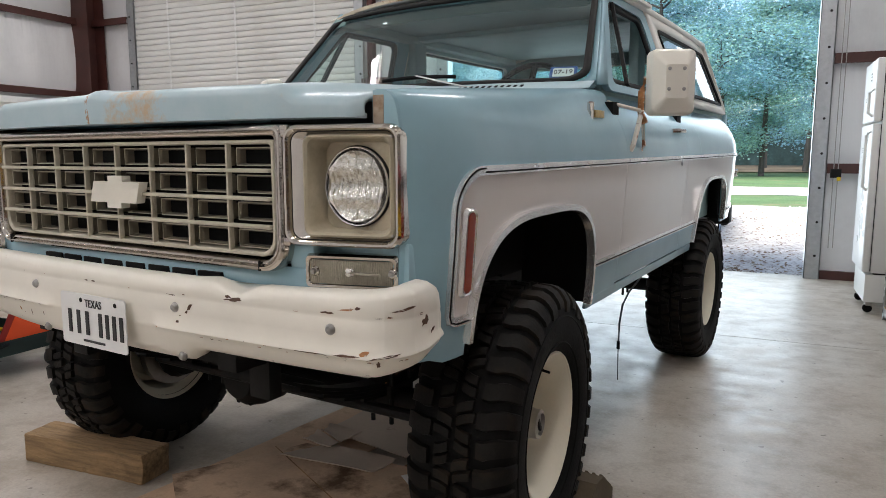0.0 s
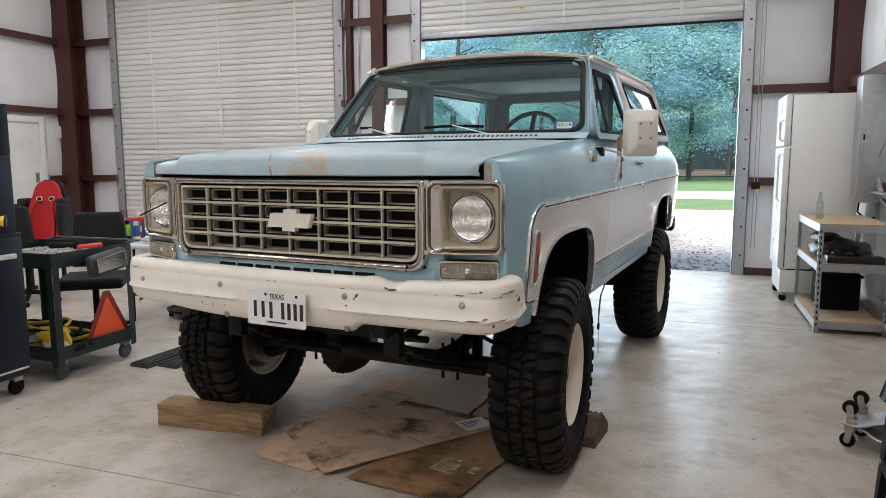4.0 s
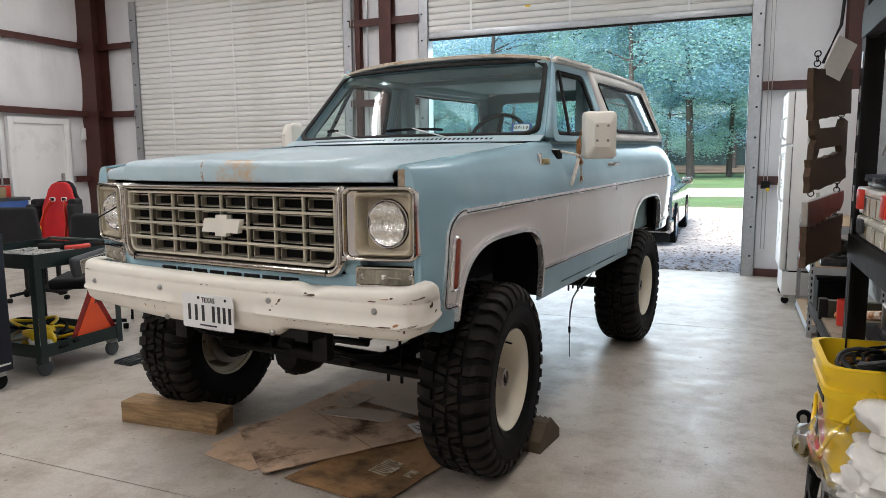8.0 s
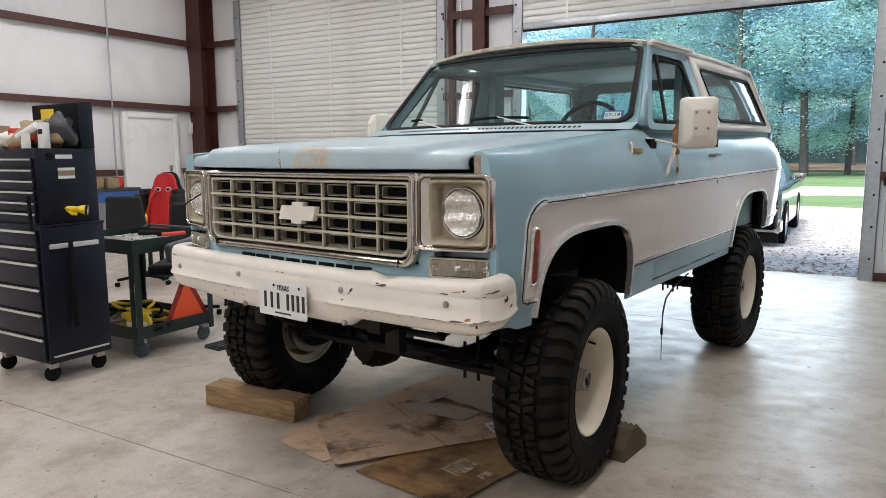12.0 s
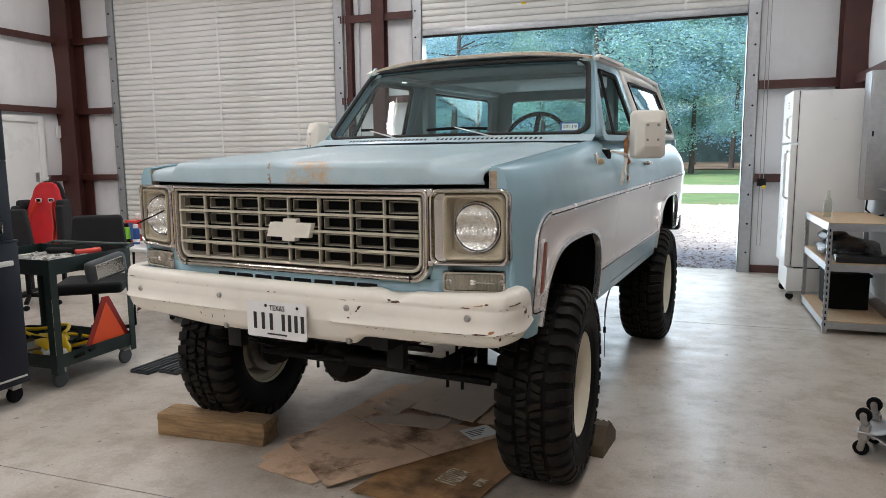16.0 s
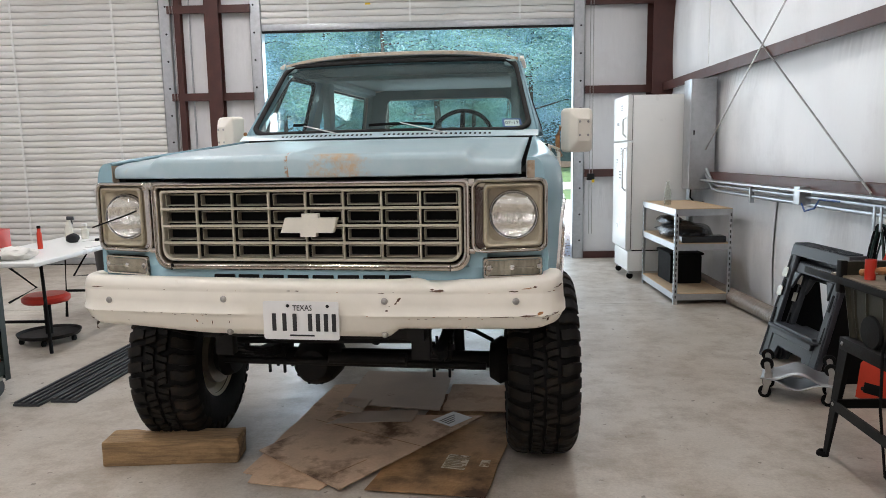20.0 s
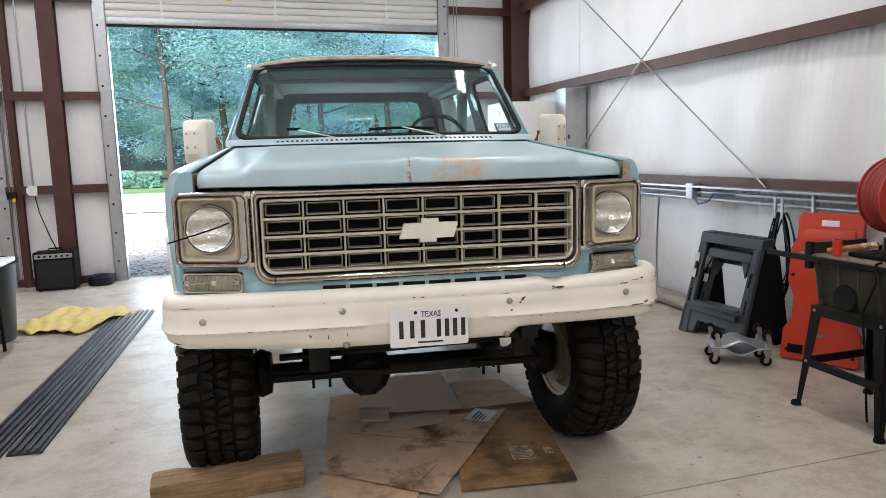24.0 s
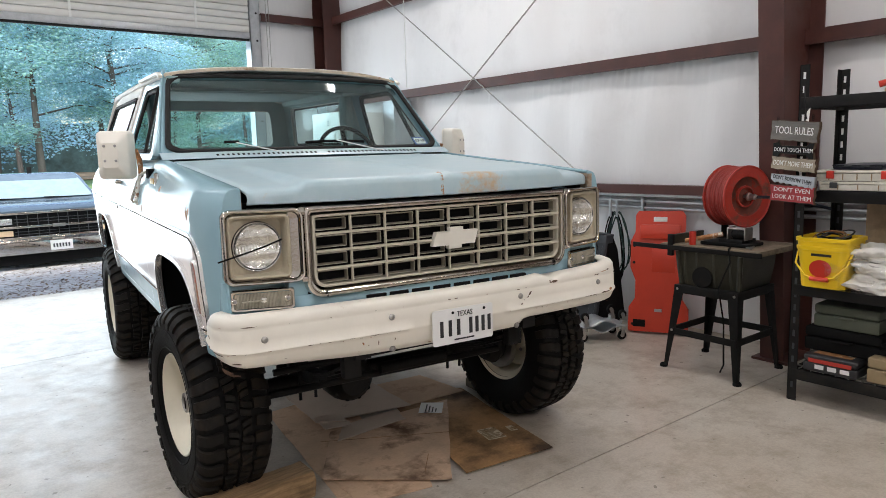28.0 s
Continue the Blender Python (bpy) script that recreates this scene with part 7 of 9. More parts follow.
sh = empty("shelf_unit", pose(0, 0, 0), "low grey steel shelf unit with particle board shelves", "shelf unit")
X0, X1, Y0, Y1 = 1.225, 1.76, 5.40, 6.56
for x, sx in ((X0, 1), (X1, -1)):
    for y, sy in ((Y0, 1), (Y1, -1)):
        p_ = part("post", angle_post(BM(), x, y, 0, 0.905, sx, sy), M_GALV, sh)
        if y == Y0 or x == X0:
            for k in range(16):
                if y == Y0:
                    part("slot_hole", box(BM(), min(x + sx * 0.012, x + sx * 0.022), max(x + sx * 0.012, x + sx * 0.022), y - 0.0015, y - 0.0002, 0.06 + 0.052 * k, 0.088 + 0.052 * k), M_BLACK, p_)
                if x == X0:
                    part("slot_hole", box(BM(), x - 0.0015, x - 0.0002, min(y + sy * 0.012, y + sy * 0.022), max(y + sy * 0.012, y + sy * 0.022), 0.06 + 0.052 * k, 0.088 + 0.052 * k), M_BLACK, p_)
for z in (0.095, 0.575, 0.905):
    s_ = part("shelf_board", box(BM(), X0 + 0.004, X1 - 0.004, Y0 + 0.004, Y1 - 0.004, z - 0.004, z + 0.012), M_BOARD, sh)
    bm = BM()
    box(bm, X0 + 0.003, X1 - 0.003, Y0 + 0.003, Y0 + 0.005, z - 0.055, z + 0.006)
    box(bm, X0 + 0.003, X1 - 0.003, Y1 - 0.005, Y1 - 0.003, z - 0.055, z + 0.006)
    box(bm, X0 + 0.003, X0 + 0.005, Y0 + 0.005, Y1 - 0.005, z - 0.055, z + 0.006)
    box(bm, X1 - 0.005, X1 - 0.003, Y0 + 0.005, Y1 - 0.005, z - 0.055, z + 0.006)
    part("shelf_rim", bm, M_GALV, s_)
def lump(name, c, s, material, label, cat, seed, amp=0.25, n=3):
    bm = BM()
    bmesh.ops.create_icosphere(bm, subdivisions=n, radius=1)
    noise.seed_set(seed)
    for v in bm.verts:
        d = 1 + amp * noise.noise(v.co * 1.7 + Vector((seed, 0, 0))) + amp * 0.5 * noise.noise(v.co * 4.3)
        v.co = Vector((v.co.x * s[0] * d, v.co.y * s[1] * d, max(-0.8, v.co.z * d) * s[2]))
    lo_ = min(v.co.z for v in bm.verts)
    for v in bm.verts:
        v.co += Vector((c[0], c[1], c[2] - lo_))
    return tagged(part(name, bm, material, angle=70), label, cat)


M_BAG = mat("shiny_black_plastic", (0.015, 0.015, 0.017), 0.22, var=0.2, fine=14, bump=0.8, bumpd=0.02)
lump("plastic_bag", (1.48, 5.95, 0.588), (0.23, 0.42, 0.085), M_BAG, "crumpled black plastic bag on the shelf", "bag", 4)
lump("grey_sheet", (1.40, 6.15, 0.70), (0.12, 0.25, 0.05), M_BAG, "crumpled black plastic wrap on a bag", "bag", 9)
tagged(part("black_tray", box(BM(), 1.30, 1.72, 5.43, 5.58, 0.588, 0.65, 0.015, 3), M_BAG), "flat black plastic tray on the shelf", "tray")
bn = empty("storage_bin", pose(0, 0, 0), "black plastic bin on the bottom shelf", "bin")
part("tub", box(BM(), 1.34, 1.66, 5.9, 6.35, 0.108, 0.40, 0.02, 3), M_BLACK, bn)
part("rim", box(BM(), 1.325, 1.675, 5.885, 6.365, 0.40, 0.425, 0.008), M_BLACK, bn)
M_BOTTLE = glass("bottle_glass", (0.82, 0.84, 0.80))
bt = part("glass_bottle", lathe(BM(), [(0.0005, 0.0), (0.033, 0.002), (0.036, 0.02), (0.036, 0.12), (0.030, 0.15), (0.016, 0.18), (0.014, 0.225), (0.016, 0.235), (0.012, 0.235)], 20, "z", (1.30, 5.92, 0.918)), M_BOTTLE)
tagged(bt, "empty clear glass bottle on the shelf top", "bottle")
M_ROLL = mat("brown_plastic_sheet", (0.26, 0.21, 0.17), 0.4, var=0.2, scale=6, fine=25, bump=0.7, bumpd=0.015)
bm = BM()
tube(bm, [(1.80 + 0.012 * math.sin(y * 3), y, 0.072) for y in lin(3.4, 6.35, 26)], 0.072, 14)
tagged(part("rolled_sheet", bm, M_ROLL, angle=60), "rolled brown plastic sheet lying along the wall", "roll")


# folded plastic sawhorses, one behind the other
def sawhorse(m, label, deep=True):
    """Moulded folding trestle: hollow frame with flared legs, toothed top, low tray and deep sides."""
    s = empty("sawhorse", m, label, "sawhorse", "folding sawhorses")
    B_, T_, H = 0.345, 0.325, 0.80
    lean = 0.21

    def slab(name, pts, y0, y1, mt=M_TRESTLE, lab=""):
        bm = BM()
        f0 = [bm.verts.new((x, y0 + lean * z / H, z)) for x, z in pts]
        f1 = [bm.verts.new((x, y1 + lean * z / H, z)) for x, z in pts]
        bm.faces.new(f0)
        bm.faces.new(f1[::-1])
        for k in range(len(pts)):
            bm.faces.new((f0[k], f0[(k + 1) % len(pts)], f1[(k + 1) % len(pts)], f1[k]))
        bmesh.ops.bevel(bm, geom=bm.edges[:], offset=0.004, segments=1, affect="EDGES")
        return part(name, bm, mt, s, lab)

    for q in (-1, 1):
        lg = slab("leg", [(q * B_, 0.0), (q * (B_ - 0.095), 0.0), (q * (T_ - 0.075), H - 0.06), (q * T_, H - 0.03)], 0.0, 0.035)
        part("leg_slot", box(BM(), -0.011, 0.011, -0.002, 0.002, -0.055, 0.055, 0.001, 1, pose(q * 0.300, -0.002 + lean * 0.30 / H, 0.30, -14.7, q * 3)), M_BLACK, lg)
        part("leg_slot", box(BM(), -0.011, 0.011, -0.002, 0.002, -0.055, 0.055, 0.001, 1, pose(q * 0.285, -0.002 + lean * 0.50 / H, 0.50, -14.7, q * 3)), M_BLACK, lg)
        slab("leg_rib", [(q * (B_ - 0.012), 0.01), (q * (B_ - 0.026), 0.01), (q * (T_ - 0.026), H - 0.08), (q * (T_ - 0.012), H - 0.08)], -0.008, 0.001)
        if not deep:
            continue
        # deep side of the folded pair of legs
        bm = BM()
        ys = [(0.035, 0.0), (0.45, 0.0), (0.46, 0.10), (0.37, H - 0.14), (0.10 + lean, H - 0.03), (lean + 0.035, H - 0.03)]
        f0 = [bm.verts.new((q * (B_ - 0.004 - (B_ - T_) * z / H), y + (lean * z / H if y == 0.035 else 0), z)) for y, z in ys]
        f1 = [bm.verts.new((v.co.x - q * 0.03, v.co.y, v.co.z)) for v in f0]
        bm.faces.new(f0)
        bm.faces.new(f1[::-1])
        for k in range(len(ys)):
            bm.faces.new((f0[k], f0[(k + 1) % len(ys)], f1[(k + 1) % len(ys)], f1[k]))
        part("side_panel", bm, M_BLACK, s)
    slab("top_beam", [(-T_, H - 0.075), (T_, H - 0.075), (T_, H), (-T_, H)], -0.004, 0.11)
    slab("upper_beam", [(-T_ + 0.09, H - 0.185), (T_ - 0.09, H - 0.185), (T_ - 0.10, H - 0.12), (-T_ + 0.10, H - 0.12)], 0.02, 0.08)
    for q in (-1, 1):
        slab("corner_gusset", [(q * (T_ - 0.10), H - 0.18), (q * (T_ - 0.17), H - 0.185), (q * (T_ - 0.105), H - 0.30)], 0.006, 0.03)
    for k in range(26):
        x = -T_ + 0.012 + 0.0236 * k
        part("tooth", box(BM(), x, x + 0.012, lean - 0.002, lean + 0.10, H, H + 0.009), M_TRESTLE, s)
        if 3 < k < 22:
            part("tooth", box(BM(), x, x + 0.012, lean - 0.012, lean + 0.05, H - 0.122, H - 0.112), M_TRESTLE, s)
    slab("tray_front", [(-B_ + 0.10, 0.19), (B_ - 0.10, 0.19), (B_ - 0.11, 0.265), (-B_ + 0.11, 0.265)], -0.02, 0.03)
    part("tray", box(BM(), -B_ + 0.06, B_ - 0.06, 0.03, 0.20, 0.23, 0.25, 0.004), M_TRESTLE, s)
    slab("lower_apron", [(-B_ + 0.10, 0.02), (-B_ + 0.17, 0.02), (-B_ + 0.19, 0.12), (B_ - 0.19, 0.12), (B_ - 0.17, 0.02), (B_ - 0.10, 0.02), (B_ - 0.10, 0.19), (-B_ + 0.10, 0.19)], 0.004, 0.03)
    for z in (0.47, 0.60):
        part("label_tag", box(BM(), -0.03, 0.03, -0.010, -0.006, -0.035, 0.035, 0.003, 1, pose(-0.312, lean * z / H, z, -14.7, -3)), M_CLEAR, s, "clear paper tag")
    return s


sawhorse(pose(1.35, 3.40, 0, 0, 0, -87), "dark grey plastic folding sawhorse standing at the wall")
sawhorse(pose(1.35, 3.40, 0, 0, 0, -87) @ pose(0, 0.075, 0) @ Matrix.Diagonal((0.80, 1, 0.92, 1)), "dark grey plastic folding sawhorse pushed in behind another", False)

# wheel dollies
def dolly(m, label):
    d = empty("wheel_dolly", m, label, "wheel dolly", "wheel dollies")
    bm = BM()
    grid(bm, lin(-0.19, 0.19, 14), lin(-0.125, 0.125, 6), lambda x, y: (x, y, 0.0975 - 0.0225 * math.cos(max(-1, min(1, x / 0.13)) * math.pi)))
    part("cradle", bm, M_GALV, d, "bent steel cradle", solid=0.004)
    for y in (-0.122, 0.122):
        part("rolled_edge", tube(BM(), [(x, y, 0.0975 - 0.0225 * math.cos(max(-1, min(1, x / 0.13)) * math.pi)) for x in lin(-0.19, 0.19, 14)], 0.005, 6), M_GALV, d)
    for x in (-0.165, 0.165):
        for y in (-0.10, 0.10):
            w = part("caster", lathe(BM(), [(0.0005, -0.011), (0.028, -0.010), (0.036, -0.008), (0.036, 0.008), (0.028, 0.010), (0.0005, 0.011)], 18, "y", (x, y, 0.036)), M_BLACK, d)
            part("caster_hub", lathe(BM(), [(0.0005, -0.013), (0.016, -0.012), (0.016, 0.012), (0.0005, 0.013)], 12, "y", (x, y, 0.036)), M_STEEL, w)
            for q in (-1, 1):
                part("caster_fork", sweep(BM(), [(x, y + q * 0.017, 0.032), (x + 0.010, y + q * 0.017, 0.085)], [(-0.011, -0.002), (0.011, -0.002), (0.016, 0.002), (-0.016, 0.002)], (0, 1, 0)), M_STEEL, w)
            part("caster_plate", box(BM(), x - 0.012, x + 0.032, y - 0.022, y + 0.022, 0.085, 0.117, 0.004), M_STEEL, w)
    return d


dolly(pose(1.185, 2.865, 0, 0, 0, -29), "bent grey steel wheel dolly on casters")
dolly(pose(1.185, 2.865, 0.245, 180, 0, -25), "grey steel wheel dolly lying upside down on another")

# mechanic's creeper
cr = empty("creeper", pose(1.60, 2.58, 0.0, -9, 0, -61), "orange-red moulded plastic creeper leaning on the wall", "creeper")
bm = BM()
_o = [(-0.24, 0.02), (0.24, 0.02), (0.24, 0.22), (0.19, 0.30), (0.19, 0.45), (0.235, 0.56), (0.235, 0.78), (0.20, 0.86), (0.20, 1.00), (0.175, 1.035), (-0.175, 1.035), (-0.20, 1.00), (-0.20, 0.86), (-0.235, 0.78), (-0.235, 0.56), (-0.19, 0.45), (-0.19, 0.30), (-0.24, 0.22)]
sweep(bm, [(0, 0.0, 0), (0, 0.07, 0)], _o, (0, 0, 1))
part("bed", bm, M_ORANGE, cr)
part("handle_slot", box(BM(), -0.055, 0.055, -0.003, 0.003, 0.945, 0.985, 0.002), M_WHITEG, cr)
part("tray_pocket", box(BM(), -0.20, -0.10, -0.003, 0.003, 0.06, 0.12, 0.002), M_BLACK, cr)
part("recess", box(BM(), -0.06, 0.13, -0.002, 0.004, 0.52, 0.76, 0.003), M_ORANGE, cr)
for x in (-0.205, 0.205):
    for z in (0.08, 0.60, 0.74):
        part("bolt", lathe(BM(), [(0.0005, -0.006), (0.010, -0.005), (0.012, 0.0)], 10, "y", (x, 0, z)), M_DARK, cr)
part("head_pad", box(BM(), -0.16, 0.16, -0.022, -0.002, 0.80, 0.92, 0.01), M_ORANGE, cr)
part("badge_plate", box(BM(), -0.03, 0.03, -0.004, 0.0, 0.19, 0.215), M_STEEL, cr)

M_CORD = mat("dark_green_cord", (0.008, 0.035, 0.026), 0.5)
hs = empty("cable_coil", pose(0, 0, 0), "dark coiled extension cable hanging from the wall conduit", "cable")
for k in range(7):
    ry, rz_ = 0.115 + 0.02 * (k % 4), 0.27 + 0.035 * (k % 3)
    part("loop", tube(BM(), [(1.775 + 0.009 * k, 3.15 + 0.022 * (k % 3) + ry * math.sin(a) * (0.72 - 0.28 * math.cos(a)) * (1 + 0.08 * math.sin(2 * a + k)), 0.985 - rz_ + rz_ * math.cos(a + 0.1 * math.sin(a * 2 + k))) for a in lin(0, 2 * math.pi, 24)], 0.0065, 6), M_BLACK if k % 3 else M_CORD, hs)
for y in (3.13, 3.20):
    part("hanger", box(BM(), 1.765, 1.772, y - 0.012, y + 0.012, 0.945, 1.10, 0.002), M_GALV, hs)

# table saw on its stand with things on top
ts = empty("table_saw", pose(0, 0, 0), "old dark table saw on a splayed steel stand", "table saw")
M_SAW = mat("greasy_grey_iron", (0.042, 0.040, 0.027), 0.42, 0.3, var=0.4, scale=5, dirt=(0.095, 0.075, 0.045), dirt_at=(0.55, 0.75), dirt_scale=5)
M_BENCHTOP = mat("rust_bloomed_iron", (0.24, 0.19, 0.135), 0.55, 0.3, var=0.2, scale=6, dirt=(0.11, 0.085, 0.06), dirt_at=(0.5, 0.7), dirt_scale=6)
part("saw_table", box(BM(), 0.945, 1.50, 1.40, 2.12, 0.845, 0.882, 0.006), M_BENCHTOP, ts, "worn cast saw table")
part("table_edge", box(BM(), 0.930, 0.945, 1.38, 2.34, 0.842, 0.874, 0.003), M_DARK, ts)
bm = BM()
rows = []
for z, d in ((0.845, 0.0), (0.72, 0.01), (0.60, 0.03)):
    rows.append([bm.verts.new(p) for p in ((0.955 + d, 1.52 + d, z), (1.42 - d, 1.52 + d, z), (1.42 - d, 2.0 - d, z), (0.955 + d, 2.0 - d, z))])
for ra, rb in zip(rows, rows[1:]):
    for k in range(4):
        bm.faces.new((ra[k], ra[(k + 1) % 4], rb[(k + 1) % 4], rb[k]))
bm.faces.new(rows[-1])
for y in (1.60, 1.72, 1.84, 1.93):
    tube(bm, [(0.962, y, 0.835), (0.972, y, 0.72), (0.990, y, 0.61)], 0.012, 8)
for y in (1.53, 1.985):
    tube(bm, [(0.958, y, 0.84), (0.984, y + (0.02 if y < 1.7 else -0.02), 0.605)], 0.018, 8)
part("saw_body", bm, M_SAW, ts, "dented olive-grey sheet metal body")
part("tilt_plate", lathe(BM(), [(0.0005, -0.012), (0.07, -0.010), (0.075, 0.0)], 20, "x", (0.965, 1.80, 0.67)), M_DARK, ts)
part("stand_apron", box(BM(), 0.935, 1.415, 1.525, 1.995, 0.545, 0.602, 0.004), M_DARK, ts)
for (tx, ty), (fx, fy) in (((0.96, 1.97), (0.925, 2.06)), ((0.96, 1.55), (0.90, 1.495)), ((1.39, 1.97), (1.45, 2.05)), ((1.39, 1.55), (1.45, 1.49))):
    # tapered pressed-steel leg, wide under the apron, with bolt heads
    qx, qy = (1 if tx < 1.2 else -1), (1 if ty < 1.8 else -1)
    bm = BM()
    for ax in (0, 1):
        w0, w1 = 0.030, 0.075
        c = [Vector((fx, fy, 0.012)), Vector((tx - qx * 0.022, ty - qy * 0.022, 0.60))]
        d = Vector((qx, 0, 0)) if ax == 0 else Vector((0, qy, 0))
        t_ = Vector((0, qy, 0)) * 0.004 if ax == 0 else Vector((qx, 0, 0)) * 0.004
        f0 = [bm.verts.new(p) for p in (c[0], c[0] + d * w0, c[1] + d * w1, c[1])]
        f1 = [bm.verts.new(p + t_) for p in (c[0], c[0] + d * w0, c[1] + d * w1, c[1])]
        bm.faces.new(f0)
        bm.faces.new(f1[::-1])
        for k in range(4):
            bm.faces.new((f0[k], f0[(k + 1) % 4], f1[(k + 1) % 4], f1[k]))
    lg = part("stand_leg", bm, M_DARK, ts)
    for z in (0.575, 0.275):
        s_ = (z - 0.012) / 0.588
        part("bolt", lathe(BM(), [(0.0005, -qx * 0.007), (0.009, -qx * 0.005), (0.010, 0.0)], 10, "x", (fx + (tx - qx * 0.022 - fx) * s_, fy + (ty - qy * 0.022 - fy) * s_ + qy * 0.025, z)), M_STEEL, lg)
    part("foot", lathe(BM(), [(0.028, 0.0), (0.028, 0.014), (0.02, 0.024)], 12, "z", (fx, fy, 0)), M_BLACK, lg)
for a, b in (((0.935, 2.02, 0.27), (0.915, 1.52, 0.27)), ((1.425, 2.02, 0.27), (1.425, 1.52, 0.27)), ((0.935, 2.02, 0.27), (1.425, 2.02, 0.27)), ((0.915, 1.52, 0.27), (1.425, 1.52, 0.27))):
    part("stretcher", sweep(BM(), [a, b], [(-0.006, -0.022), (0.006, -0.022), (0.006, 0.022), (-0.006, 0.022)]), M_DARK, ts)
part("power_cord", tube(BM(), [(0.99, 1.62, 0.888), (0.935, 1.60, 0.886), (0.92, 1.58, 0.80), (0.93, 1.66, 0.62), (0.90, 1.60, 0.40), (0.95, 1.62, 0.10), (1.05, 1.7, 0.01)], 0.006, 6), M_BLACK, ts)
fence = part("rip_fence", box(BM(), 0.965, 1.34, 2.02, 2.05, 0.882, 0.945, 0.004), M_SAW, ts)
part("fence_clamp", box(BM(), 0.935, 0.965, 2.015, 2.055, 0.80, 0.95, 0.004), M_DARK, ts)
vs = empty("bench_vise", pose(0.09, 0.03, -0.024), "grey-green bench tool on the saw table", "bench tool")
part("base", box(BM(), 0.98, 1.16, 1.55, 1.72, 0.907, 0.955, 0.01), M_DARK, vs)
part("housing", lathe(BM(), [(0.0005, -0.05), (0.030, -0.048), (0.036, -0.03), (0.036, 0.035), (0.024, 0.045), (0.0005, 0.047)], 18, "y", (1.03, 1.60, 0.99)), M_DARK, vs)
for y in (1.535, 1.655):
    part("end_plate", box(BM(), 0.985, 1.085, y, y + 0.012, 0.950, 1.035, 0.006), M_STEEL, vs)
part("tie_bar", tube(BM(), [(0.992, 1.54, 1.028), (0.992, 1.66, 1.028)], 0.007, 8), M_STEEL, vs)
part("jaw_pad", box(BM(), 0.95, 1.17, 1.50, 1.84, 0.907, 0.932, 0.012, 2), M_BLACK, vs)
part("grip", tube(BM(), [(0.90, 1.92, 0.93), (0.96, 1.78, 0.965), (1.0, 1.70, 0.985)], 0.016, 8), M_RUSTY, vs)
cn = part("red_cup", lathe(BM(), [(0.0005, 0.0), (0.022, 0.0), (0.024, 0.09), (0.021, 0.09)], 16, "z", (1.00, 1.90, 0.883)), M_RED)
tagged(cn, "small red plastic cap standing on the saw table", "cap")
tools = empty("wrenches", pose(0.10, 0.03, -0.024), "loose steel wrenches on the saw table", "wrench")
for k in range(5):
    part("wrench", tube(BM(), [(0.90 + 0.03 * k, 1.45 + 0.012 * k, 0.913), (0.98 + 0.02 * k, 1.55 + 0.008 * k, 0.913)], 0.007, 6), M_STEEL, tools)

# hose reel
rl = empty("hose_reel", pose(1.285, 1.74, 1.205, 0, 0, -17) @ Matrix.Diagonal((1.06, 0.84, 1.06, 1)), "red steel hose reel wound with red air hose", "hose reel")
# browner for rust and grime, darker also for the shade in the dish
M_HUB = mat("rusty_shaded_enamel", (0.16, 0.045, 0.028), 0.6, var=0.3, scale=8, dirt=(0.32, 0.035, 0.02), dirt_at=(0.50, 0.60), dirt_scale=12)
part("drum", lathe(BM(), [(0.06, -0.09), (0.07, -0.09), (0.07, 0.12), (0.06, 0.12)], 24, "y"), M_REEL, rl)
for y, q in ((-0.10, -1), (0.12, 1)):
    fl = part("flange", lathe(BM(), [(0.126, y), (0.130, y + q * 0.004), (0.165, y + q * 0.006), (0.186, y + q * 0.004), (0.194, y + q * 0.010), (0.199, y + q * 0.006), (0.198, y - q * 0.004), (0.186, y - q * 0.004), (0.126, y - q * 0.006)], 48, "y"), M_REEL, rl, "scuffed red dished flange")
    part("hub_dish", lathe(BM(), [(0.128, y + q * 0.003), (0.122, y - q * 0.018), (0.10, y - q * 0.030), (0.05, y - q * 0.032), (0.036, y - q * 0.022), (0.016, y - q * 0.020), (0.016, y - q * 0.040), (0.10, y - q * 0.040), (0.126, y - q * 0.024)], 40, "y"), M_HUB, fl, "rust-stained recessed hub with its shade in the colour")
M_HOSE = mat("red_rubber_hose", (0.27, 0.030, 0.022), 0.5, var=0.15)
rr = random.Random(21)
for lay, r in enumerate((0.135, 0.160, 0.180)):
    for k in range(8 - lay % 2):
        y0, tilt, dr = -0.076 + 0.0242 * (k + 0.5 * (lay % 2)), rr.uniform(-0.006, 0.006), rr.uniform(-0.004, 0.006)
        bm = lathe(BM(), [(r + dr + 0.0118 * math.cos(a), y0 + 0.0118 * math.sin(a)) for a in lin(0, 2 * math.pi, 8)[:-1]], 34, "y", (0, 0, 0), True)
        for v in bm.verts:
            v.co.y += tilt * math.sin(math.atan2(v.co.z, v.co.x) + k)
        part("hose_turn", bm, M_HOSE, rl)
part("axle", tube(BM(), [(0, -0.20, 0), (0, 0.18, 0)], 0.012, 10), M_STEEL, rl)
part("swivel", lathe(BM(), [(0.0005, -0.19), (0.018, -0.185), (0.018, -0.14), (0.026, -0.13), (0.026, -0.11)], 14, "y"), M_STEEL, rl)
part("supply_hose", tube(BM(), [(0, -0.19, 0), (0.05, -0.25, 0.0), (0.18, -0.34, -0.02), (0.36, -0.52, -0.08)], 0.010, 8), M_NAVY, rl)
bm = BM()
box(bm, -0.03, 0.03, 0.125, 0.135, -0.28, 0.02, 0.003)
box(bm, -0.06, 0.16, 0.135, 0.147, -0.31, -0.26, 0.003)
part("bracket", bm, M_DARK, rl)

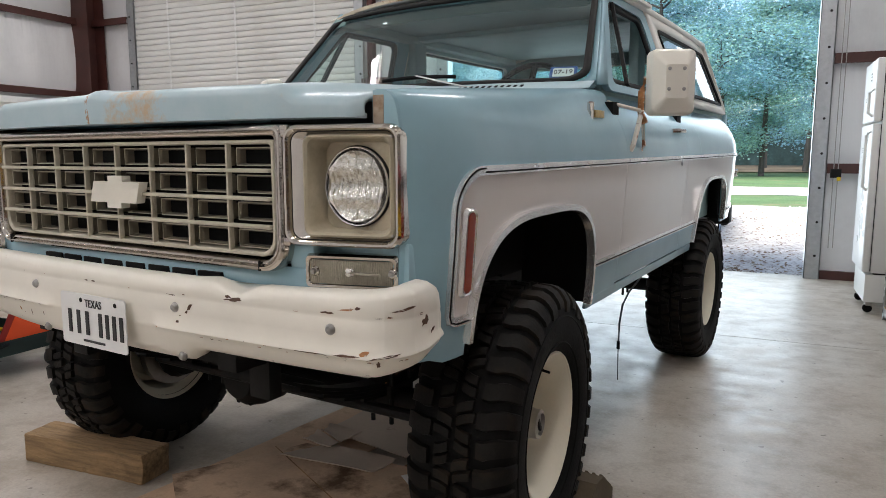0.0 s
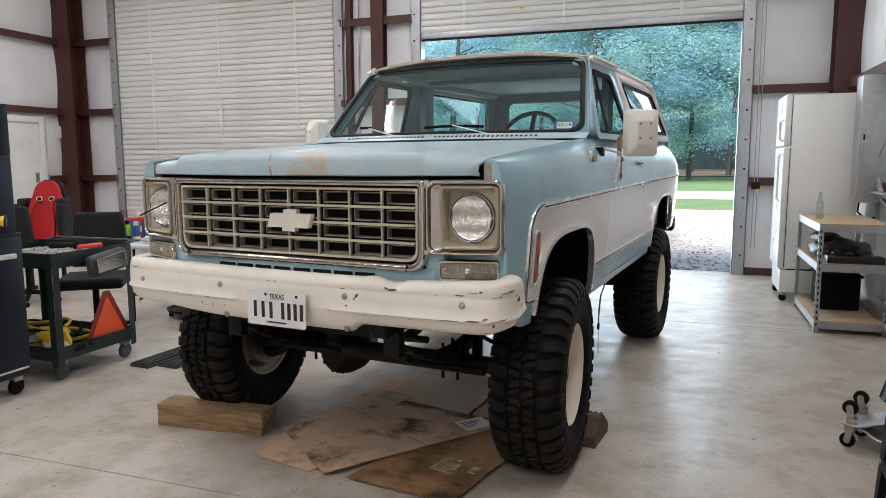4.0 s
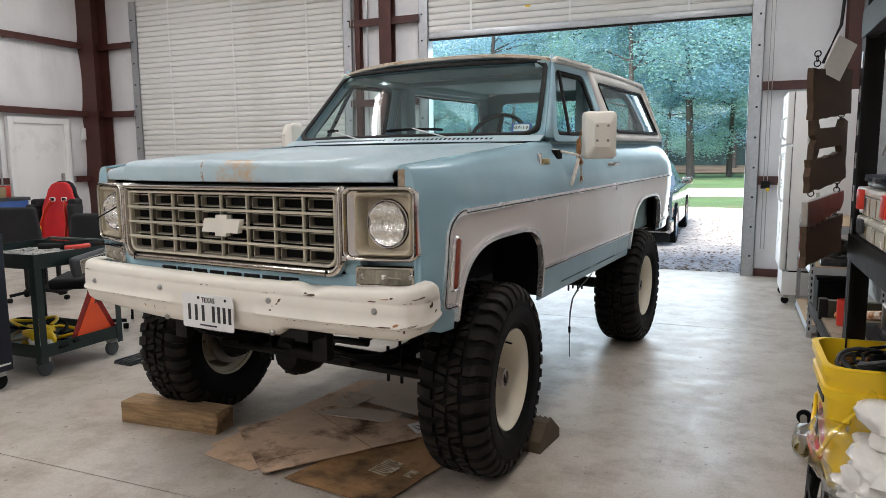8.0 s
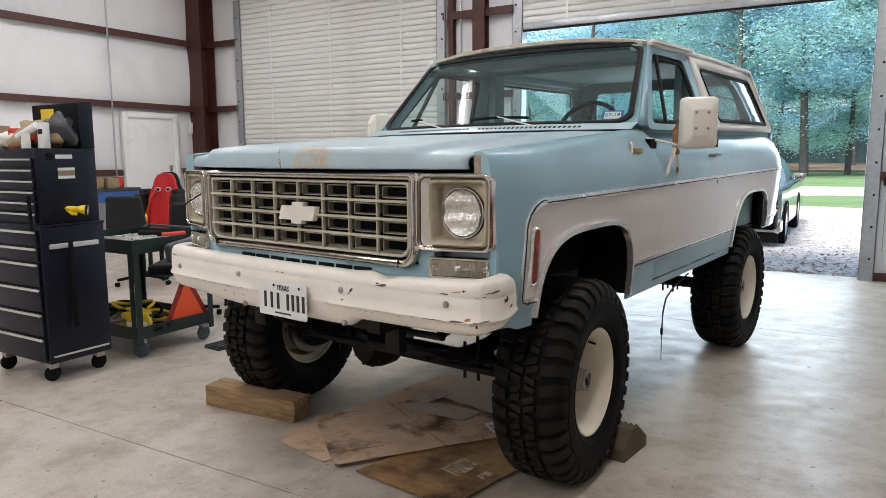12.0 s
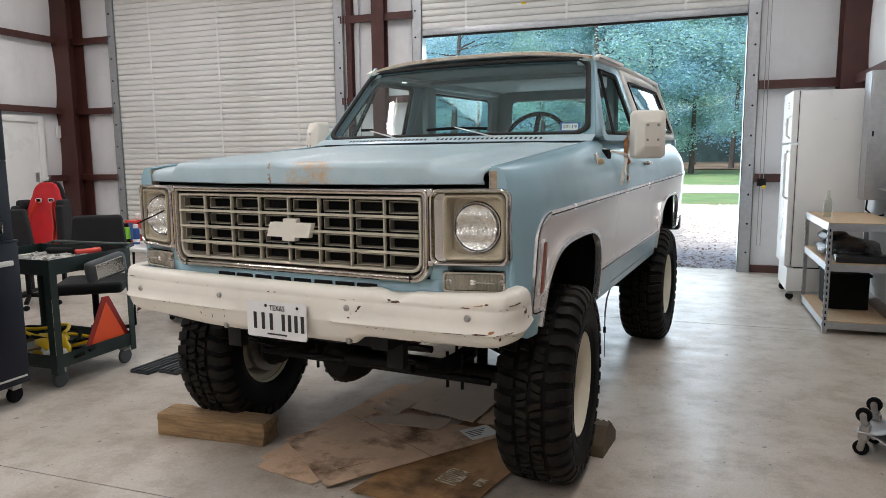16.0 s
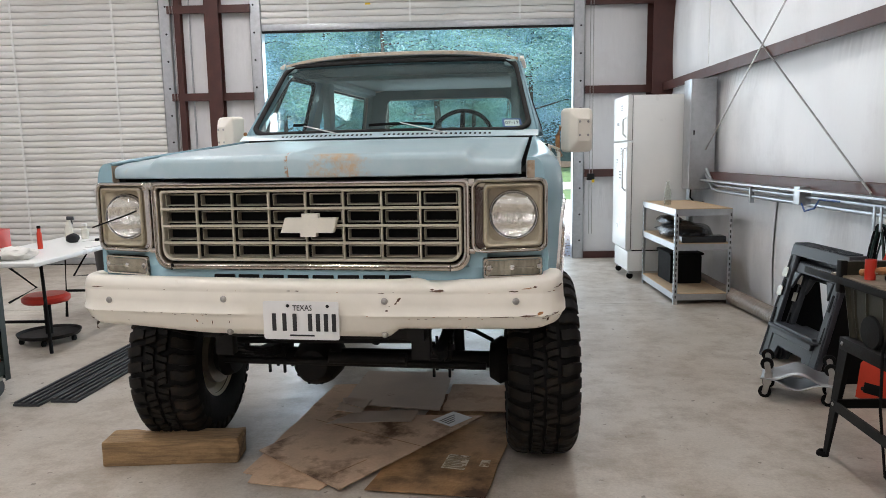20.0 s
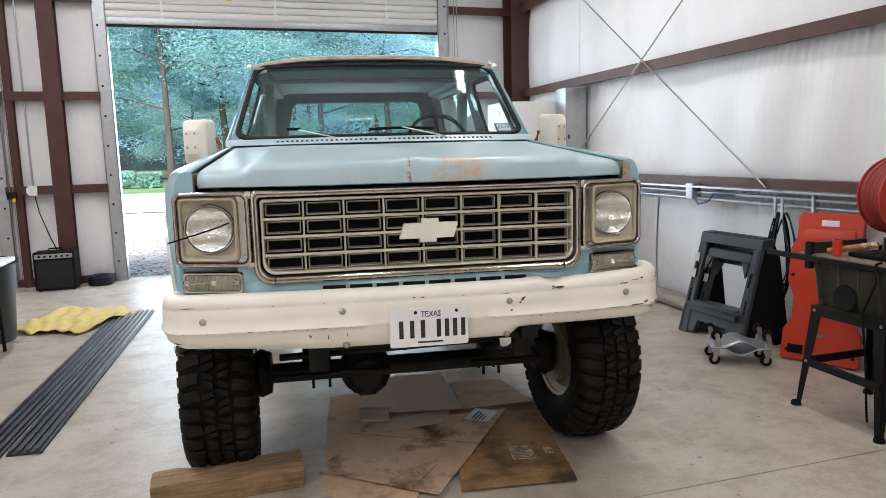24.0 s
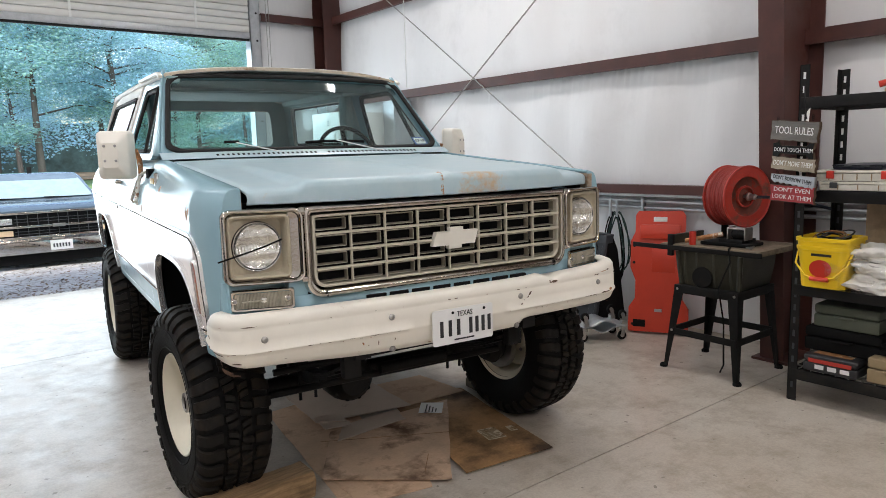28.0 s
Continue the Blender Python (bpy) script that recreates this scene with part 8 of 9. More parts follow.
# ---- black steel rack with its load ----
rk = empty("storage_rack", pose(0, 0, 0), "black steel storage rack with perforated posts", "storage rack")
RX0, RX1, RY0, RY1 = 0.900, 1.445, -0.25, 1.175
for x, sx in ((RX0, 1), (RX1, -1)):
    for y, sy in ((RY1, -1), (RY0, 1)):
        bm = BM()
        box(bm, min(x, x + sx * 0.05), max(x, x + sx * 0.05), min(y, y + sy * 0.004), max(y, y + sy * 0.004), 0, 2.0)
        box(bm, min(x, x + sx * 0.004), max(x, x + sx * 0.004), min(y, y + sy * 0.055), max(y, y + sy * 0.055), 0, 2.0)
        po = part("post", bm, M_DARK, rk)
        if sy < 0:
            for k in range(24):
                part("key_slot", box(BM(), (x - 0.0012) if sx > 0 else x - 0.0052, (x - 0.0002) if sx > 0 else x - 0.0042, y - 0.034, y - 0.020, 0.08 + 0.08 * k, 0.118 + 0.08 * k), M_WHITEG if k > 14 else M_GREYPL, po)
                if sx > 0:
                    part("key_slot", box(BM(), x + 0.018, x + 0.032, y + 0.0002, y + 0.0012, 0.08 + 0.08 * k, 0.118 + 0.08 * k), M_GREYPL, po)
for z in (0.20, 0.72, 1.28, 1.815):
    for x0, x1, y0, y1 in ((RX0 - 0.004, RX0 + 0.03, RY0, RY1 - 0.01), (RX1 - 0.03, RX1 + 0.004, RY0, RY1 - 0.01), (RX0 + 0.03, RX1 - 0.03, RY1 - 0.045, RY1 - 0.012), (RX0 + 0.03, RX1 - 0.03, RY0 + 0.012, RY0 + 0.045)):
        part("beam", box(BM(), x0, x1, y0, y1, z - 0.065, z, 0.004), M_DARK, rk)
    if z == 1.815:
        continue
    if z == 0.20:
        for k in range(18):
            part("deck_wire", tube(BM(), [(RX0 + 0.01, RY1 - 0.06 - 0.07 * k, z + 0.004), (RX1 - 0.01, RY1 - 0.06 - 0.07 * k, z + 0.004)], 0.004, 5), M_STEEL, rk)
        for k in range(4):
            part("deck_wire", tube(BM(), [(RX0 + 0.06 + 0.13 * k, RY0, z + 0.009), (RX0 + 0.06 + 0.13 * k, RY1 - 0.03, z + 0.009)], 0.004, 5), M_STEEL, rk)
    else:
        part("deck", box(BM(), RX0 + 0.03, RX1 - 0.03, RY0 + 0.02, RY1 - 0.02, z - 0.014, z + 0.001), M_GREYPL, rk)

bk = empty("bucket", pose(0.975, 0.99, 0.722), "yellow square plastic pail filled with cables", "bucket")
bm = BM()
loops = []
for z, s in ((0.0, 0.118), (0.004, 0.122), (0.22, 0.138), (0.222, 0.146), (0.242, 0.147), (0.244, 0.141), (0.27, 0.143), (0.272, 0.150), (0.292, 0.151), (0.294, 0.138), (0.24, 0.134), (0.02, 0.116)):
    loops.append([bm.verts.new((p[0], p[1], z)) for p in rrect(-s, s, -s, s, 0.045)])
bm.faces.new(loops[0])
for la, lb in zip(loops, loops[1:]):
    for k in range(len(la)):
        bm.faces.new((la[k], la[(k + 1) % len(la)], lb[(k + 1) % len(la)], lb[k]))
bm.faces.new(loops[-1])
part("pail", bm, M_YEL, bk)
part("red_spot", pane(BM(), [(0.062 * math.cos(a), 0.052 * math.sin(a)) for a in lin(0, 2 * math.pi, 24)[:-1]], lambda y, z: (-0.1315 - 0.06 * (z), y, 0.115 + z), 2), M_RED, bk, "round red logo patch")
part("print_bar", box(BM(), -0.1395, -0.1365, -0.06, 0.05, 0.188, 0.202), M_INK, bk)
part("handle", tube(BM(), [(-0.06, 0.150, 0.23), (-0.13, 0.140, 0.14), (-0.142, 0.08, 0.07), (-0.142, 0.0, 0.05), (-0.142, -0.08, 0.07), (-0.13, -0.140, 0.14), (-0.06, -0.150, 0.23)], 0.006, 8), M_YEL, bk)
part("handle_grip", tube(BM(), [(-0.143, 0.05, 0.056), (-0.143, -0.05, 0.056)], 0.013, 8), M_RED, bk)
cb = empty("cable_tangle", pose(0.975, 0.99, 0.99), "tangle of black and yellow cables in the pail", "cable")
rr = random.Random(7)
for k in range(16):
    c0, r0, ph, tl = Vector((rr.uniform(-0.03, 0.03), rr.uniform(-0.03, 0.03), rr.uniform(-0.02, 0.03))), rr.uniform(0.05, 0.10), rr.uniform(0, 6), rr.uniform(0.0, 0.5)
    part("cable", tube(BM(), [c0 + Vector((r0 * math.cos(a + ph), r0 * math.sin(a + ph), tl * r0 * math.sin(a))) for a in lin(0, 5.4, 14)], rr.choice((0.004, 0.005, 0.006)), 6), rr.choice((M_BLACK, M_BLACK, M_YEL, M_RUSTY, M_GREYPL)), cb)

for n, (y, s) in enumerate(((0.73, (0.13, 0.17, 0.06)), (0.72, (0.12, 0.15, 0.055)), (0.76, (0.10, 0.12, 0.05)))):
    lump("folded_rag", (0.99, y, 0.722 + 0.085 * n), s, M_CLOTH, "bundle of folded white shop rags", "rags", 20 + n, 0.4, 4)
M_FILM = glass("clear_film", (0.93, 0.93, 0.93), 0.15)
fl = lump("plastic_film", (0.91, 0.80, 0.722), (0.10, 0.20, 0.12), M_FILM, "crumpled clear plastic film round the rags", "plastic film", 31, 0.6, 4)
fl.visible_shadow = False
for n, (y0, y1, z0, z1, mt, lab) in enumerate(((0.42, 1.04, 1.284, 1.335, M_CLEAR, "flat milky plastic organiser box"), (0.62, 1.06, 1.337, 1.40, M_CLEAR, "clear plastic parts box with red latches"), (0.42, 0.60, 1.337, 1.41, M_CLEAR, "clear plastic parts box with red latches"), (0.72, 0.97, 1.402, 1.43, M_NAVY, "small dark plastic case"))):
    o = empty("parts_box", pose(0, 0, 0), lab, "parts box", "parts boxes")
    part("tray", box(BM(), 0.90, 1.30, y0, y1, z0, z0 + (z1 - z0) * 0.7, 0.008), mt, o)
    part("lid", box(BM(), 0.895, 1.305, y0 - 0.004, y1 + 0.004, z0 + (z1 - z0) * 0.72, z1, 0.006), mt, o)
    for y in (y0 + 0.06, y1 - 0.10):
        part("latch", box(BM(), 0.885, 0.896, y, y + 0.04, z0 + 0.015, z1 - 0.004, 0.003), M_RED if n in (1, 2) else M_GREYPL, o)
    for k in range(5):
        part("divider", box(BM(), 0.8985, 0.8998, y0 + (y1 - y0) * (k + 1) / 6, y0 + (y1 - y0) * (k + 1) / 6 + 0.006, z0 + 0.006, z0 + (z1 - z0) * 0.65), M_TAN, o) if n < 3 else None
tagged(part("red_handle_tool", tube(BM(), [(0.90, 0.76, 1.855), (0.92, 0.70, 1.87), (0.95, 0.60, 1.84)], 0.018, 8), M_RED), "red-handled tool lying on the rack's top beam", "tool")
tagged(part("box_top", box(BM(), 0.92, 1.38, 0.30, 0.74, 1.817, 1.836, 0.004), M_BOARD), "wooden board across the top beams", "board")
tagged(part("leaning_panel", box(BM(), 1.375, 1.39, 0.30, 0.96, 0.725, 1.20, 0.003), M_BOARD), "brown hardboard panel at the rack's back", "panel")
for x0, y0, y1, z0, z1, mt, lab in ((0.88, 0.78, 1.08, 0.214, 0.315, M_INK, "black cardboard box with white print"), (0.98, 0.70, 1.12, 0.317, 0.46, M_BLACK, "black plastic tool case"), (1.00, 0.72, 1.08, 0.462, 0.60, M_OLIVE, "olive green tool case"), (0.90, 0.44, 0.74, 0.214, 0.36, M_TAN, "tan plastic tool case"), (0.96, 0.36, 0.70, 0.362, 0.43, M_BLACK, "black plastic tool case"), (0.95, 0.34, 0.66, 0.432, 0.50, M_TAN, "tan plastic tool case")):
    o = empty("tool_case", pose(0, 0, 0), lab + " on the rack", "tool case", "tool cases")
    zm = z0 + (z1 - z0) * 0.55
    part("base", box(BM(), x0, x0 + 0.34, y0, y1, z0, zm, 0.014, 3), mt, o)
    part("lid", box(BM(), x0, x0 + 0.34, y0, y1, zm + 0.003, z1, 0.02, 3), mt, o)
    if mt is M_INK:
        for k in range(3):
            part("print_bar", box(BM(), x0 - 0.0015, x0 + 0.001, y0 + 0.04 + 0.07 * k, y0 + 0.09 + 0.07 * k, z0 + 0.02, z0 + 0.045), M_PLATE, o)
        part("lid_stripe", box(BM(), x0 + 0.05, x0 + 0.30, y0 + 0.05, y1 - 0.04, z1, z1 + 0.0015), M_RUSTY, o)
        part("front_panel", box(BM(), x0 - 0.0012, x0 + 0.001, y0 + 0.03, y1 - 0.03, z0 + 0.056, z1 - 0.022), M_REEL, o, "red printed panel")
    else:
        part("handle", tube(BM(), [(x0, (y0 + y1) / 2 - 0.06, zm), (x0 - 0.022, (y0 + y1) / 2 - 0.05, zm), (x0 - 0.022, (y0 + y1) / 2 + 0.05, zm), (x0, (y0 + y1) / 2 + 0.06, zm)], 0.008, 6), mt, o)

# hanging plank signs
M_SIGNG = mat("weathered_grey_plank", (0.16, 0.15, 0.135), 0.75, var=0.25, scale=5, fine=60, stretch=(1, 1, 6), bump=0.3)
M_SIGNT = mat("weathered_tan_plank", (0.34, 0.29, 0.22), 0.75, var=0.2, scale=5, fine=60, stretch=(1, 1, 6), bump=0.3)
M_SIGNR = mat("faded_red_plank", (0.34, 0.03, 0.035), 0.6, var=0.15)
M_SIGNB = mat("pale_blue_plank", (0.42, 0.46, 0.50), 0.6, var=0.12)
M_PLANKB = mat("dark_plank_back", (0.075, 0.045, 0.024), 0.8, var=0.3, scale=6, fine=60, stretch=(1, 1, 6), bump=0.3)
sg = empty("tool_rules_sign", pose(0.832, 1.165, 0, 0, 0, -20), "hanging chain of painted wooden planks with lettered rules", "sign")
for z, h, w, mt, ink, rows_, tilt in ((1.625, 0.115, 0.275, M_SIGNG, M_PLATE, (("TOOL RULES", 0.062, 0.0),), 5), (1.515, 0.075, 0.255, M_DARK, M_PLATE, (("DON'T TOUCH THEM", 0.034, 0.0),), 3), (1.435, 0.075, 0.26, M_SIGNT, M_PLATE, (("DON'T MOVE THEM", 0.042, 0.0),), 4), (1.345, 0.070, 0.255, M_SIGNB, M_INK, (("DON'T BORROW THEM", 0.034, 0.0),), 7), (1.262, 0.095, 0.26, M_SIGNR, M_PLATE, (("DON'T EVEN", 0.036, 0.021), ("LOOK AT THEM", 0.036, -0.021)), 2)):
    m = pose(0, 0, z, 0, 0, 0) @ pose(0, 0, 0, tilt, 0, 0)
    bm = BM()
    rr = random.Random(int(z * 1000))
    ol = [(-w / 2 + w * k / 12, -h / 2 + rr.uniform(-0.003, 0.003)) for k in range(13)] + [(w / 2 + rr.uniform(-0.008, 0.004), -h / 2 + h * k / 4) for k in range(1, 4)] + [(w / 2 - w * k / 12, h / 2 + rr.uniform(-0.003, 0.003)) for k in range(13)] + [(-w / 2 + rr.uniform(-0.004, 0.008), h / 2 - h * k / 4) for k in range(1, 4)]
    w *= 1.28
    ol = [(1.28 * p, q) for p, q in ol]
    if z == 1.515:
        # spanner-shaped plank
        ol = [(-w * 0.30, -h * 0.30), (w * 0.30, -h * 0.30), (w * 0.36, -h * 0.62), (w * 0.46, -h * 0.62), (w * 0.44, -h * 0.15), (w * 0.37, 0.0), (w * 0.44, h * 0.15), (w * 0.46, h * 0.62), (w * 0.36, h * 0.62), (w * 0.30, h * 0.34), (-w * 0.30, h * 0.34), (-w * 0.36, h * 0.62), (-w * 0.48, h * 0.5), (-w * 0.48, -h * 0.5), (-w * 0.36, -h * 0.62)]
    if z == 1.345:
        # saw-shaped plank with a toothed lower edge
        ol = [(-w / 2, -h * 0.2)] + [(-w / 2 + w * (k + 0.5) / 14, -h * (0.5 if k % 2 else 0.34)) for k in range(14)] + [(w / 2, -h * 0.45), (w / 2, h * 0.55), (w * 0.38, h * 0.5), (-w / 2, h * 0.2)]
    sweep(bm, [(0.001, 0, 0), (0.014, 0, 0)], ol, (0, 0, 1))
    pk = part("plank", bm, M_PLANKB if z != 1.345 else M_STEEL, sg, "dark unpainted plank back", m)
    bm = BM()
    sweep(bm, [(-0.001, 0, 0), (0.0008, 0, 0)], [(0.97 * p, 0.95 * q) for p, q in ol], (0, 0, 1))
    part("painted_face", bm, mt, pk)
    for txt, size, dz in rows_:
        letters("lettering", txt, size, pose(-0.002, 0, dz, 90, 0, -90), ink, pk, w * (0.86 if len(txt) > 11 else 0.80))
    for y in (-w * 0.36, w * 0.36):
        for k in range(3):
            part("chain_link", lathe(BM(), [(0.007 + 0.0015 * math.cos(a), 0.0015 * math.sin(a)) for a in lin(0, 6.283, 5)[:-1]], 10, "x" if k % 2 else "y", (0.006, y, z + h / 2 + 0.002 + 0.011 * k), True), M_DARK, sg)
part("top_chain", tube(BM(), [(0.006, -0.08, 1.69), (0.03, -0.04, 1.78), (0.035, -0.03, 1.90)], 0.004, 5), M_DARK, sg)
part("price_tag", box(BM(), -0.03, 0.03, -0.001, 0.001, -0.045, 0.045, 0, 1, pose(0.035, -0.06, 1.70, 10, 20, 60)), M_CLOTH, sg)

# ---- west side: tool chest, cart, chairs, table ----
ch = empty("tool_chest", pose(-3.67, 1.72, 0), "tall navy-black steel tool chest on casters with open lid", "tool chest")
part("lower_cabinet", box(BM(), -0.68, 0.0, 0.02, 0.44, 0.13, 1.0, 0.006), M_NAVY, ch)
part("upper_chest", box(BM(), -0.66, -0.02, 0.04, 0.43, 1.015, 1.49, 0.006), M_NAVY, ch)
part("plinth", box(BM(), -0.68, 0.004, 0.016, 0.444, 1.0, 1.016, 0.003), M_NAVY, ch)
for z0, z1 in ((0.15, 0.30), (0.31, 0.46), (0.47, 0.62), (0.63, 0.78), (0.79, 0.88), (0.89, 0.985)):
    d = part("drawer", box(BM(), -0.655, -0.025, 0.0, 0.022, z0, z1, 0.004), M_NAVY, ch)
    part("pull", box(BM(), -0.65, -0.03, -0.014, 0.002, z1 - 0.020, z1 - 0.006, 0.003), M_ALU, d)
for z0, z1 in [(1.03 + 0.068 * k, 1.092 + 0.068 * k) for k in range(6)]:
    d = part("drawer", box(BM(), -0.635, -0.045, 0.02, 0.042, z0, z1, 0.004), M_NAVY, ch)
    part("pull", box(BM(), -0.63, -0.05, 0.006, 0.022, z1 - 0.016, z1 - 0.005, 0.003), M_ALU, d)
part("lid", box(BM(), -0.66, -0.02, 0.40, 0.43, 1.49, 1.79, 0.006), M_BLACK, ch, "raised black chest lid")
part("lid_side", box(BM(), -0.03, -0.018, 0.34, 0.43, 1.49, 1.79, 0.004), M_NAVY, ch)
part("side_handle", box(BM(), 0.004, 0.03, 0.06, 0.38, 0.865, 0.895, 0.006), M_ALU, ch)
part("strap", box(BM(), 0.032, 0.040, 0.17, 0.20, 0.35, 0.905, 0.003), M_BLACK, ch)
part("side_rail", box(BM(), 0.001, 0.008, 0.04, 0.42, 0.17, 0.182, 0.002), M_ALU, ch)
for y, z, w, h, mt in ((0.16, 1.425, 0.11, 0.026, M_PLATE), (0.17, 1.300, 0.11, 0.018, M_PLATE), (0.17, 1.3185, 0.11, 0.032, M_TAN), (0.17, 1.351, 0.11, 0.018, M_PLATE), (0.10, 1.415, 0.045, 0.045, M_BLACK)):
    part("sticker", box(BM(), -0.0195, -0.0175, y, y + w, z, z + h), mt, ch)
part("lid_sticker", box(BM(), -0.55, -0.40, 0.397, 0.400, 1.68, 1.76), M_YEL, ch)
for x in (-0.60, -0.08):
    for y in (0.07, 0.39):
        w = part("caster", lathe(BM(), [(0.0005, -0.018), (0.045, -0.016), (0.052, -0.008), (0.052, 0.008), (0.045, 0.016), (0.0005, 0.018)], 20, "x", (x, y, 0.052)), M_BLACK, ch)
        part("caster_fork", box(BM(), x - 0.028, x + 0.028, y - 0.03, y + 0.03, 0.085, 0.132, 0.006), M_STEEL, w)
fl_ = empty("flashlight", pose(-3.655, 1.95, 1.10), "yellow flashlight held on the side of the chest", "flashlight")
part("barrel", tube(BM(), [(0.024, -0.055, 0.012), (0.030, 0.02, 0.004)], 0.019, 12), M_YEL, fl_)
part("lever", tube(BM(), [(0.024, -0.06, 0.02), (0.03, -0.03, -0.02), (0.034, 0.0, -0.022)], 0.012, 8), M_YEL, fl_)
part("head", tube(BM(), [(0.030, 0.02, 0.004), (0.058, 0.050, 0.0)], 0.022, 16, True, 0.034), M_YEL, fl_)
part("bezel", tube(BM(), [(0.058, 0.050, 0.0), (0.066, 0.058, -0.001)], 0.036, 18, True, 0.035), M_DARK, fl_)
part("lens", tube(BM(), [(0.062, 0.054, -0.001), (0.067, 0.0595, -0.001)], 0.028, 18), M_REFL, fl_)
sd = tagged(part("screwdriver", tube(BM(), [(-3.70, 1.705, 0.985), (-3.70, 1.700, 1.20)], 0.011, 8), M_BLACK), "black-handled screwdriver standing by the drawers", "screwdriver")
for n, (x, y, s, mt, lab) in enumerate(((-3.90, 1.92, (0.16, 0.12, 0.10), M_TAN, "crumpled paper and packaging in the chest's top"), (-4.12, 1.90, (0.15, 0.12, 0.08), M_CLOTH, "white plastic packaging in the chest's top"), (-3.80, 1.98, (0.10, 0.09, 0.12), M_GREYPL, "dark pouch in the chest's top"))):
    lump("packaging", (x, y, 1.49), s, mt, lab, "packaging", 40 + n, 0.6, 3)
tagged(part("spray_tube", tube(BM(), [(-3.98, 1.80, 1.53), (-3.80, 1.84, 1.56)], 0.024, 10), M_ORANGE), "orange tube lying in the chest's top", "tube")
for n, (x, y, z, w, d, hh, rz_, mt, lab) in enumerate(((-4.02, 1.85, 1.49, 0.10, 0.07, 0.13, 20, M_ORANGE, "orange carton"), (-3.86, 1.80, 1.49, 0.09, 0.05, 0.10, -25, M_PLATE, "white carton"), (-4.22, 1.84, 1.49, 0.12, 0.06, 0.15, 8, M_TAN, "brown carton"), (-3.76, 1.86, 1.49, 0.05, 0.05, 0.16, 12, M_PLATE, "white bottle box"))):
    o = tagged(part("carton", box(BM(), -w / 2, w / 2, -d / 2, d / 2, 0, hh, 0.004), mt), lab + " standing in the chest's top", "carton")
    o.matrix_world = pose(x, y, z, 0, 0, rz_)
    part("print_bar", box(BM(), -w * 0.35, w * 0.35, -d / 2 - 0.0015, -d / 2, hh * 0.55, hh * 0.75), M_INK if n else M_PLATE, o)
tagged(part("white_tube", tube(BM(), [(-3.92, 1.79, 1.56), (-3.76, 1.82, 1.63)], 0.024, 10), M_PLATE), "white tube lying in the chest's top", "tube")

ct = empty("tool_cart", pose(-3.67, 2.36, 0), "dark green two-shelf steel utility cart on casters", "cart")
CW, CD = 0.86, 0.68
for z, h in ((0.14, 0.09), (0.755, 0.10)):
    bm = BM()
    box(bm, -CW, 0, 0, CD, z, z + 0.006)
    for a in ((-CW, 0, 0, 0.004), (-CW, 0, CD - 0.004, CD), (-CW, -CW + 0.004, 0.004, CD - 0.004), (-0.004, 0, 0.004, CD - 0.004)):
        box(bm, *a, z + 0.006, z + h)
    part("shelf_tray", bm, M_GREEN, ct)
for x, sx in ((0, -1), (-CW, 1)):
    for y, sy in ((0, 1), (CD, -1)):
        bm = BM()
        box(bm, min(x, x + sx * 0.05) - 0.0025, max(x, x + sx * 0.05), y - 0.003 if sy > 0 else y + 0.001, y - 0.001 if sy > 0 else y + 0.003, 0.10, 0.856)
        box(bm, x - 0.003 if sx > 0 else x + 0.001, x - 0.001 if sx > 0 else x + 0.003, min(y, y + sy * 0.05), max(y, y + sy * 0.05), 0.10, 0.856)
        part("corner_post", bm, M_GREEN, ct)
        w = part("caster", lathe(BM(), [(0.0005, -0.016), (0.05, -0.014), (0.058, -0.006), (0.058, 0.006), (0.05, 0.014), (0.0005, 0.016)], 20, "x", (x + sx * 0.05, y + sy * 0.06, 0.058)), M_GREYPL, ct)
        part("caster_fork", box(BM(), x + sx * 0.05 - 0.026, x + sx * 0.05 + 0.026, y + sy * 0.06 - 0.03, y + sy * 0.06 + 0.03, 0.10, 0.14, 0.005), M_STEEL, w)
part("push_bar", tube(BM(), [(-0.05, CD, 0.845), (-0.05, CD + 0.09, 0.86), (-CW + 0.05, CD + 0.09, 0.86), (-CW + 0.05, CD, 0.845)], 0.013, 8), M_GREEN, ct)
tri = empty("warning_triangle", pose(-3.70, 2.82, 0.152, 0, 0, 0), "fluorescent orange triangle sign with red border", "triangle sign")
bm = BM()
sweep(bm, [(0, 0, 0), (-0.004, 0, 0)], [(-0.23, 0.0), (0.23, 0.0), (0.03, 0.38), (-0.03, 0.38)], (0, 0, 1))
part("border", bm, mat("dark_red_reflector", (0.30, 0.02, 0.015), 0.4, var=0.1), tri)
bm = BM()
sweep(bm, [(0.003, 0, 0), (0.0005, 0, 0)], [(-0.175, 0.025), (0.175, 0.025), (0.0, 0.345)], (0, 0, 1))
part("panel", bm, M_FLUO, tri)
rr = random.Random(17)
for k in range(7):
    c0 = Vector((-3.98 + rr.uniform(-0.3, 0.2), 2.62 + rr.uniform(-0.15, 0.25), 0.17 + 0.025 * k))
    tagged(part("coiled_cord", tube(BM(), [c0 + Vector((0.17 * math.cos(a), 0.13 * math.sin(a), 0.02 * math.sin(a * 2 + k))) for a in lin(0, 6.0, 18)], 0.012, 7), (M_BLACK, M_BLACK, M_YEL, M_TAN)[k % 4]), "coiled cord heaped on the cart's lower shelf", "cord", "heaped cords")
lump("yellow_bag", (-3.85, 2.50, 0.152), (0.13, 0.10, 0.11), M_YEL, "yellow and white bag on the cart's lower shelf", "bag", 51, 0.5)
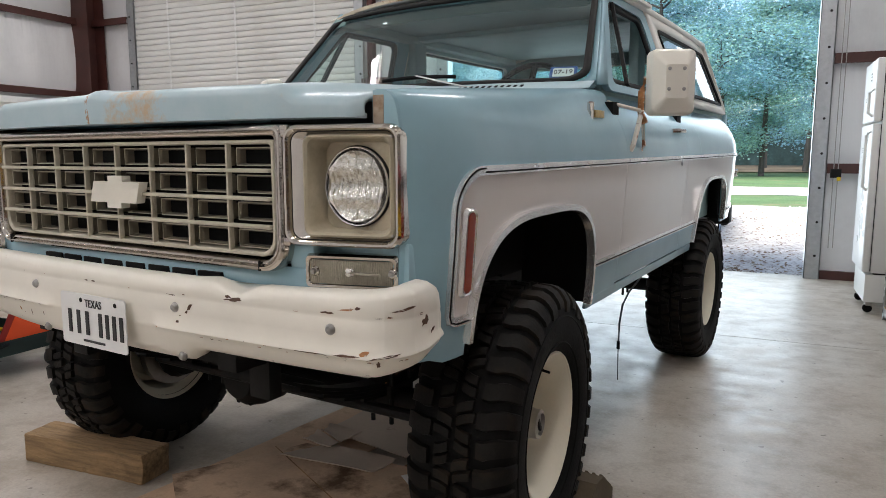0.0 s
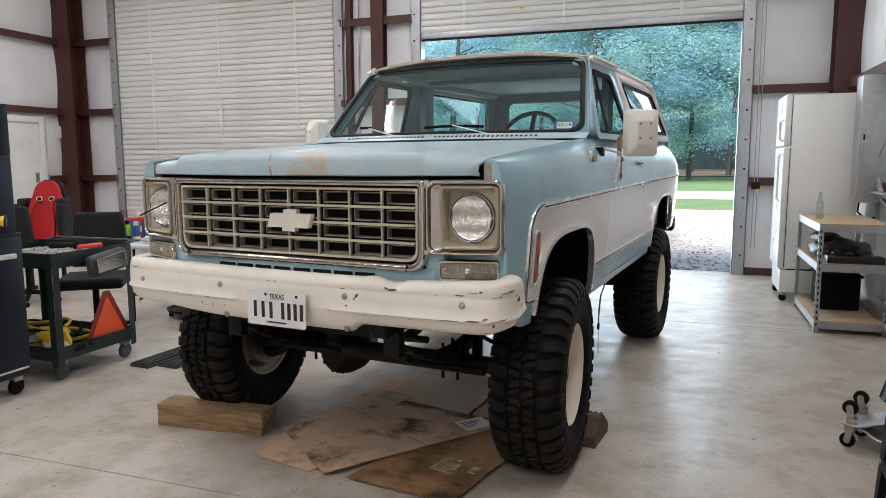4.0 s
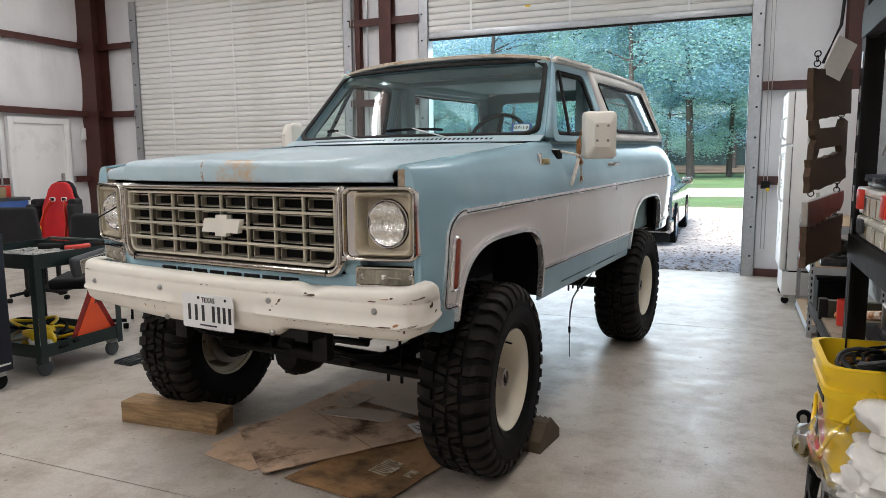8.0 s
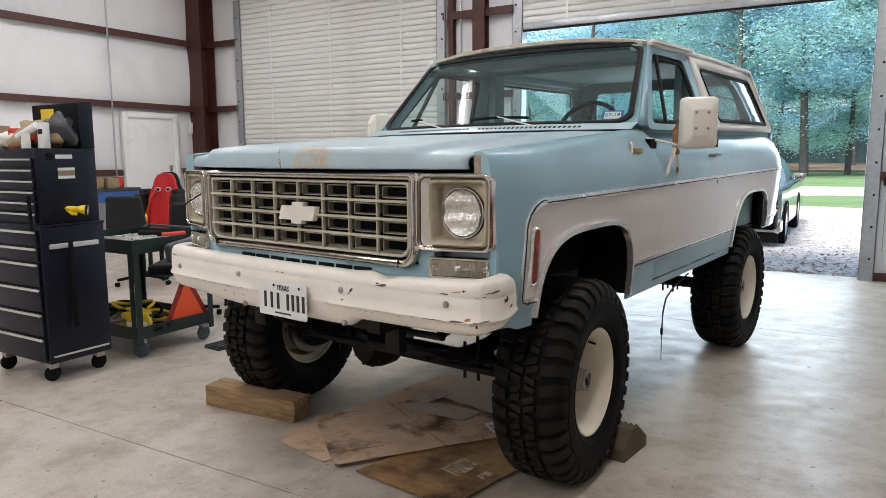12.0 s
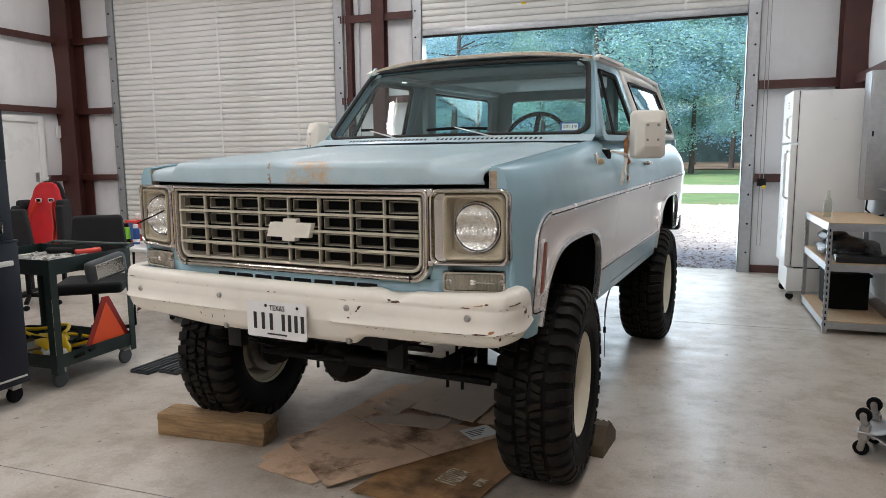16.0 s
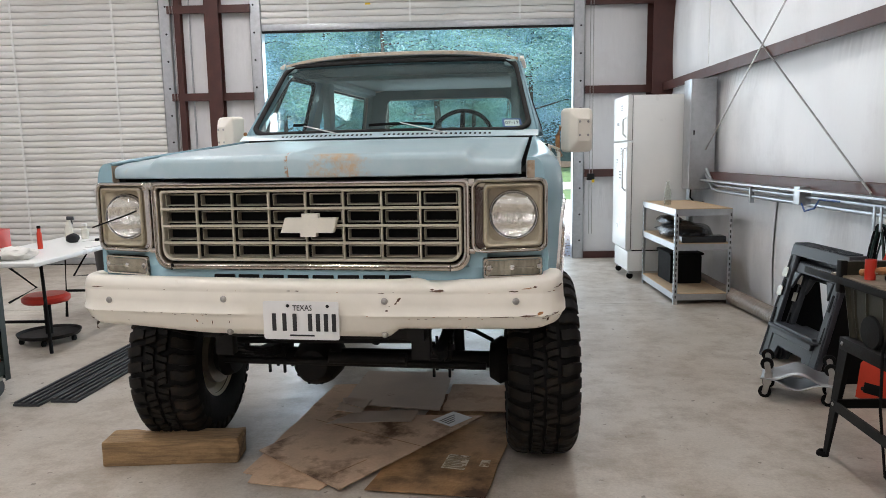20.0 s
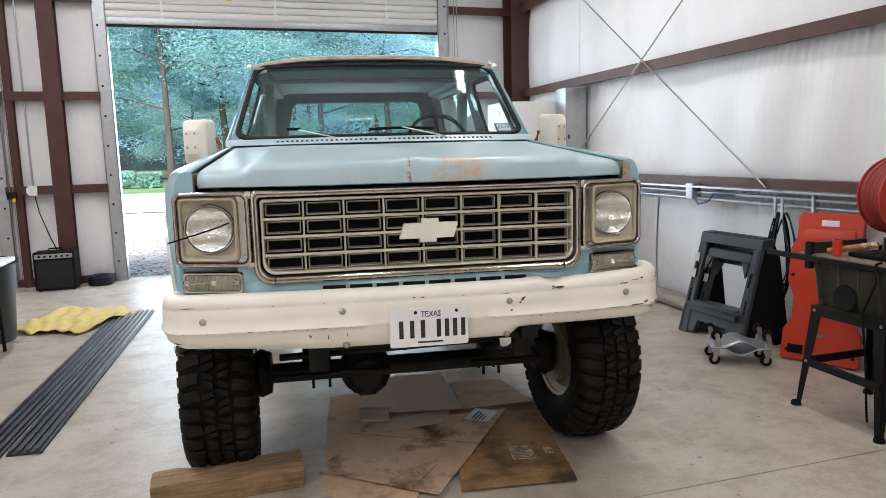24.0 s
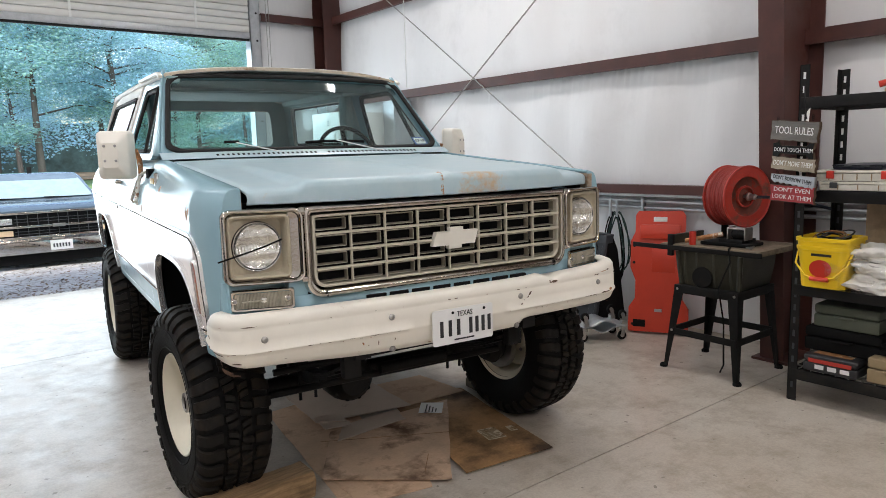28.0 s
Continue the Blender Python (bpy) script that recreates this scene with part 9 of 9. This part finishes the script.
lump("white_bag", (-3.80, 2.46, 0.152), (0.08, 0.07, 0.08), M_CLOTH, "white bag on the cart's lower shelf", "bag", 52, 0.5)
tg = empty("loose_tools", pose(-3.67, 2.36, 0.763), "spread of small chrome sockets and wrenches on the cart", "tools")
for k in range(40):
    x, y, a = rr.uniform(-0.55, -0.06), rr.uniform(0.06, 0.36), rr.uniform(0, 3.1)
    L = rr.uniform(0.02, 0.07)
    part("socket", tube(BM(), [(x - L * math.cos(a), y - L * math.sin(a), 0.075), (x + L * math.cos(a), y + L * math.sin(a), 0.075)], rr.uniform(0.005, 0.012), 6), M_STEEL, tg)
part("tool_mat", box(BM(), -0.62, -0.03, 0.03, 0.42, 0.0, 0.066, 0.004), M_CLEAR, tg)
dr = empty("impact_driver", pose(-3.93, 2.80, 0.80), "red and black cordless tool lying on the cart", "power tool")
part("body", tube(BM(), [(-0.22, -0.02, 0.035), (-0.02, 0.02, 0.035)], 0.035, 12), M_BLACK, dr)
part("grip", tube(BM(), [(-0.02, 0.02, 0.03), (0.02, 0.12, 0.03), (0.02, 0.2, 0.03)], 0.025, 10), M_RED, dr)
lm = empty("lamp_housing", pose(-3.63, 2.62, 0.72), "spare rectangular mirror housing hung on the cart", "mirror")
part("shell", box(BM(), -0.02, 0.06, -0.02, 0.30, -0.06, 0.09, 0.045, 4, pose(0, 0, 0, 8)), M_GREYPL, lm)
part("face", box(BM(), 0.055, 0.064, 0.02, 0.26, -0.035, 0.065, 0.004, 1, pose(0, 0, 0, 8)), M_CHROME, lm)
for x, y, h, r, m1, m2, lab in ((-4.58, 3.84, 0.22, 0.034, M_YEL, M_RED, "yellow and red spray can"), (-4.52, 3.90, 0.14, 0.033, mat("lime_plastic", (0.25, 0.62, 0.04), 0.4), M_BLACK, "lime green spray can"), (-4.44, 3.93, 0.13, 0.03, M_BLUEINK, M_PLATE, "blue spray can")):
    c_ = empty("spray_can", pose(x, y, 0.741), lab + " on the folding table", "spray can", "spray cans")
    part("can", lathe(BM(), [(0.0005, 0.0), (r, 0.0), (r, h), (r * 0.8, h + 0.012)], 18, "z"), m1, c_)
    part("cap", lathe(BM(), [(r * 0.72, h + 0.012), (r * 0.72, h + 0.045), (0.0005, h + 0.048)], 18, "z"), m2, c_)
    part("band", lathe(BM(), [(r + 0.0008, 0.02), (r + 0.0008, h * 0.35)], 18, "z"), m2, c_)


def office_chair(m, label):
    c = empty("office_chair", m, label, "office chair", "office chairs")
    for k in range(5):
        a = 2 * math.pi * k / 5
        leg = part("base_arm", sweep(BM(), [(0.03 * math.cos(a), 0.03 * math.sin(a), 0.11), (0.28 * math.cos(a), 0.28 * math.sin(a), 0.075)], [(-0.022, -0.012), (0.022, -0.012), (0.015, 0.016), (-0.015, 0.016)]), M_BLACK, c)
        part("caster", lathe(BM(), [(0.0005, -0.02), (0.026, -0.018), (0.026, 0.018), (0.0005, 0.02)], 14, "x" if k % 2 else "y", (0.28 * math.cos(a), 0.28 * math.sin(a), 0.027)), M_BLACK, leg)
    part("gas_lift", tube(BM(), [(0, 0, 0.09), (0, 0, 0.44)], 0.026, 12), M_BLACK, c)
    part("seat", box(BM(), -0.25, 0.25, -0.24, 0.25, 0.44, 0.53, 0.04, 4), M_FABRIC, c)
    part("back_stem", sweep(BM(), [(0, -0.15, 0.45), (0, -0.29, 0.47), (0, -0.31, 0.62)], [(-0.03, -0.008), (0.03, -0.008), (0.03, 0.008), (-0.03, 0.008)], (1, 0, 0)), M_BLACK, c)
    bm = BM()
    box(bm, -0.235, 0.235, -0.34, -0.27, 0.56, 1.02, 0.035, 4)
    for v in bm.verts:
        v.co.y += 0.35 * v.co.x ** 2 - 0.08 * (v.co.z - 0.6)
        v.co.x *= 1.0 - 0.25 * max(0, v.co.z - 0.85) / 0.2
    part("backrest", bm, M_FABRIC, c)
    return c


office_chair(pose(-6.20, 4.28, 0, 0, 0, 25), "black fabric office chair with five casters")
office_chair(pose(-4.38, 3.38, 0, 0, 0, 215), "black fabric office chair pulled up to the table")
rs = empty("racing_seat", pose(-6.60, 4.76, 0, 0, 0, 20) @ Matrix.Diagonal((0.93, 0.93, 0.95, 1)), "red and black racing seat with red harness", "racing seat")
bm = BM()
sec = [(0.52, 0.22), (0.60, 0.235), (0.85, 0.225), (0.98, 0.235), (1.06, 0.205), (1.13, 0.165), (1.21, 0.145), (1.27, 0.11), (1.30, 0.06)]
rows = [[bm.verts.new((x * w, 0.22 + 0.16 * (z - 0.5) - (0.10 * abs(x) ** 3 if z < 1.05 else 0.02 * abs(x)), z)) for x in lin(-1, 1, 10)] for z, w in sec]
for ra, rb in zip(rows, rows[1:]):
    for k in range(10):
        bm.faces.new((ra[k], rb[k], rb[k + 1], ra[k + 1]))
shell = bm.copy()
for v in shell.verts:
    v.co = Vector((v.co.x * (1.30 if v.co.z < 1.0 else 1.12), v.co.y + 0.055, v.co.z + 0.012))
for v in bm.verts:
    v.co.x *= 0.86 if v.co.z < 1.0 else 1.0
part("back_shell", shell, M_FABRIC, rs, "black seat shell", solid=0.03)
part("backrest", bm, M_REDFAB, rs, "red fabric seat back", solid=0.05)
for sx in (-1, 1):
    part("bolster", box(BM(), sx * 0.26 - 0.045, sx * 0.26 + 0.045, 0.02, 0.26, 0.58, 1.04, 0.04, 4), M_FABRIC, rs)
    part("shoulder_wing", box(BM(), sx * 0.235 - 0.05, sx * 0.235 + 0.05, 0.10, 0.30, 1.00, 1.10, 0.04, 4), M_FABRIC, rs)
    part("harness", sweep(BM(), [(sx * 0.085, 0.235, 1.075), (sx * 0.12, 0.16, 0.98), (sx * 0.165, 0.10, 0.80), (sx * 0.16, 0.04, 0.56)], [(-0.026, -0.004), (0.026, -0.004), (0.026, 0.004), (-0.026, 0.004)], (1, 0, 0)), M_ORANGE, rs, "orange-red harness strap")
    hole = part("harness_hole", sweep(BM(), [(sx * 0.075, 0.245, 1.09), (sx * 0.075, 0.225, 1.09)], rrect(-0.034, 0.034, -0.026, 0.026, 0.02), (0, 0, 1)), M_PLATE, rs, "pale rimmed harness slot")
    part("slot", sweep(BM(), [(sx * 0.075, 0.226, 1.09), (sx * 0.075, 0.222, 1.09)], rrect(-0.026, 0.026, -0.018, 0.018, 0.015), (0, 0, 1)), M_BLACK, hole)
part("seat", box(BM(), -0.24, 0.24, -0.28, 0.22, 0.40, 0.56, 0.05, 4), M_REDFAB, rs)
part("buckle", box(BM(), -0.20, -0.13, 0.03, 0.05, 0.70, 0.78, 0.006), M_YEL, rs)
bm = BM()
for x in (-0.2, 0.2):
    box(bm, x - 0.02, x + 0.02, -0.25, 0.25, 0.0, 0.04)
    box(bm, x - 0.02, x + 0.02, -0.22, -0.18, 0.04, 0.40)
    box(bm, x - 0.02, x + 0.02, 0.14, 0.18, 0.04, 0.40)
part("stand", bm, M_DARK, rs)

tb = empty("folding_table", pose(0, 0, 0), "long white plastic folding table with black legs", "table")
part("tabletop", box(BM(), -4.62, -3.87, 3.72, 5.45, 0.70, 0.74, 0.016, 3), M_WHITEG, tb)
for y in (3.95, 5.20):
    part("leg_frame", tube(BM(), [(-3.95, y, 0.0), (-3.97, y, 0.69), (-4.50, y, 0.69), (-4.54, y, 0.0)], 0.014, 8), M_BLACK, tb)
    part("leg_bar", tube(BM(), [(-3.96, y, 0.25), (-4.53, y, 0.25)], 0.012, 8), M_BLACK, tb)
    part("stay", tube(BM(), [(-4.24, y, 0.69), (-4.24, y + (0.35 if y < 4.5 else -0.35), 0.45), (-4.24, y, 0.40)], 0.009, 6), M_BLACK, tb)
tcn = empty("trash_can", pose(-4.18, 5.62, 0), "grey-black plastic trash can by the table", "trash can")
part("bin", lathe(BM(), [(0.0005, 0.005), (0.20, 0.0), (0.205, 0.02), (0.25, 0.66), (0.235, 0.66), (0.20, 0.03)], 30, "z"), M_GREYPL, tcn)
part("rim", lathe(BM(), [(0.25, 0.66), (0.272, 0.665), (0.275, 0.69), (0.255, 0.70), (0.235, 0.66)], 30, "z"), M_BLACK, tcn)
st = empty("roller_stool", pose(-4.18, 4.32, 0), "red round mechanic's stool on casters", "stool")
part("seat", lathe(BM(), [(0.0005, 0.395), (0.15, 0.395), (0.178, 0.375), (0.178, 0.345), (0.165, 0.33), (0.0005, 0.33)], 30, "z"), M_RED, st)
part("stem", tube(BM(), [(0, 0, 0.06), (0, 0, 0.33)], 0.028, 12), M_BLACK, st)
part("tray", lathe(BM(), [(0.0005, 0.065), (0.22, 0.065), (0.235, 0.085), (0.24, 0.085), (0.225, 0.055), (0.0005, 0.052)], 30, "z"), M_DARK, st)
for k in range(5):
    a = 2 * math.pi * k / 5
    part("caster", lathe(BM(), [(0.0005, -0.012), (0.024, -0.01), (0.024, 0.01), (0.0005, 0.012)], 12, "x", (0.20 * math.cos(a), 0.20 * math.sin(a), 0.026)), M_BLACK, st)
for x0, y0, z1, lab in ((-4.64, 4.02, 0.94, "red and blue carton of rags"), (-4.48, 4.00, 0.95, "red and blue carton of rags with tissue out")):
    rb = empty("rag_box", pose(x0, y0, 0.741, 0, 0, -8) @ Matrix.Diagonal((0.68, 0.7, 1, 1)), lab + " on the table", "box", "rag boxes")
    part("carton", box(BM(), 0, 0.22, 0, 0.24, 0, z1 - 0.741, 0.003), M_RED, rb)
    part("blue_panel", box(BM(), 0.07, 0.15, -0.002, 0.0, 0.02, z1 - 0.76), M_BLUEINK, rb)
    part("print_bar", box(BM(), 0.01, 0.065, -0.002, 0.0, 0.08, 0.13), M_PLATE, rb)
    part("print_bar", box(BM(), 0.16, 0.21, -0.002, 0.0, 0.07, 0.12), M_PLATE, rb)
    part("tissue", box(BM(), 0.08, 0.16, 0.08, 0.14, z1 - 0.741, z1 - 0.741 + 0.06, 0.025, 3), M_CLOTH, rb)
lump("shop_rag", (-4.14, 3.90, 0.741), (0.14, 0.11, 0.05), M_CLOTH, "crumpled grey rag on the table", "rag", 61, 0.6)
sp = empty("spray_bottle", pose(-4.42, 5.15, 0.741), "clear spray bottle with grey trigger", "spray bottle")
part("bottle", lathe(BM(), [(0.0005, 0), (0.035, 0.0), (0.036, 0.11), (0.014, 0.16), (0.014, 0.18)], 18, "z"), M_CLEAR, sp)
part("trigger", box(BM(), -0.012, 0.055, -0.01, 0.01, 0.18, 0.215, 0.006), M_GREYPL, sp)
part("lever", tube(BM(), [(0.03, 0, 0.18), (0.04, 0, 0.14)], 0.005, 6), M_GREYPL, sp)
for x, y, h, r, mt, lab in ((-4.30, 5.20, 0.12, 0.032, M_CLEAR, "small clear bottle on the table"), (-4.30, 4.50, 0.17, 0.020, M_ORANGE, "orange flashlight standing on the table")):
    o = empty("bottle" if mt is M_CLEAR else "orange_flashlight", pose(x, y, 0.741), lab, "bottle" if mt is M_CLEAR else "flashlight")
    part("body", lathe(BM(), [(0.0005, 0), (r, 0), (r, h * 0.75), (r * 0.7, h * 0.85), (r * 0.7, h)], 16, "z"), mt, o)
    part("cap", lathe(BM(), [(r * 0.75, h), (r * 0.75, h + 0.022), (0.0005, h + 0.023)], 16, "z"), M_WHITEG if mt is M_CLEAR else M_BLACK, o)
lump("polishing_ball", (-4.26, 4.92, 0.741), (0.055, 0.055, 0.045), M_FABRIC, "dark round polishing sponge on the table", "sponge", 71, 0.15)
tagged(part("marker", tube(BM(), [(-4.10, 5.0, 0.752), (-4.0, 5.12, 0.752)], 0.012, 8), M_BLACK), "black hand tool lying on the table", "tool")

am = empty("amplifier", pose(-4.17, 8.16, 0), "black portable amplifier box on the floor by the wall", "amplifier")
part("cabinet", box(BM(), -0.22, 0.22, -0.14, 0.14, 0.012, 0.46, 0.015, 3), M_BLACK, am)
part("grille_cloth", box(BM(), -0.19, 0.19, -0.146, -0.140, 0.04, 0.36, 0.003), M_FABRIC, am)
part("control_strip", box(BM(), -0.20, 0.20, -0.145, -0.138, 0.385, 0.44, 0.002), M_STEEL, am)
for k in range(6):
    part("knob", lathe(BM(), [(0.0005, -0.018), (0.012, -0.016), (0.013, 0.0)], 12, "y", (-0.15 + 0.06 * k, -0.145, 0.412)), M_BLACK, am)
part("handle", tube(BM(), [(-0.08, 0, 0.46), (-0.07, 0, 0.49), (0.07, 0, 0.49), (0.08, 0, 0.46)], 0.009, 8), M_BLACK, am)
for x in (-0.18, 0.18):
    part("foot", lathe(BM(), [(0.018, 0.0), (0.018, 0.014)], 10, "z", (x, -0.11, 0)), M_BLACK, am)
tagged(part("power_cable", tube(BM(), [(-4.40, 8.40, 1.2), (-4.35, 8.38, 0.9), (-4.25, 8.34, 0.6), (-4.17, 8.33, 0.4)], 0.006, 6), M_BLACK), "black power cable running down the wall", "cable")
tagged(part("tape_roll", lathe(BM(), [(0.13, 0.0), (0.15, 0.02), (0.15, 0.10), (0.12, 0.12), (0.08, 0.10), (0.08, 0.0)], 28, "z", (-3.72, 8.26, 0.0), True), M_NAVY), "dark blue round roll on the floor by the door", "roll")
jn = empty("outlet_box", pose(-4.40, NY - 0.09, 1.17), "small white outlet box on the wall rail", "outlet")
part("box", box(BM(), -0.05, 0.05, -0.04, 0.03, -0.06, 0.06, 0.006), M_WHITEG, jn)
part("flap", box(BM(), -0.06, -0.02, -0.06, -0.04, -0.03, 0.04, 0.004), M_WHITEG, jn)
for cx, z0, z1 in ((0.98, 0.35, 3.9), (-4.62, 0.1, 3.9)):
    chn = empty("pull_chain", pose(cx, NY - 0.14, 0), "hanging steel pull chain of a roll-up door", "chain")
    for s in (-0.02, 0.02):
        part("strand", tube(BM(), [(s, 0, z) for z in lin(z0, z1, 20)], 0.005, 5), M_STEEL, chn)
    part("keeper", box(BM(), -0.05, 0.05, -0.02, 0.03, 1.08, 1.17, 0.006), M_DARK, chn)
    part("padlock", box(BM(), 0.01, 0.045, -0.04, -0.02, 1.05, 1.09, 0.004), M_YEL, chn)

# bench with odds and ends along the west wall
wb = empty("workbench", pose(-9.55, 5.2, 0), "grey workbench against the wall", "workbench")
part("top", box(BM(), -0.30, 0.35, -1.2, 1.3, 0.90, 0.95, 0.006), M_GREYPL, wb)
part("blue_apron", box(BM(), 0.33, 0.35, -1.1, 1.25, 0.74, 0.90), M_BLUEINK, wb)
for y in (-1.15, 1.25):
    for x in (-0.25, 0.30):
        part("leg", box(BM(), x - 0.03, x + 0.03, y - 0.03, y + 0.03, 0, 0.90, 0.004), M_GALV, wb)
rr = random.Random(23)
for k in range(9):
    y = 4.3 + 0.24 * k
    h = rr.uniform(0.08, 0.22)
    tagged(part("bench_item", box(BM(), -9.5, -9.5 + rr.uniform(0.1, 0.25), y, y + rr.uniform(0.08, 0.2), 0.951, 0.951 + h, 0.012), rr.choice((M_BLACK, M_GREYPL, M_TAN, M_RED, M_STEEL))), "small tool box or part on the workbench", "tool", "things on the workbench")

# ---- dark pickup parked outside ----
pk2 = empty("pickup", pose(-1.27, 11.45, -0.06, 0, 0, 0), "dark blue-green lowered pickup with chrome bumper parked on the gravel", "pickup truck")
M_CAR = mat("dark_teal_car_paint", (0.095, 0.13, 0.165), 0.14, var=0.1, coat=0.6, bump=0.02)


def loft(bm, secs):
    last = None
    for y, hw, z0, z1, r in secs:
        row = [bm.verts.new((p[0], y, p[1])) for p in rrect(-hw, hw, z0, z1, r, 5)]
        if last:
            for k in range(len(row)):
                bm.faces.new((last[k], last[(k + 1) % len(row)], row[(k + 1) % len(row)], row[k]))
        else:
            bm.faces.new(row[::-1])
        last = row
    bm.faces.new(last)
    return bm


part("body", loft(BM(), [(0.10, 0.90, 0.20, 0.91, 0.04), (0.16, 0.95, 0.20, 0.95, 0.06), (0.9, 0.985, 0.24, 0.98, 0.09), (1.55, 0.985, 0.24, 1.00, 0.09), (3.0, 0.985, 0.24, 1.00, 0.06), (5.1, 0.975, 0.26, 1.00, 0.05), (5.15, 0.96, 0.28, 0.98, 0.04)]), M_CAR, pk2)
bm = BM()
rows = []
for z, y0, y1, hw in ((0.99, 1.45, 3.0, 0.90), (1.10, 1.62, 2.99, 0.87), (1.38, 1.98, 2.93, 0.74), (1.44, 2.10, 2.88, 0.68), (1.455, 2.3, 2.7, 0.5)):
    rows.append([bm.verts.new((p[0], p[1], z)) for p in rrect(-hw, hw, y0, y1, 0.10, 5)])
for ra, rb in zip(rows, rows[1:]):
    for k in range(len(ra)):
        bm.faces.new((ra[k], ra[(k + 1) % len(ra)], rb[(k + 1) % len(ra)], rb[k]))
bm.faces.new(rows[-1])
cab = part("cab", bm, M_CAR, pk2)
M_DGLASS = mat("car_window", (0.22, 0.30, 0.33), 0.06, var=0.1, coat=1.0, bump=0, spec=0.9)
part("windscreen", pane(BM(), rquad([(-0.82, 0.03), (0.82, 0.03), (0.68, 0.93), (-0.68, 0.93)], 0.08), lambda x, v: (x, 1.44 + 0.55 * v + 0.02, 1.02 + 0.36 * v + 0.012), 3), M_DGLASS, cab)
for sx in (-1, 1):
    part("side_window", pane(BM(), rquad([(1.78, 1.06), (2.88, 1.06), (2.84, 1.37), (2.06, 1.37)], 0.04), lambda y, z: (sx * (0.892 - 0.47 * (z - 1.06)), y, z), 3), M_DGLASS, cab)
    mr = part("mirror", box(BM(), sx * 1.09 - 0.10, sx * 1.09 + 0.10, 1.66, 1.76, 1.02, 1.15, 0.03, 3), M_CHROME, pk2)
    for y in (0.80, 3.65):
        w = part("wheel", lathe(BM(), [(0.20, -0.10), (0.29, -0.11), (0.325, -0.08), (0.33, 0.0), (0.325, 0.08), (0.29, 0.11), (0.21, 0.105)], 36, "x", (sx * 0.885, y, 0.328)), M_TYRE, pk2)
        part("rim", lathe(BM(), [(0.21, sx * 0.105), (0.20, sx * 0.09), (0.17, sx * 0.05), (0.10, sx * 0.07), (0.05, sx * 0.085), (0.0005, sx * 0.085)], 30, "x", (sx * 0.885, y, 0.328)), M_CHROME, w)
        part("wheel_arch", lathe(BM(), [(0.36, sx * 0.0), (0.375, sx * 0.108), (0.345, sx * 0.11), (0.345, sx * 0.0)], 36, "x", (sx * 0.885, y, 0.34)), M_BLACK, pk2)
    lamp = part("headlamp", box(BM(), min(sx * 0.62, sx * 0.88), max(sx * 0.62, sx * 0.88), 0.075, 0.11, 0.705, 0.80, 0.008), M_REFL, pk2)
    part("turn_lamp", box(BM(), min(sx * 0.62, sx * 0.90), max(sx * 0.62, sx * 0.90), 0.075, 0.11, 0.53, 0.615, 0.008), mat("pale_amber", (0.75, 0.55, 0.35), 0.3), pk2)
    part("corner_lamp", box(BM(), min(sx * 0.90, sx * 0.955), max(sx * 0.90, sx * 0.955), 0.16, 0.24, 0.58, 0.66, 0.006), M_ORANGE, pk2)
part("grille_back", box(BM(), -0.90, 0.90, 0.085, 0.12, 0.48, 0.88, 0.006), M_BLACK, pk2)
for z in (0.495, 0.66, 0.87):
    part("grille_bar", box(BM(), -0.92, 0.92, 0.055, 0.10, z - 0.018, z + 0.018, 0.006), M_CHROME, pk2)
for k in range(4):
    part("grille_rail", box(BM(), -0.60, 0.60, 0.072, 0.09, 0.54 + 0.045 * k + (0.10 if k > 1 else 0), 0.548 + 0.045 * k + (0.10 if k > 1 else 0)), M_GREYPL, pk2)
for k in range(9):
    part("grille_post", box(BM(), -0.56 + 0.14 * k, -0.552 + 0.14 * k, 0.072, 0.09, 0.50, 0.86), M_GREYPL, pk2)
part("emblem", box(BM(), -0.09, 0.09, 0.035, 0.056, 0.635, 0.685, 0.006), M_STEEL, pk2)
bm = BM()
loft(bm, [(-0.02, 0.90, 0.25, 0.45, 0.04), (0.02, 0.96, 0.23, 0.475, 0.05), (0.16, 0.985, 0.24, 0.465, 0.04)])
part("bumper", bm, M_CHROME, pk2, "bright chrome front bumper")
part("air_dam", box(BM(), -0.93, 0.93, 0.04, 0.10, 0.08, 0.24, 0.02, 3), M_BLACK, pk2)
pl = part("number_plate", box(BM(), -0.155, 0.155, -0.026, -0.022, 0.28, 0.43), M_PLATE, pk2)
for k in range(6):
    part("plate_bar", box(BM(), -0.12 + 0.042 * k, -0.095 + 0.042 * k, -0.028, -0.026, 0.32, 0.38), M_GREYPL, pl)
for x in (-0.45, 0.25):
    part("wiper", tube(BM(), [(x + 0.22, 1.45, 1.035), (x - 0.2, 1.47, 1.045)], 0.009, 6), M_BLACK, pk2)
part("roof_light", box(BM(), -0.05, 0.02, 2.3, 2.36, 1.45, 1.56, 0.015), M_BLACK, pk2)
part("hood_seam", box(BM(), -0.93, 0.93, 0.125, 0.131, 0.918, 0.924), M_BLACK, pk2)
